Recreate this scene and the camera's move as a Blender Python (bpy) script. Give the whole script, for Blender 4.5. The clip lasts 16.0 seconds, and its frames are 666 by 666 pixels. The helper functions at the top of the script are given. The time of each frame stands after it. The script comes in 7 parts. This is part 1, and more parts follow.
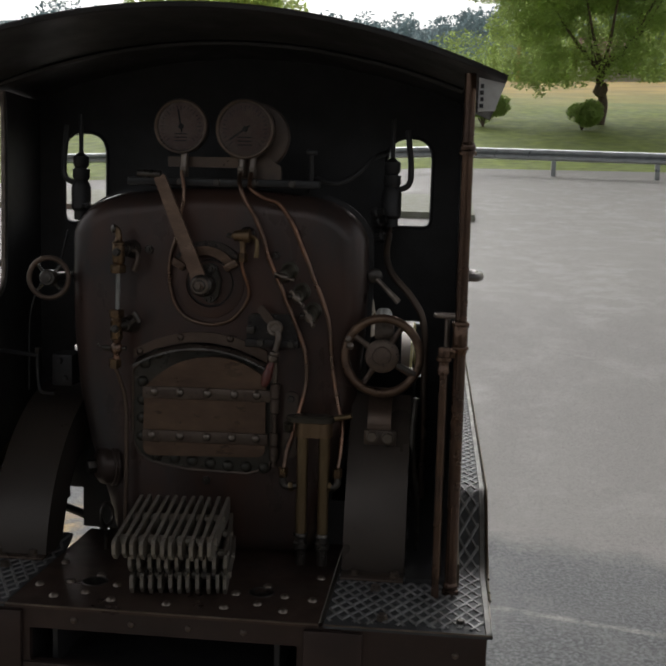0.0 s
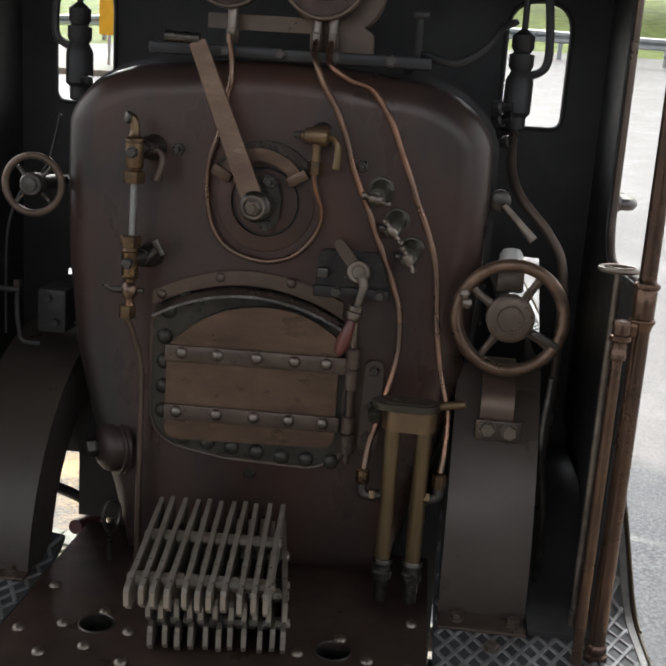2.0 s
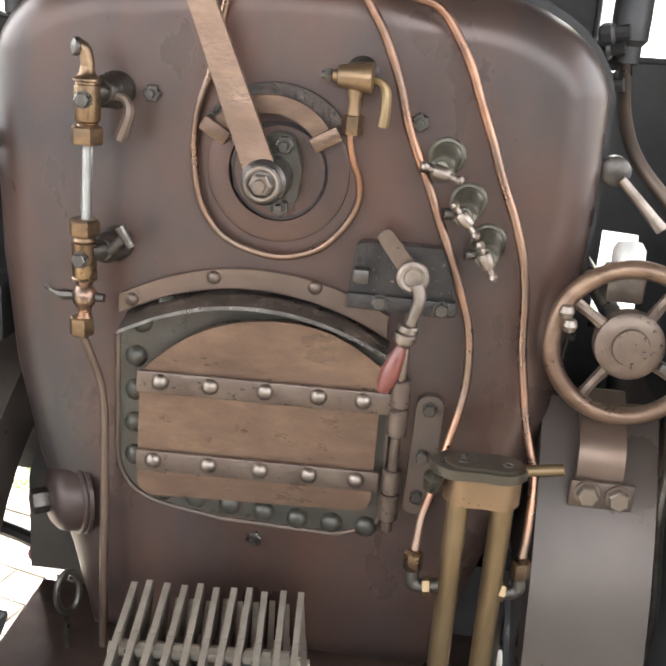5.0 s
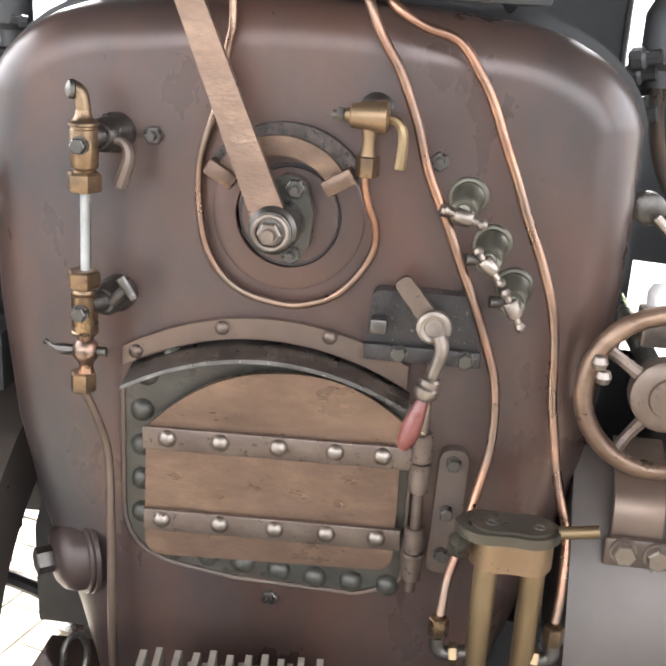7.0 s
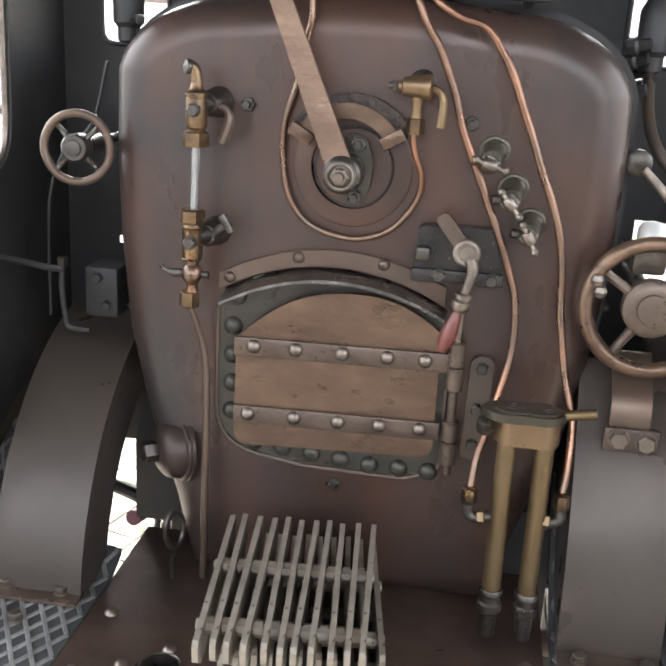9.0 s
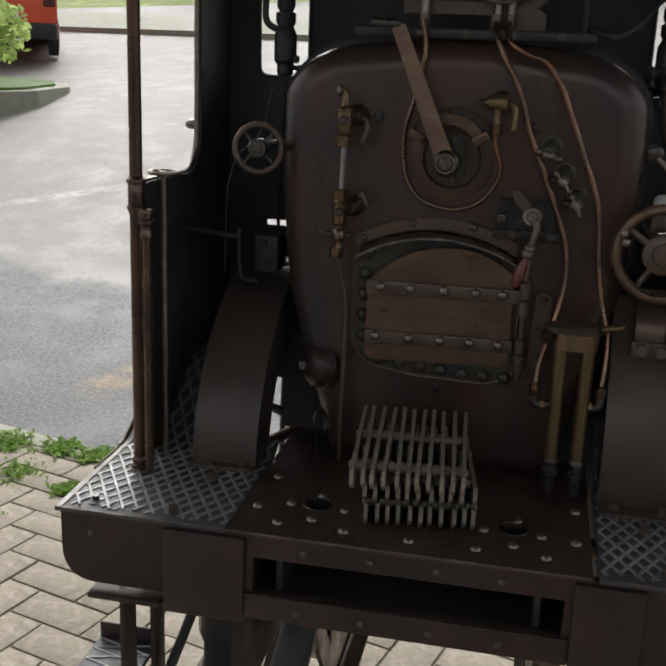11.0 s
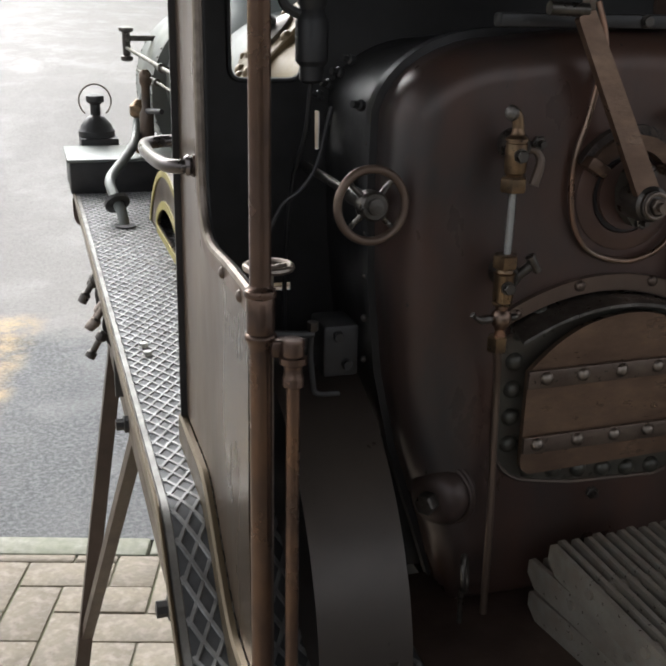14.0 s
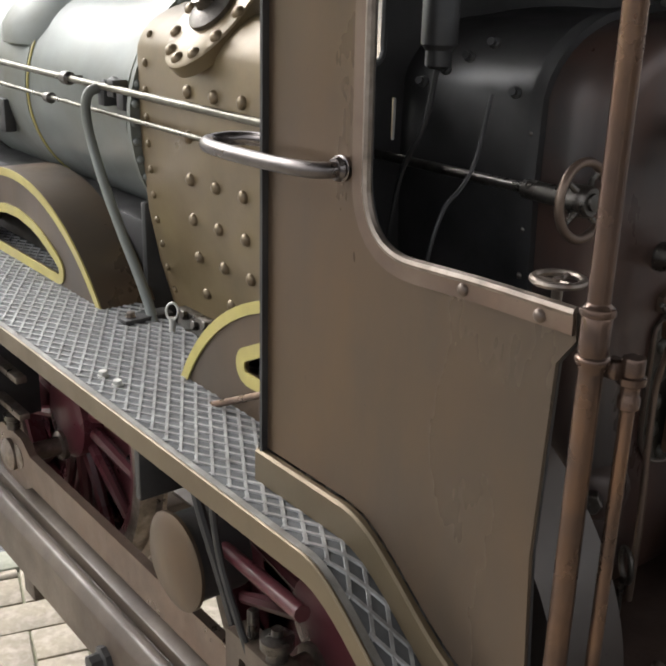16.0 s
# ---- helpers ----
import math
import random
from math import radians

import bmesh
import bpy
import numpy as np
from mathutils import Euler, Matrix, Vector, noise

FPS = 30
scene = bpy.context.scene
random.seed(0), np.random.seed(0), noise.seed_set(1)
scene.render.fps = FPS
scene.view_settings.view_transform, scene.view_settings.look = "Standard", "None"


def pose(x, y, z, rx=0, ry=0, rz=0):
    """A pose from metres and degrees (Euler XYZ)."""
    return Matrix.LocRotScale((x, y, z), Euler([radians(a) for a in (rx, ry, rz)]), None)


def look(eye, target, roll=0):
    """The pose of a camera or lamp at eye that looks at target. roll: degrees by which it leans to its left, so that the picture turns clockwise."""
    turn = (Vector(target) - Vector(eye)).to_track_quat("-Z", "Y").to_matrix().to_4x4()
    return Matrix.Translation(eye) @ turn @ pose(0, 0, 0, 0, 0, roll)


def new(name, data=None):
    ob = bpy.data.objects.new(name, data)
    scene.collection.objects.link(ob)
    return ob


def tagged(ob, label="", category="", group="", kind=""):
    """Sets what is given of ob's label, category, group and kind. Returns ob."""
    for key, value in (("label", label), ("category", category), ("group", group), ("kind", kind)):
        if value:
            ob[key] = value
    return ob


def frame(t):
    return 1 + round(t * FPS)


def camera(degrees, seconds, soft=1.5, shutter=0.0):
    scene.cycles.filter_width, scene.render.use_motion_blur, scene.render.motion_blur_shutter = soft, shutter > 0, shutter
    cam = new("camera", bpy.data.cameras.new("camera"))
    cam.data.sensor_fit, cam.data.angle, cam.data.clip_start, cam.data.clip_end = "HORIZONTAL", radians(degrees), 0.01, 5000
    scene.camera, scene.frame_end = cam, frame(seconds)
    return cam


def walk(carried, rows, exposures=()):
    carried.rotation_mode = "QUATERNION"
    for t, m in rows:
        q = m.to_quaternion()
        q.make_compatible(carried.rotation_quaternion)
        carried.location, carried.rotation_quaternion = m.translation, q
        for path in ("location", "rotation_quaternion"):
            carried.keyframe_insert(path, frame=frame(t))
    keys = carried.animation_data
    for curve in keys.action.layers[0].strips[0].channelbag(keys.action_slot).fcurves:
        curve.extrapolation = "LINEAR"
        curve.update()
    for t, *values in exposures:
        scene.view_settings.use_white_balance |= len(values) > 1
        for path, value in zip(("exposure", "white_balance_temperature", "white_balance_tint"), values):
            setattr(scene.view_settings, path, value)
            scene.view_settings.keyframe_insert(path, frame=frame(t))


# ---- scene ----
cam = camera(37.0, 16.0, soft=2.3)
PATH = [
    (0, (0.13358, -0.46391, 1.32742), (0.08033, 0.03014, 1.27196), 1.504),
    (0.5, (0.10556, -0.40884, 1.31924), (0.05305, 0.08266, 1.24394), 2.039),
    (1, (0.09274, -0.36971, 1.32470), (0.04116, 0.11943, 1.23477), 2.958),
    (1.5, (0.07641, -0.33041, 1.32908), (0.02822, 0.15612, 1.22435), 3.750),
    (2, (0.06674, -0.29656, 1.33298), (0.02325, 0.18818, 1.21835), 3.916),
    (2.5, (0.06642, -0.26518, 1.33819), (0.02782, 0.21655, 1.20994), 3.985),
    (3, (0.06470, -0.24923, 1.34111), (0.02604, 0.22865, 1.19921), 4.808),
    (3.5, (0.05446, -0.23027, 1.32997), (0.01566, 0.24351, 1.17496), 4.856),
    (4, (0.05118, -0.20248, 1.33226), (0.01184, 0.26934, 1.17151), 4.567),
    (4.2, (0.04761, -0.19373, 1.33255), (0.00964, 0.27916, 1.17463), 4.538),
    (6.3, (0.03861, -0.15614, 1.34606), (0.00108, 0.31571, 1.18498), 4.535),
    (6.5, (0.03933, -0.15313, 1.34566), (0.00143, 0.31874, 1.18471), 4.296),
    (7, (0.03879, -0.15210, 1.34581), (-0.00833, 0.31915, 1.18546), 3.315),
    (7.5, (0.03730, -0.15252, 1.34416), (-0.01703, 0.31812, 1.18435), 3.101),
    (8, (0.04146, -0.17324, 1.34164), (-0.01495, 0.29799, 1.18426), 3.045),
    (8.5, (0.04081, -0.20011, 1.33773), (-0.01746, 0.27295, 1.18666), 3.052),
    (8.7, (0.04134, -0.21060, 1.33767), (-0.01957, 0.26199, 1.18618), 3.085),
    (10.8, (0.04364, -0.37298, 1.33954), (-0.04832, 0.09967, 1.20486), 2.317),
    (11, (0.04162, -0.38382, 1.33984), (-0.05242, 0.08756, 1.20215), 2.235),
    (11.5, (0.02681, -0.39926, 1.33378), (-0.06381, 0.07270, 1.19577), 2.032),
    (12, (-0.02493, -0.35524, 1.32786), (-0.09943, 0.11952, 1.18983), 1.724),
    (12.5, (-0.08455, -0.30756, 1.32824), (-0.14053, 0.16800, 1.18435), 1.706),
    (13, (-0.10886, -0.27592, 1.33808), (-0.14122, 0.20102, 1.19150), 1.926),
    (13.5, (-0.14192, -0.23611, 1.34358), (-0.10835, 0.24194, 1.20095), 1.645),
    (14, (-0.20114, -0.20154, 1.35358), (-0.06384, 0.25225, 1.19476), 1.098),
    (14.5, (-0.25559, -0.17836, 1.35621), (-0.07703, 0.25798, 1.18970), -0.115),
    (15, (-0.30273, -0.15822, 1.35098), (-0.07664, 0.25423, 1.18135), 0.834),
    (15.5, (-0.32428, -0.13507, 1.34750), (-0.05759, 0.25137, 1.17562), 2.219),
    (16, (-0.34194, -0.08495, 1.35335), (-0.04868, 0.28265, 1.18344), 1.573),
]

EXPOSURES = [(0, -0.15, 6500, 10), (0.5, 0.1, 6500, 10), (1.0, 0.35, 6450, 10), (1.5, 0.9, 6350, 10), (2.0, 1.35, 6300, 10), (3.0, 2.45, 6450, 10), (4.0, 3.3, 6550, 10), (6.5, 3.95, 6300, 10), (8.0, 4.0, 6250, 10), (8.7, 3.65, 6250, 10), (10.8, 0.75, 6500, 10), (12.0, 0.4, 6600, 10), (12.5, 0.5, 6450, 10), (13.0, 0.55, 6350, 10), (13.5, 0.35, 6700, 10), (14.0, 1.0, 6350, 10), (14.5, 1.15, 6350, 10), (15.5, 1.43, 6450, 10), (16.0, 1.36, 6500, 10)]
walk(cam, [(t, look(eye, target, roll)) for t, eye, target, roll in PATH], EXPOSURES)

# ---- light: an overcast day ----
world = bpy.data.worlds.new("overcast")
scene.world = world
world.use_nodes = True
wn, wl = world.node_tree.nodes, world.node_tree.links
sky = wn.new("ShaderNodeTexSky")
sky.sky_type, sky.sun_disc = "NISHITA", False
sky.sun_elevation, sky.sun_rotation = radians(45), radians(-14)
sky.air_density, sky.dust_density, sky.ozone_density = 1.0, 6.0, 1.0
hsv = wn.new("ShaderNodeHueSaturation")
hsv.inputs["Saturation"].default_value = 0.12
wl.new(sky.outputs[0], hsv.inputs["Color"])
wl.new(hsv.outputs[0], wn["Background"].inputs["Color"])
wn["Background"].inputs["Strength"].default_value = 0.13
sun_data = bpy.data.lights.new("sun", "SUN")
sun_data.energy, sun_data.angle, sun_data.color = 1.2, radians(60), (1.0, 0.99, 0.96)
sun = new("sun", sun_data)
sun.matrix_world = look((-1.7, 6.7, 7.8), (0, 0, 0.9))


# ---- materials ----
def material(name, base, rough=0.5, metal=0.0, vary=0.25, scale=40.0, stain=None, stain_amount=0.5, stain_scale=8.0, bump=0.2, bump_scale=400.0, rough_vary=0.15, island=0.0, stretch=None, random_object=0.0, coat=0.0, stain2=None, chips=None):
    """Two scales of colour variation, roughness variation and fine relief over object coordinates."""
    m = bpy.data.materials.new(name)
    m.use_nodes = True
    n, l = m.node_tree.nodes, m.node_tree.links
    b = n["Principled BSDF"]
    b.inputs["Metallic"].default_value = metal
    b.inputs["Coat Weight"].default_value = coat
    b.inputs["Coat Roughness"].default_value = 0.28
    co = n.new("ShaderNodeTexCoord")
    src = co.outputs["Object"]
    if stretch:
        mp = n.new("ShaderNodeMapping")
        mp.inputs["Scale"].default_value = stretch
        l.new(src, mp.inputs["Vector"])
        src = mp.outputs[0]

    def tex(sc, detail=6.0, rgh=0.6):
        t = n.new("ShaderNodeTexNoise")
        t.inputs["Scale"].default_value, t.inputs["Detail"].default_value, t.inputs["Roughness"].default_value = sc, detail, rgh
        l.new(src, t.inputs["Vector"])
        return t.outputs["Fac"]

    def ramp(fac, lo, hi):
        r = n.new("ShaderNodeMapRange")
        r.inputs["From Min"].default_value, r.inputs["From Max"].default_value = 0.3, 0.7
        r.inputs["To Min"].default_value, r.inputs["To Max"].default_value = lo, hi
        l.new(fac, r.inputs["Value"])
        return r.outputs[0]

    fine = tex(scale)
    v = n.new("ShaderNodeHueSaturation")
    v.inputs["Color"].default_value = (*base, 1)
    val = ramp(fine, 1 - vary, 1 + vary)
    if random_object or island:
        src2 = n.new("ShaderNodeObjectInfo").outputs["Random"] if random_object else n.new("ShaderNodeNewGeometry").outputs["Random Per Island"]
        amount = random_object or island
        r = n.new("ShaderNodeMapRange")
        r.inputs["To Min"].default_value, r.inputs["To Max"].default_value = 1 - amount, 1 + amount
        l.new(src2, r.inputs["Value"])
        mu = n.new("ShaderNodeMath")
        mu.operation = "MULTIPLY"
        l.new(val, mu.inputs[0])
        l.new(r.outputs[0], mu.inputs[1])
        val = mu.outputs[0]
    l.new(val, v.inputs["Value"])
    col = v.outputs[0]
    if stain:
        mix = n.new("ShaderNodeMix")
        mix.data_type = "RGBA"
        l.new(ramp(tex(stain_scale, 8.0, 0.65), -0.15, stain_amount), mix.inputs["Factor"])
        l.new(col, mix.inputs["A"])
        mix.inputs["B"].default_value = (*stain, 1)
        col = mix.outputs["Result"]
    if stain2:
        mix = n.new("ShaderNodeMix")
        mix.data_type = "RGBA"
        l.new(ramp(tex(stain2[2], 5.0, 0.55), -0.3, stain2[1]), mix.inputs["Factor"])
        l.new(col, mix.inputs["A"])
        mix.inputs["B"].default_value = (*stain2[0], 1)
        col = mix.outputs["Result"]
    if chips:
        r = n.new("ShaderNodeMapRange")
        r.inputs["From Min"].default_value, r.inputs["From Max"].default_value = chips[1], chips[1] + 0.03
        l.new(tex(chips[0], 3.0, 0.7), r.inputs["Value"])
        mix = n.new("ShaderNodeMix")
        mix.data_type = "RGBA"
        l.new(r.outputs[0], mix.inputs["Factor"])
        l.new(col, mix.inputs["A"])
        mix.inputs["B"].default_value = (*chips[2], 1)
        col = mix.outputs["Result"]
    l.new(col, b.inputs["Base Color"])
    l.new(ramp(tex(scale * 0.6), max(rough - rough_vary, 0.05), min(rough + rough_vary, 1)), b.inputs["Roughness"])
    if bump:
        bp = n.new("ShaderNodeBump")
        bp.inputs["Strength"].default_value, bp.inputs["Distance"].default_value = bump, 0.001
        l.new(tex(bump_scale, 4.0), bp.inputs["Height"])
        l.new(bp.outputs[0], b.inputs["Normal"])
    return m


M_BROWN = material("browned_steel", (0.17, 0.128, 0.105), 0.36, 0.5, 0.18, 30, (0.1, 0.088, 0.082), 0.8, 9, 0.05, 300, stain2=((0.24, 0.16, 0.105), 0.6, 30), chips=(390, 0.7, (0.05, 0.045, 0.042)))
M_POST = material("glossy_bronze_paint", (0.185, 0.118, 0.088), 0.26, 0.75, 0.2, 40, (0.075, 0.055, 0.048), 0.9, 22, 0.05, 400, stain2=((0.26, 0.15, 0.09), 0.6, 45), chips=(420, 0.69, (0.05, 0.04, 0.036)))
M_BROWN_LIGHT = material("copper_brown_steel", (0.2, 0.138, 0.105), 0.38, 0.6, 0.2, 40, (0.13, 0.1, 0.085), 0.8, 30, 0.05, 400, stain2=((0.28, 0.21, 0.16), 0.5, 60), chips=(520, 0.7, (0.07, 0.055, 0.05)))
M_BACKHEAD = material("backhead_paint", (0.1, 0.058, 0.045), 0.36, 0.3, 0.24, 45, (0.05, 0.05, 0.052), 1.0, 13, 0.03, 300, coat=0.32, stretch=(1.2, 1, 0.6), stain2=((0.155, 0.07, 0.046), 0.6, 20), chips=(420, 0.7, (0.04, 0.033, 0.03)))
# brown paint with the rear beam's shade put into its colour
M_BEAM = material("darkened_brown_paint", (0.08, 0.053, 0.045), 0.4, 0.3, 0.25, 30, (0.05, 0.045, 0.044), 0.7, 12, 0.06, 300)
M_BLACK = material("black_oily_paint", (0.042, 0.042, 0.044), 0.46, 0.05, 0.35, 40, (0.066, 0.06, 0.056), 0.5, 14, 0.08, 300)
M_CAB_SIDE = material("worn_bronze_paint", (0.118, 0.089, 0.067), 0.34, 0.5, 0.14, 18, (0.155, 0.095, 0.05), 0.9, 9, 0.02, 500, stretch=(1, 1, 0.4), stain2=((0.085, 0.074, 0.064), 0.7, 16), chips=(520, 0.73, (0.05, 0.042, 0.038)))
M_DECK = material("deck_steel", (0.13, 0.086, 0.07), 0.4, 0.45, 0.3, 60, (0.06, 0.047, 0.043), 0.7, 16, 0.12, 500, stain2=((0.17, 0.12, 0.09), 0.4, 45))
M_STEEL = material("bare_steel", (0.35, 0.3, 0.26), 0.41, 0.9, 0.25, 90, (0.2, 0.15, 0.12), 0.7, 60, 0.1, 700, stain2=((0.1, 0.085, 0.075), 0.5, 150))
M_DOOR = material("tanned_steel", (0.275, 0.182, 0.126), 0.36, 0.7, 0.28, 160, (0.105, 0.07, 0.055), 1.0, 45, 0.16, 900, stretch=(0.6, 1, 1.5), stain2=((0.22, 0.138, 0.098), 0.7, 24), chips=(360, 0.69, (0.04, 0.028, 0.024)))
M_STRAP = material("worn_strap_steel", (0.2, 0.148, 0.118), 0.42, 0.65, 0.25, 120, (0.1, 0.075, 0.064), 0.9, 60, 0.14, 800, stain2=((0.28, 0.225, 0.18), 0.5, 80), chips=(560, 0.63, (0.05, 0.04, 0.035)))
M_STAY = material("polished_stay_heads", (0.21, 0.16, 0.1), 0.36, 0.45, 0.2, 80, (0.2, 0.15, 0.1), 0.5, 60, 0.03, 500)
M_COPPER = material("copper_pipe", (0.45, 0.24, 0.155), 0.34, 0.95, 0.25, 90, (0.15, 0.105, 0.085), 1.0, 50, 0.06, 700, stain2=((0.28, 0.245, 0.2), 0.75, 35))
M_BRASS = material("aged_brass", (0.38, 0.265, 0.155), 0.34, 0.9, 0.25, 120, (0.2, 0.125, 0.085), 0.95, 110, 0.1, 900, stain2=((0.14, 0.108, 0.08), 0.7, 200), chips=(800, 0.66, (0.06, 0.045, 0.035)))
M_COPPER_DULL = material("dull_copper_casting", (0.33, 0.215, 0.125), 0.42, 0.8, 0.25, 120, (0.2, 0.145, 0.09), 0.8, 60, 0.12, 800, chips=(600, 0.66, (0.08, 0.06, 0.045)))
M_COVER = material("dark_bronze_cover", (0.105, 0.094, 0.072), 0.36, 0.6, 0.25, 120, (0.07, 0.056, 0.042), 0.7, 60, 0.12, 700)
M_BRASS_TUBE = material("tarnished_brass", (0.3, 0.215, 0.118), 0.4, 0.85, 0.25, 60, (0.16, 0.115, 0.07), 0.7, 30, 0.08, 700)
M_GUN = material("gunmetal", (0.16, 0.148, 0.136), 0.34, 0.85, 0.35, 160, (0.075, 0.064, 0.056), 0.8, 110, 0.14, 900, chips=(700, 0.66, (0.3, 0.27, 0.24)))
M_TREAD = material("tread_plate_base", (0.115, 0.12, 0.127), 0.55, 0.25, 0.3, 120, (0.06, 0.06, 0.06), 0.6, 30, 0.15, 500)
M_RIB = material("tread_plate_ribs", (0.385, 0.39, 0.395), 0.46, 0.35, 0.35, 150, (0.2, 0.19, 0.175), 0.7, 70, 0.2, 500)
M_MARGIN = material("worn_plate_margin", (0.32, 0.315, 0.3), 0.46, 0.35, 0.3, 90, (0.18, 0.165, 0.15), 0.8, 40, 0.15, 500)
M_VERDIGRIS = material("tarnished_grey_bronze", (0.17, 0.16, 0.125), 0.36, 0.6, 0.3, 120, (0.085, 0.075, 0.062), 0.8, 80, 0.12, 700)
M_YELLOW = material("yellow_lining", (0.52, 0.45, 0.15), 0.5, 0.0, 0.15, 40, (0.38, 0.3, 0.14), 0.6, 30, 0.05, 500)
M_EDGE = material("bronze_edging", (0.18, 0.142, 0.09), 0.38, 0.5, 0.2, 40, (0.13, 0.095, 0.06), 0.85, 20, 0.05, 500)
M_RED = material("dark_red_enamel", (0.11, 0.026, 0.034), 0.35, 0.0, 0.3, 40, (0.05, 0.02, 0.02), 0.6, 20, 0.05, 400)
M_BOILER = material("boiler_cladding", (0.215, 0.236, 0.228), 0.46, 0.15, 0.15, 20, (0.15, 0.142, 0.112), 0.8, 10, 0.04, 400, stain2=((0.26, 0.29, 0.285), 0.5, 22))
M_FIREBOX = material("firebox_cladding", (0.205, 0.153, 0.088), 0.42, 0.25, 0.2, 25, (0.1, 0.07, 0.042), 0.9, 13, 0.06, 400, stain2=((0.29, 0.225, 0.115), 0.55, 26))
M_GRATE = material("cast_iron_bars", (0.43, 0.4, 0.345), 0.5, 0.5, 0.35, 90, (0.22, 0.15, 0.11), 0.7, 45, 0.3, 600, stain2=((0.42, 0.41, 0.37), 0.5, 140), chips=(420, 0.66, (0.09, 0.06, 0.05)))
M_STAND = material("painted_stand", (0.115, 0.088, 0.066), 0.46, 0.1, 0.3, 30, (0.055, 0.038, 0.03), 0.9, 14, 0.15, 300)
M_DARKSTAND = material("dark_stand_paint", (0.075, 0.055, 0.045), 0.42, 0.2, 0.25, 30, (0.12, 0.085, 0.065), 0.5, 14, 0.08, 400)
M_WOOD = material("varnished_wood", (0.2, 0.06, 0.05), 0.3, 0.0, 0.25, 100, (0.12, 0.03, 0.02), 0.5, 80, 0.03, 500, coat=0.4)
M_DIAL = material("gauge_dial", (0.28, 0.165, 0.135), 0.5, 0.0, 0.2, 60, (0.36, 0.27, 0.22), 0.6, 120)
M_INK = material("dial_ink", (0.03, 0.025, 0.025), 0.5)
M_GREEN = material("dark_greasy_paint", (0.082, 0.08, 0.067), 0.36, 0.3, 0.3, 80, (0.09, 0.055, 0.04), 0.5, 60, 0.1, 500)
M_CAST = material("rough_casting", (0.115, 0.088, 0.075), 0.5, 0.3, 0.45, 260, (0.045, 0.04, 0.038), 0.9, 160, 1.0, 650, chips=(500, 0.58, (0.03, 0.026, 0.025)))
M_BLACKCAST = material("black_worn_casting", (0.038, 0.034, 0.033), 0.4, 0.3, 0.45, 220, (0.075, 0.062, 0.056), 0.7, 90, 0.3, 600, chips=(650, 0.66, (0.22, 0.2, 0.19)))
M_SHEET = material("brown_sheet_steel", (0.115, 0.09, 0.075), 0.38, 0.35, 0.14, 25, (0.08, 0.068, 0.062), 0.8, 10, 0.03, 300, coat=0.18, chips=(420, 0.71, (0.045, 0.038, 0.035)))
M_WHITE = material("pale_aluminium", (0.75, 0.75, 0.72), 0.4, 0.25, 0.1, 60, (0.4, 0.36, 0.32), 0.5, 120)

M_GLASS = bpy.data.materials.new("clear_glass")
M_GLASS.use_nodes = True
_b = M_GLASS.node_tree.nodes["Principled BSDF"]
_b.inputs["Transmission Weight"].default_value, _b.inputs["Roughness"].default_value, _b.inputs["IOR"].default_value = 1.0, 0.05, 1.45

M_BRICK = material("paving_brick", (0.228, 0.194, 0.142), 0.78, 0.0, 0.14, 60, (0.165, 0.14, 0.112), 0.8, 9, 0.5, 350, random_object=0.12, stain2=((0.4, 0.35, 0.31), 0.4, 30), chips=(234, 0.7, (0.12, 0.1, 0.09)))
M_BRICK_FAR = material("paving_brick_rest", (0.228, 0.194, 0.142), 0.78, 0.0, 0.14, 60, (0.165, 0.14, 0.112), 0.8, 9, 0.5, 350, island=0.12)
M_KERB = material("kerb_concrete", (0.27, 0.265, 0.22), 0.8, 0.0, 0.25, 40, (0.17, 0.19, 0.12), 0.7, 6, 0.6, 250)
M_SAND = material("joint_sand", (0.17, 0.155, 0.115), 0.95, 0.0, 0.3, 60, (0.1, 0.12, 0.05), 0.8, 5, 0.5, 300)
M_DARKSTEEL = material("dark_polished_steel", (0.2, 0.18, 0.175), 0.3, 0.9, 0.25, 60, (0.1, 0.085, 0.08), 0.6, 40, 0.06, 600)
M_LAWN = material("lawn", (0.07, 0.13, 0.025), 0.9, 0.0, 0.4, 8)
M_LEAF = material("leaves", (0.3, 0.39, 0.13), 0.6, 0.0, 0.3, 3, island=0.4, bump=0)
M_WEED = material("weed_leaves", (0.2, 0.31, 0.07), 0.5, 0.0, 0.3, 30, island=0.35, bump=0)
M_BARK = material("bark", (0.13, 0.095, 0.07), 0.85, 0.0, 0.35, 12, bump=0.6, bump_scale=40)
# distance haze is painted in: base colour paler and bluer than leaves
M_HAZED_WOODS = material("far_woods", (0.27, 0.35, 0.37), 0.9, 0.0, 0.35, 0.08, (0.22, 0.29, 0.26), 0.6, 0.02, 0, 1, island=0.2)
M_ZINC = material("galvanised_rail", (0.42, 0.44, 0.44), 0.4, 0.6, 0.15, 6)
M_CAR = material("orange_car_paint", (0.75, 0.09, 0.03), 0.3, 0.0, 0.06, 3, coat=0.6, bump=0)
M_RUBBER = material("black_rubber", (0.025, 0.025, 0.027), 0.7, 0.0, 0.2, 20)
M_PLASTER = material("pale_plaster", (0.62, 0.58, 0.5), 0.8, 0.0, 0.1, 2)
M_WALLRED = material("red_brown_wall", (0.28, 0.16, 0.12), 0.8, 0.0, 0.2, 3)
M_SHED = material("grey_timber", (0.15, 0.15, 0.148), 0.7, 0.0, 0.3, 6, bump=0.3, bump_scale=60, stretch=(0.2, 1, 1))
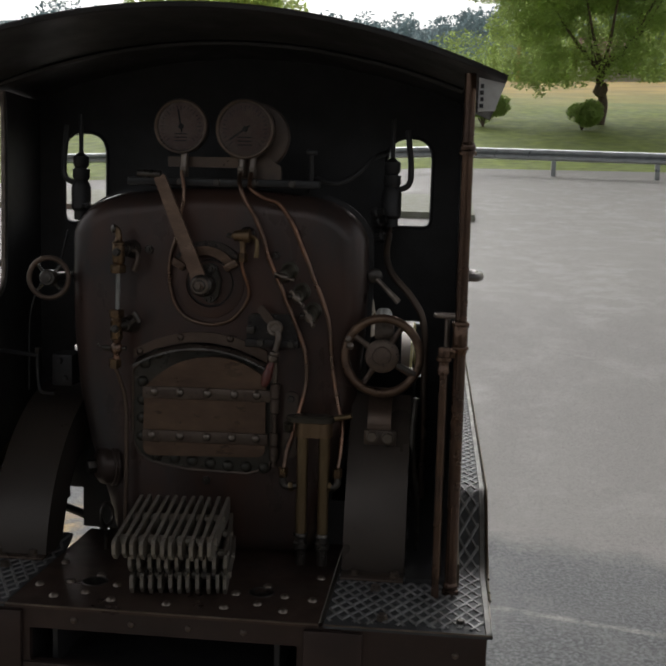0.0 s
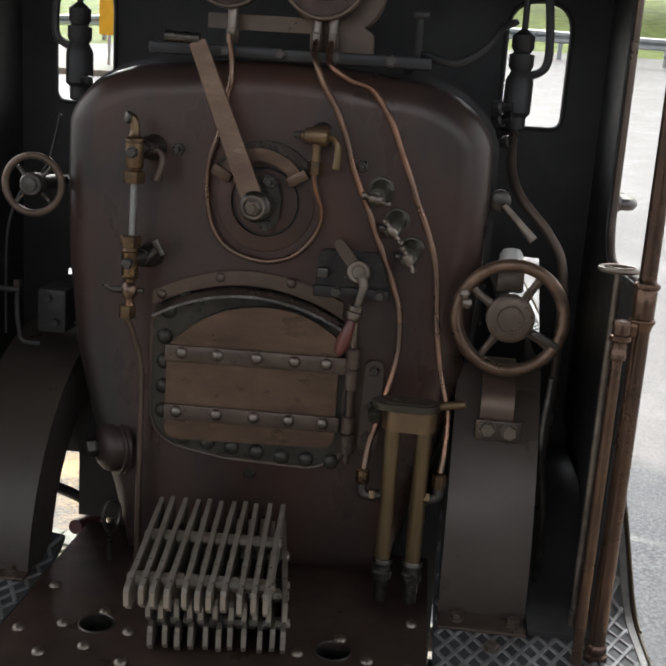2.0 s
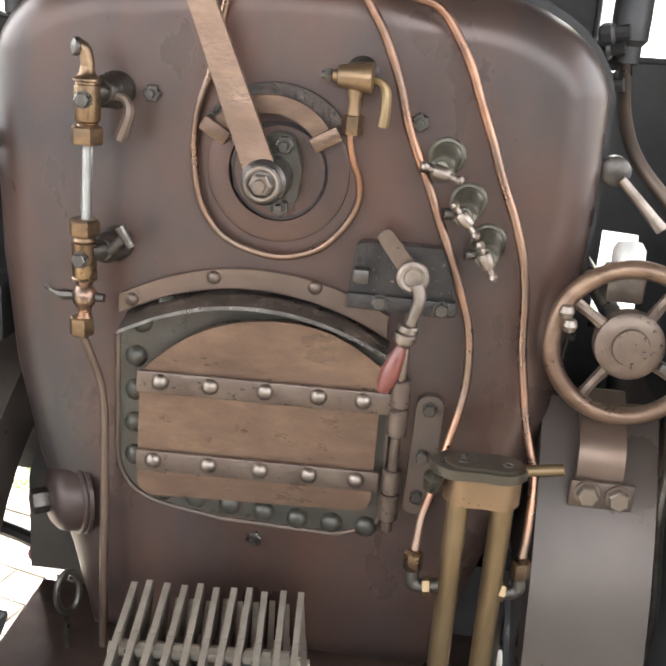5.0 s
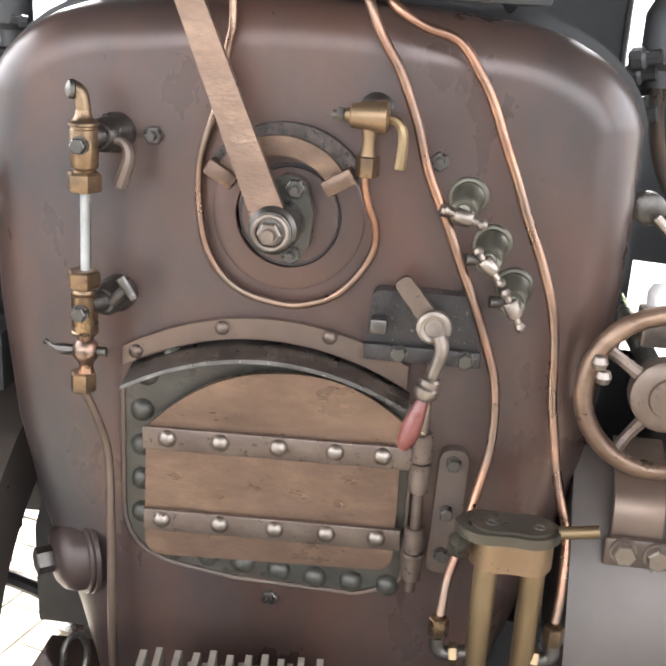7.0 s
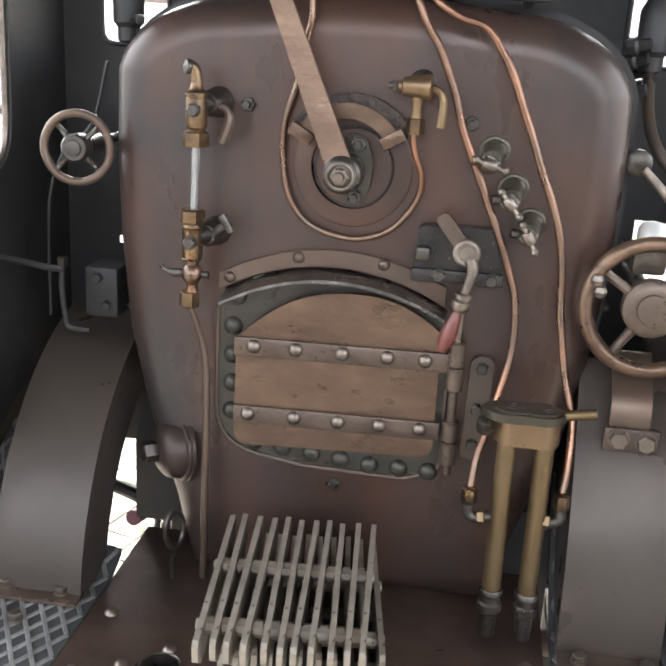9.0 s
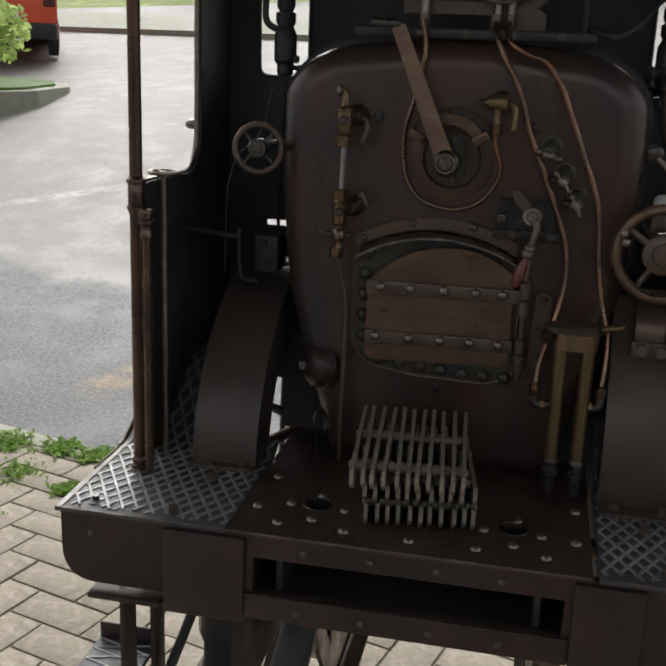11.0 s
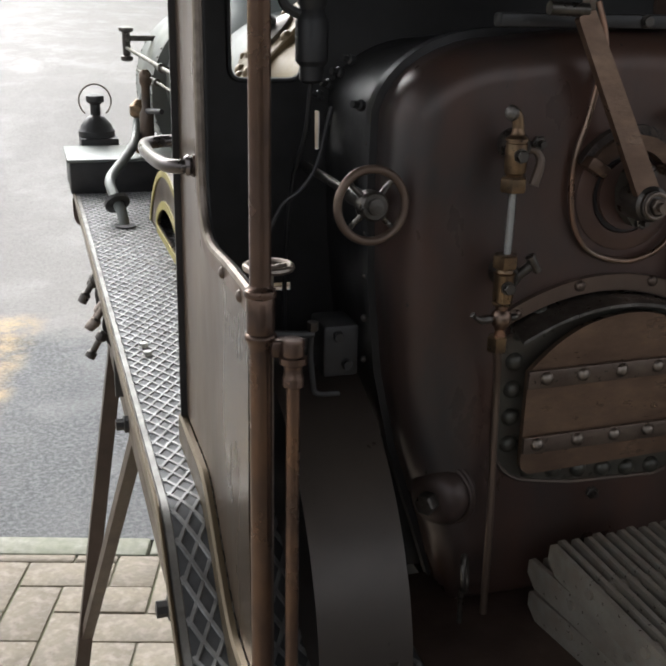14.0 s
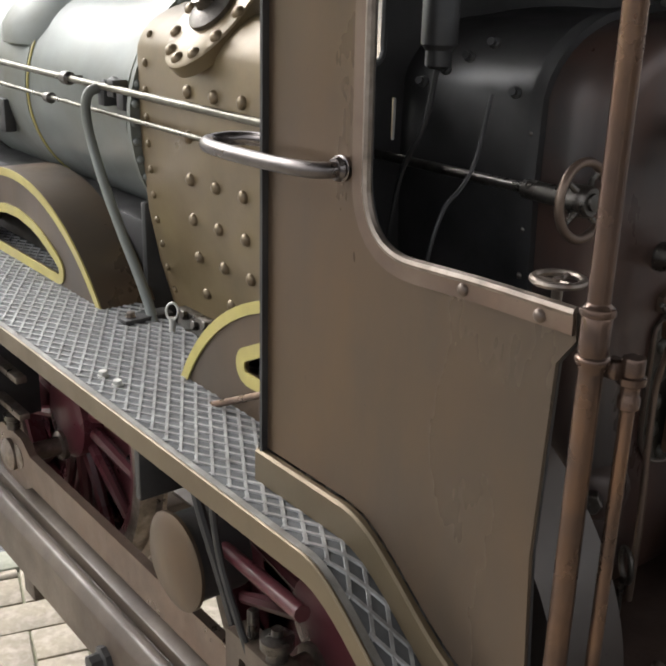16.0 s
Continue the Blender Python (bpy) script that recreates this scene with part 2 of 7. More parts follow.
M_YELLOW_PAINT = material("yellow_steel_paint", (0.75, 0.42, 0.02), 0.4, 0.0, 0.1, 4)


def let_through(m, colour, amount):
    """Leaves pass some of the light that falls on their far side."""
    n, l = m.node_tree.nodes, m.node_tree.links
    tr = n.new("ShaderNodeBsdfTranslucent")
    tr.inputs["Color"].default_value = (*colour, 1)
    mix = n.new("ShaderNodeMixShader")
    mix.inputs[0].default_value = amount
    l.new(n["Principled BSDF"].outputs[0], mix.inputs[1])
    l.new(tr.outputs[0], mix.inputs[2])
    l.new(mix.outputs[0], n["Material Output"].inputs["Surface"])


let_through(M_LEAF, (0.5, 0.62, 0.22), 0.6)
let_through(M_HAZED_WOODS, (0.3, 0.4, 0.42), 0.4)
let_through(M_WEED, (0.2, 0.36, 0.06), 0.35)


def asphalt_material():
    """Damp asphalt: stone grain, dry and wet patches, worn yellow and blue road paint."""
    m = bpy.data.materials.new("damp_asphalt")
    m.use_nodes = True
    n, l = m.node_tree.nodes, m.node_tree.links
    b = n["Principled BSDF"]
    co = n.new("ShaderNodeTexCoord").outputs["Object"]

    def noise_tex(sc, detail=6.0, stretch=None):
        t = n.new("ShaderNodeTexNoise")
        t.inputs["Scale"].default_value, t.inputs["Detail"].default_value = sc, detail
        t.inputs["Roughness"].default_value = 0.78
        src = co
        if stretch:
            mp = n.new("ShaderNodeMapping")
            mp.inputs["Scale"].default_value = stretch
            l.new(co, mp.inputs["Vector"])
            src = mp.outputs[0]
        l.new(src, t.inputs["Vector"])
        return t.outputs["Fac"]

    def span(fac, a, c, lo, hi):
        r = n.new("ShaderNodeMapRange")
        r.interpolation_type = "SMOOTHSTEP"
        for k, v in (("From Min", a), ("From Max", c), ("To Min", lo), ("To Max", hi)):
            r.inputs[k].default_value = v
        l.new(fac, r.inputs["Value"])
        return r.outputs[0]

    def mixed(fac, a, c):
        x = n.new("ShaderNodeMix")
        x.data_type = "RGBA"
        l.new(fac, x.inputs["Factor"])
        for key, v in (("A", a), ("B", c)):
            if isinstance(v, tuple):
                x.inputs[key].default_value = (*v, 1)
            else:
                l.new(v, x.inputs[key])
        return x.outputs["Result"]

    def math_node(op, a, c):
        x = n.new("ShaderNodeMath")
        x.operation = op
        for i, v in enumerate((a, c)):
            if isinstance(v, (int, float)):
                x.inputs[i].default_value = v
            else:
                l.new(v, x.inputs[i])
        return x.outputs[0]

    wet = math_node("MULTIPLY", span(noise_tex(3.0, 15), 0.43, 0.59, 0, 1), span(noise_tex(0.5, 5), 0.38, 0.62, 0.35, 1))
    grain = noise_tex(70, 7)
    col = mixed(span(grain, 0.42, 0.62, 0, 1), (0.034, 0.036, 0.038), (0.142, 0.147, 0.151))
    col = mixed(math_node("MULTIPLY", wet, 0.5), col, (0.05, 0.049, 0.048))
    sep = n.new("ShaderNodeSeparateXYZ")
    l.new(co, sep.inputs[0])

    def patch(x0, y0, x1, y1, half, colour, col, amount):
        """Worn paint along a line from (x0, y0) to (x1, y1)."""
        ln = math.hypot(x1 - x0, y1 - y0)
        ux, uy = (x1 - x0) / ln, (y1 - y0) / ln
        dx, dy = math_node("SUBTRACT", sep.outputs[0], x0), math_node("SUBTRACT", sep.outputs[1], y0)
        along = math_node("ADD", math_node("MULTIPLY", dx, ux), math_node("MULTIPLY", dy, uy))
        across = math_node("ABSOLUTE", math_node("SUBTRACT", math_node("MULTIPLY", dx, uy), math_node("MULTIPLY", dy, ux)), 0)
        f = math_node("MULTIPLY", span(across, half * 0.3, half * 1.25, 1, 0), math_node("MULTIPLY", span(along, -0.15, 0.05, 0, 1), span(along, ln - 0.05, ln + 0.15, 1, 0)))
        worn = math_node("MULTIPLY", span(noise_tex(6, 12), 0.4, 0.64, 0.1, 0.85), span(grain, 0.35, 0.55, 0.4, 1))
        return mixed(math_node("MULTIPLY", math_node("MULTIPLY", f, worn), amount), col, colour)

    ochre = (0.62, 0.39, 0.1)
    # paler, warmer colour over the dark asphalt, further out from the kerb
    reach = math_node("ADD", math_node("ADD", sep.outputs[1], math_node("MULTIPLY", sep.outputs[0], 0.37)), math_node("MULTIPLY", noise_tex(1.7, 9), 0.8))
    pale_reach = math_node("MULTIPLY", span(reach, 4.08, 4.4, 0, 0.75), span(grain, 0.3, 0.55, 0.6, 1))
    col = mixed(pale_reach, col, (0.225, 0.207, 0.19))
    for x0, y0, x1, y1, half, amount in ((-1.33, 3.35, -1.085, 3.0, 0.14, 0.75), (-1.085, 3.0, -0.85, 2.5, 0.17, 0.95), (-1.6, 3.1, -1.47, 3.51, 0.11, 0.65), (-1.47, 3.51, -1.36, 4.29, 0.12, 0.6), (-1.36, 4.29, -1.22, 4.63, 0.11, 0.5), (-0.62, 2.46, -0.55, 2.81, 0.13, 0.9), (-0.55, 2.81, -0.454, 3.32, 0.12, 0.75), (-0.454, 3.32, -0.31, 4.08, 0.11, 0.6), (-1.25, 5.1, -0.84, 4.65, 0.12, 0.4), (-0.84, 4.65, -0.478, 4.07, 0.12, 0.5)):
        col = patch(x0, y0, x1, y1, half, ochre, col, amount)
    col = patch(-2.06, 6.95, -1.2, 7.05, 0.35, (0.2, 0.4, 0.52), col, 0.6)
    col = patch(-6.0, 4.7, -2.4, 7.6, 0.09, (0.62, 0.58, 0.47), col, 0.5)
    col = patch(0.3, 2.95, 2.5, 2.35, 0.024, (0.42, 0.39, 0.35), col, 0.5)
    l.new(col, b.inputs["Base Color"])
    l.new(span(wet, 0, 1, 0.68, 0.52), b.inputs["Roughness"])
    bp = n.new("ShaderNodeBump")
    bp.inputs["Strength"].default_value, bp.inputs["Distance"].default_value = 0.6, 0.006
    l.new(grain, bp.inputs["Height"])
    l.new(bp.outputs[0], b.inputs["Normal"])
    return m


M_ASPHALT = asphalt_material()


def meadow_material():
    """Green grass beside the road that turns to dry hay up the slope."""
    m = material("meadow", (0.17, 0.215, 0.035), 0.9, 0.0, 0.45, 2.5, (0.12, 0.165, 0.035), 0.5, 0.3, 0, 1)
    n, l = m.node_tree.nodes, m.node_tree.links
    b = n["Principled BSDF"]
    green = b.inputs["Base Color"].links[0].from_socket
    co = n.new("ShaderNodeTexCoord").outputs["Object"]
    sep = n.new("ShaderNodeSeparateXYZ")
    l.new(co, sep.inputs[0])
    t = n.new("ShaderNodeTexNoise")
    t.inputs["Scale"].default_value, t.inputs["Detail"].default_value = 0.35, 8
    l.new(co, t.inputs["Vector"])
    shift = n.new("ShaderNodeMath")
    shift.operation = "MULTIPLY_ADD"
    shift.inputs[1].default_value = 16.0
    l.new(t.outputs["Fac"], shift.inputs[0])
    l.new(sep.outputs[1], shift.inputs[2])
    r = n.new("ShaderNodeMapRange")
    r.interpolation_type = "SMOOTHSTEP"
    r.inputs["From Min"].default_value, r.inputs["From Max"].default_value = 42.0, 72.0
    l.new(shift.outputs[0], r.inputs["Value"])
    mix = n.new("ShaderNodeMix")
    mix.data_type = "RGBA"
    l.new(r.outputs[0], mix.inputs["Factor"])
    l.new(green, mix.inputs["A"])
    hay = n.new("ShaderNodeHueSaturation")
    hay.inputs["Color"].default_value = (0.43, 0.3, 0.07, 1)
    v = n.new("ShaderNodeMapRange")
    v.inputs["From Min"].default_value, v.inputs["From Max"].default_value = 0.3, 0.7
    v.inputs["To Min"].default_value, v.inputs["To Max"].default_value = 0.72, 1.12
    l.new(t.outputs["Fac"], v.inputs["Value"])
    l.new(v.outputs[0], hay.inputs["Value"])
    l.new(hay.outputs[0], mix.inputs["B"])
    l.new(mix.outputs["Result"], b.inputs["Base Color"])
    return m


M_MEADOW = meadow_material()


# ---- mesh helpers ----
def finish(bm, mat, smooth=True):
    me = bpy.data.meshes.new("mesh")
    bmesh.ops.recalc_face_normals(bm, faces=bm.faces)
    bm.to_mesh(me)
    bm.free()
    mats = mat if isinstance(mat, (list, tuple)) else (mat,)
    for x in mats:
        me.materials.append(x)
    if smooth:
        me.shade_smooth()
        me.set_sharp_from_angle(angle=radians(38))
    return me


def place(name, me, parent=None, m=None, label=""):
    ob = new(name, me)
    if m is not None:
        ob.matrix_basis = m
    if parent is not None:
        ob.parent = parent
        ob.matrix_parent_inverse = Matrix.Translation(-parent.location) if parent.type == "EMPTY" else Matrix.Identity(4)
    if label:
        ob["label"] = label
    return ob


def part(name, bm, mat, parent=None, label="", smooth=True):
    return place(name, finish(bm, mat, smooth), parent, None, label)


def thing(name, at, label, category, group="", kind=""):
    ob = new(name)
    ob.location = at
    ob.empty_display_size = 0.05
    return tagged(ob, label, category, group, kind)


def frame_to(p, axis):
    """The pose that takes z to axis at p."""
    return Matrix.Translation(p) @ Vector(axis).to_track_quat("Z", "Y").to_matrix().to_4x4()


def box(bm, lo, hi, bev=0.0, m=None):
    vs = [bm.verts.new((x, y, z)) for x in (lo[0], hi[0]) for y in (lo[1], hi[1]) for z in (lo[2], hi[2])]
    fs = [bm.faces.new([vs[i] for i in q]) for q in ((0, 1, 3, 2), (4, 6, 7, 5), (0, 4, 5, 1), (2, 3, 7, 6), (0, 2, 6, 4), (1, 5, 7, 3))]
    if bev:
        r = bmesh.ops.bevel(bm, geom=list({e for f in fs for e in f.edges}), offset=bev, segments=2, affect="EDGES", profile=0.5)
        vs = list({v for f in r["faces"] for v in f.verts} | {v for v in vs if v.is_valid} | {v for f in fs if f.is_valid for v in f.verts})
    if m is not None:
        bmesh.ops.transform(bm, matrix=m, verts=vs)
    return bm


def lathe(bm, p, axis, profile, seg=20):
    """Turns (radius, height) pairs about axis at p."""
    m = frame_to(p, axis)
    rings = []
    for r, h in profile:
        if r < 1e-6:
            rings.append([bm.verts.new(m @ Vector((0, 0, h)))])
        else:
            rings.append([bm.verts.new(m @ Vector((r * math.cos(a), r * math.sin(a), h))) for a in (2 * math.pi * k / seg for k in range(seg))])
    for a, c in zip(rings, rings[1:]):
        for k in range(seg):
            j = (k + 1) % seg
            q = [a[k % len(a)], a[j % len(a)], c[j % len(c)], c[k % len(c)]]
            q = list(dict.fromkeys(q))
            if len(q) > 2:
                bm.faces.new(q)
    for ring in (rings[0], rings[-1]):
        if len(ring) > 2:
            bm.faces.new(ring)
    return bm


def rod(bm, p0, p1, r0, r1=None, seg=14):
    p0, p1 = Vector(p0), Vector(p1)
    return lathe(bm, p0, p1 - p0, [(r0, 0), (r1 if r1 is not None else r0, (p1 - p0).length)], seg)


def hexnut(bm, p, axis, r, h):
    c = r * 0.12
    return lathe(bm, p, axis, [(r * 0.9, 0), (r, c), (r, h - c), (r * 0.86, h)], 6)


def smooth_path(pts, n=6):
    pts = [Vector(p) for p in pts]
    if len(pts) < 3:
        return pts
    out = []
    ext = [2 * pts[0] - pts[1], *pts, 2 * pts[-1] - pts[-2]]
    for a, b, c, d in zip(ext, ext[1:], ext[2:], ext[3:]):
        for k in range(n):
            t = k / n
            out.append(0.5 * (2 * b + (c - a) * t + (2 * a - 5 * b + 4 * c - d) * t * t + (3 * b - a - 3 * c + d) * t ** 3))
    return out + [pts[-1]]


def tube(bm, pts, r, seg=10, n=6, closed=False, wob=0.0):
    path = smooth_path(pts, n) if not closed else [Vector(p) for p in pts]
    rings, up = [], None
    cnt = len(path)
    for i, p in enumerate(path):
        a = path[(i - 1) % cnt] if closed or i else p
        b = path[(i + 1) % cnt] if closed or i < cnt - 1 else p
        d = (b - a).normalized()
        if up is None:
            up = d.orthogonal().normalized()
        up = (up - d * up.dot(d)).normalized()
        side = d.cross(up)
        rr = r(i / (cnt - 1)) if callable(r) else r
        q = p + wob * Vector((noise.noise(p * 60), 0, noise.noise(p * 60 + Vector((9, 9, 9)))))
        rings.append([bm.verts.new(q + rr * (up * math.cos(t) + side * math.sin(t))) for t in (2 * math.pi * k / seg for k in range(seg))])
    for a, b in (zip(rings, rings[1:] + rings[:1]) if closed else zip(rings, rings[1:])):
        for k in range(seg):
            bm.faces.new((a[k], a[(k + 1) % seg], b[(k + 1) % seg], b[k]))
    if not closed:
        bm.faces.new(rings[0])
        bm.faces.new(rings[-1])
    return bm


def ring_path(c, r, axis, seg=40, squash=1.0):
    m = frame_to(c, axis)
    return [m @ Vector((r * math.cos(a), squash * r * math.sin(a), 0)) for a in (2 * math.pi * k / seg for k in range(seg))]


def torus(bm, c, axis, big, small, seg=40, sub=10):
    return tube(bm, ring_path(c, big, axis, seg), small, sub, closed=True)


def plate(bm, outer, f, d0, d1, holes=(), rim=0.0):
    """A flat sheet cut to an outline, with holes; f(u, v, d) puts it into the place."""
    flat = bmesh.new()
    for loop in (outer, *holes):
        vs = [flat.verts.new((u, v, 0)) for u, v in loop]
        for a, b in zip(vs, vs[1:] + vs[:1]):
            flat.edges.new((a, b))
    bmesh.ops.triangle_fill(flat, use_beauty=True, edges=flat.edges[:])
    flat.verts.index_update()
    tops = [[bm.verts.new(f(v.co.x, v.co.y, d)) for v in flat.verts] for d in (d0, d1)]
    for fc in flat.faces:
        idx = [v.index for v in fc.verts]
        bm.faces.new([tops[0][i] for i in idx])
        bm.faces.new([tops[1][i] for i in reversed(idx)])
    for e in flat.edges:
        if len(e.link_faces) == 1:
            i, j = (v.index for v in e.verts)
            bm.faces.new((tops[0][i], tops[0][j], tops[1][j], tops[1][i]))
    flat.free()
    return bm


def rounded(points, seg=6):
    """Rounds the corners of (u, v, radius) points."""
    out, cnt = [], len(points)
    for i, (u, v, r) in enumerate(points):
        p = Vector((u, v))
        a, b = Vector(points[i - 1][:2]) - p, Vector(points[(i + 1) % cnt][:2]) - p
        if r <= 0:
            out.append((u, v))
            continue
        ang = a.angle(b)
        d = min(r / math.tan(ang / 2), a.length * 0.49, b.length * 0.49)
        p0, p1 = p + a.normalized() * d, p + b.normalized() * d
        for k in range(seg + 1):
            t = k / seg
            q = p0 * (1 - t) ** 2 + p * 2 * t * (1 - t) + p1 * t * t
            out.append((q.x, q.y))
    return out


def arc(cu, cv, r, a0, a1, seg=24):
    return [(cu + r * math.cos(radians(a0 + (a1 - a0) * k / seg)), cv + r * math.sin(radians(a0 + (a1 - a0) * k / seg))) for k in range(seg + 1)]


XZ = lambda u, v, d: Vector((u, d, v))   # a sheet facing the rear
YZ = lambda u, v, d: Vector((d, u, v))   # a sheet facing sideways
XY = lambda u, v, d: Vector((u, v, d))   # a sheet facing up


def rivet_mesh(r, mat, h=0.75):
    return finish(lathe(bmesh.new(), (0, 0, 0), (0, 0, 1), [(r, -0.0006), (r * 0.93, r * 0.35 * h), (r * 0.62, r * 0.78 * h), (0, r * h)], 10), mat)


def bolt_mesh(r, mat):
    bm = lathe(bmesh.new(), (0, 0, 0), (0, 0, 1), [(r * 1.15, -0.0005), (r * 1.15, r * 0.25)], 12)
    hexnut(bm, (0, 0, r * 0.2), (0, 0, 1), r, r * 0.9)
    return finish(bm, mat)


def studs(name, me, spots, axis, parent, label=""):
    for i, p in enumerate(spots):
        m = frame_to(p, axis) @ pose(0, 0, 0, 0, 0, (i * 37) % 60)
        place(name, me, parent, m, label)


# ---- the model locomotive ----
DECK = 1.1303
REAR = 0.0045        # rear edge of the footplate
loco = thing("model_locomotive", (0, 0.45, 0.93), "live-steam model tank locomotive in worn bronze-brown paint on a stand", "model locomotive")
R_DECK, R_DOOR, R_SMALL, R_STAY = rivet_mesh(0.0027, M_STEEL), rivet_mesh(0.0027, M_STEEL), rivet_mesh(0.0014, M_GUN), rivet_mesh(0.0037, M_STAY)
R_BEAM, R_RING = rivet_mesh(0.0019, M_BROWN), rivet_mesh(0.0036, M_GREEN)
B_STEEL, B_GUN, B_BRIGHT = bolt_mesh(0.0026, M_STEEL), bolt_mesh(0.002, M_GUN), bolt_mesh(0.0024, M_WHITE)


def board_z(y):
    t = min(max((y - 0.082) / 0.0685, 0), 1)
    return DECK + 0.036 * t * t * (3 - 2 * t)


def circle(cu, cv, r, seg=24):
    return arc(cu, cv, r, 0, 360 - 360 / seg, seg - 1)


# deck
deck = part("deck_plate", plate(bmesh.new(), [(-0.0815, REAR), (0.0795, REAR), (0.0795, 0.13), (-0.0815, 0.13)], XY, DECK - 0.002, DECK, [circle(-0.047, 0.041, 0.0066), circle(0.0447, 0.0405, 0.0066)]), M_DECK, loco, "brown steel footplate with dome rivets and two round holes")
studs("rivet", R_DECK, [(x + 0.0013, y + 0.0047, DECK) for x, y in ((-0.0755, 0.0268), (-0.0621, 0.0125), (-0.0607, 0.0336), (-0.0476, 0.0197), (-0.048, 0.0452), (-0.0346, 0.0326), (-0.0313, 0.0121), (-0.0016, 0.0113), (0.0303, 0.0317), (0.0281, 0.0122), (0.0441, 0.0195), (0.0564, 0.0317), (0.0585, 0.0123), (0.0452, 0.0448), (0.0715, 0.0292), (0.072, 0.0621), (-0.0747, 0.0615))], (0, 0, 1), deck)
for x in (-0.047, 0.0447):
    bm = bmesh.new()
    lathe(bm, (x, 0.0408, DECK - 0.012), (0, 0, 1), [(0.0072, 0), (0.0072, 0.0122), (0.0068, 0.0126), (0.0064, 0.0122), (0.0064, 0)], 24)
    part("hole_collar", bm, M_GUN, deck)


# steel bead added as the highlight line on the deck's worn edge
part("worn_edge", tube(bmesh.new(), [(-0.0815, REAR + 0.0002, DECK - 0.0004), (0.0795, REAR + 0.0002, DECK - 0.0004)], 0.00055, 6, 1), M_STEEL, deck, "thin steel bead added as the highlight on the worn edge")


def running_board(s):
    """The chequered footplate on one side; s: -1 or 1."""
    ys = [REAR] + [0.08 + 0.004 * k for k in range(19)] + [0.2, 0.2035] + [0.25 + 0.05 * k for k in range(15)] + [0.99]
    xo = 0.167 * s

    def inner(y):
        """Inner edge; the board is cut out for the wheel on one side."""
        return s * (0.119 if s < 0 and 0.1 < y < 0.202 else 0.0832)

    bm = bmesh.new()
    rows = [[bm.verts.new((x, y, board_z(y) + d)) for x, d in ((xo, 0.0), (inner(y), 0.0), (inner(y), -0.002), (xo, -0.002))] for y in ys]
    for a, b in zip(rows, rows[1:]):
        for k in range(4):
            bm.faces.new((a[k], a[(k + 1) % 4], b[(k + 1) % 4], b[k]))
    bm.faces.new(rows[0])
    bm.faces.new(rows[-1])
    board = part("running_board", bm, M_TREAD, loco, "chequered steel tread plate curving up beside the cab")
    bm = bmesh.new()
    wx, wy, half, hh = 0.0074, 0.0124, 0.00055, 0.0007
    x0, x1 = 0.0845, 0.1630
    for sign in (-1, 1):
        k0 = int(-(x1 - x0) / wx) - 2
        for k in range(k0, int(0.99 / wy) + 14):
            line = []
            cnt = 36
            for j in range(cnt + 1):
                x = x0 + (x1 - x0) * j / cnt
                y = (k * wx + sign * (x - x0)) * wy / wx
                if REAR + 0.003 < y < 0.985:
                    line.append((x, y))
            if len(line) < 2:
                continue
            nx, ny = -wy / math.hypot(wx, wy) * sign, wx / math.hypot(wx, wy)
            prev = None
            for x, y in line:
                if x < abs(inner(y)) + 0.0005:
                    prev = None
                    continue
                cur = [bm.verts.new((s * (x + q * nx * half), y + q * ny * half, board_z(y + q * ny * half) + h + 0.00006 * sign)) for q, h in ((-1.7, -0.0002), (-1.1, hh), (1.1, hh), (1.7, -0.0002))]
                if prev:
                    for e in range(3):
                        bm.faces.new((prev[e], prev[e + 1], cur[e + 1], cur[e]))
                prev = cur
    part("tread_ribs", bm, M_RIB, board, "crossing raised ribs", smooth=False)
    bm = bmesh.new()
    rows = [[bm.verts.new((s * x, y, board_z(y) + d)) for x, d in ((0.1634, 0.0), (0.1638, 0.0005), (0.1664, 0.0005), (0.1668, 0.0))] for y in ys]
    for a, b in zip(rows, rows[1:]):
        for k in range(3):
            bm.faces.new((a[k], a[k + 1], b[k + 1], b[k]))
    part("plain_margin", bm, M_MARGIN, board, "worn smooth margin")
    bm = bmesh.new()
    edge = [y for y in ys if y >= 0.08]
    rows = []
    for y in [0.05] + edge:
        d = 0.0095 * min(1, max(0.1, (y - 0.05) / 0.05))
        z = board_z(y)
        rows.append([bm.verts.new((s * q, y, z + w)) for q, w in ((0.1672, 0.0009), (0.1684, 0.0004), (0.1684, -d), (0.1667, -d))])
    for a, b in zip(rows, rows[1:]):
        for k in range(4):
            bm.faces.new((a[k], a[(k + 1) % 4], b[(k + 1) % 4], b[k]))
    # the same bead puts a highlight on the board's edge
    part("worn_edge", tube(bmesh.new(), [(s * x, y, board_z(y) - 0.0003) for x, y in ((0.0835, REAR + 0.0002), (0.1666, REAR + 0.0002), (0.1668, 0.03), (0.1668, 0.05))], 0.0005, 6, 1), M_STEEL, board, "thin steel bead added as the highlight on the worn edge")
    part("top_bead", tube(bmesh.new(), [(s * 0.1682, y, board_z(y) + 0.0009) for y in edge], 0.0007, 6, 1), M_EDGE, board)
    part("board_valance", bm, M_EDGE, board, "bronze edge strip")
    for x, y in ((0.112, 0.015), (0.106, 0.0545), (0.1525, 0.3335), (0.152, 0.319), (0.1515, 0.0158)):
        place("bolt", B_BRIGHT if y > 0.3 else B_STEEL if x < 0.12 else B_GUN, board, frame_to((s * x, y, board_z(y) + 0.0004), (0, 0, 1)))


for s in (-0.985, 0.986):
    running_board(s)

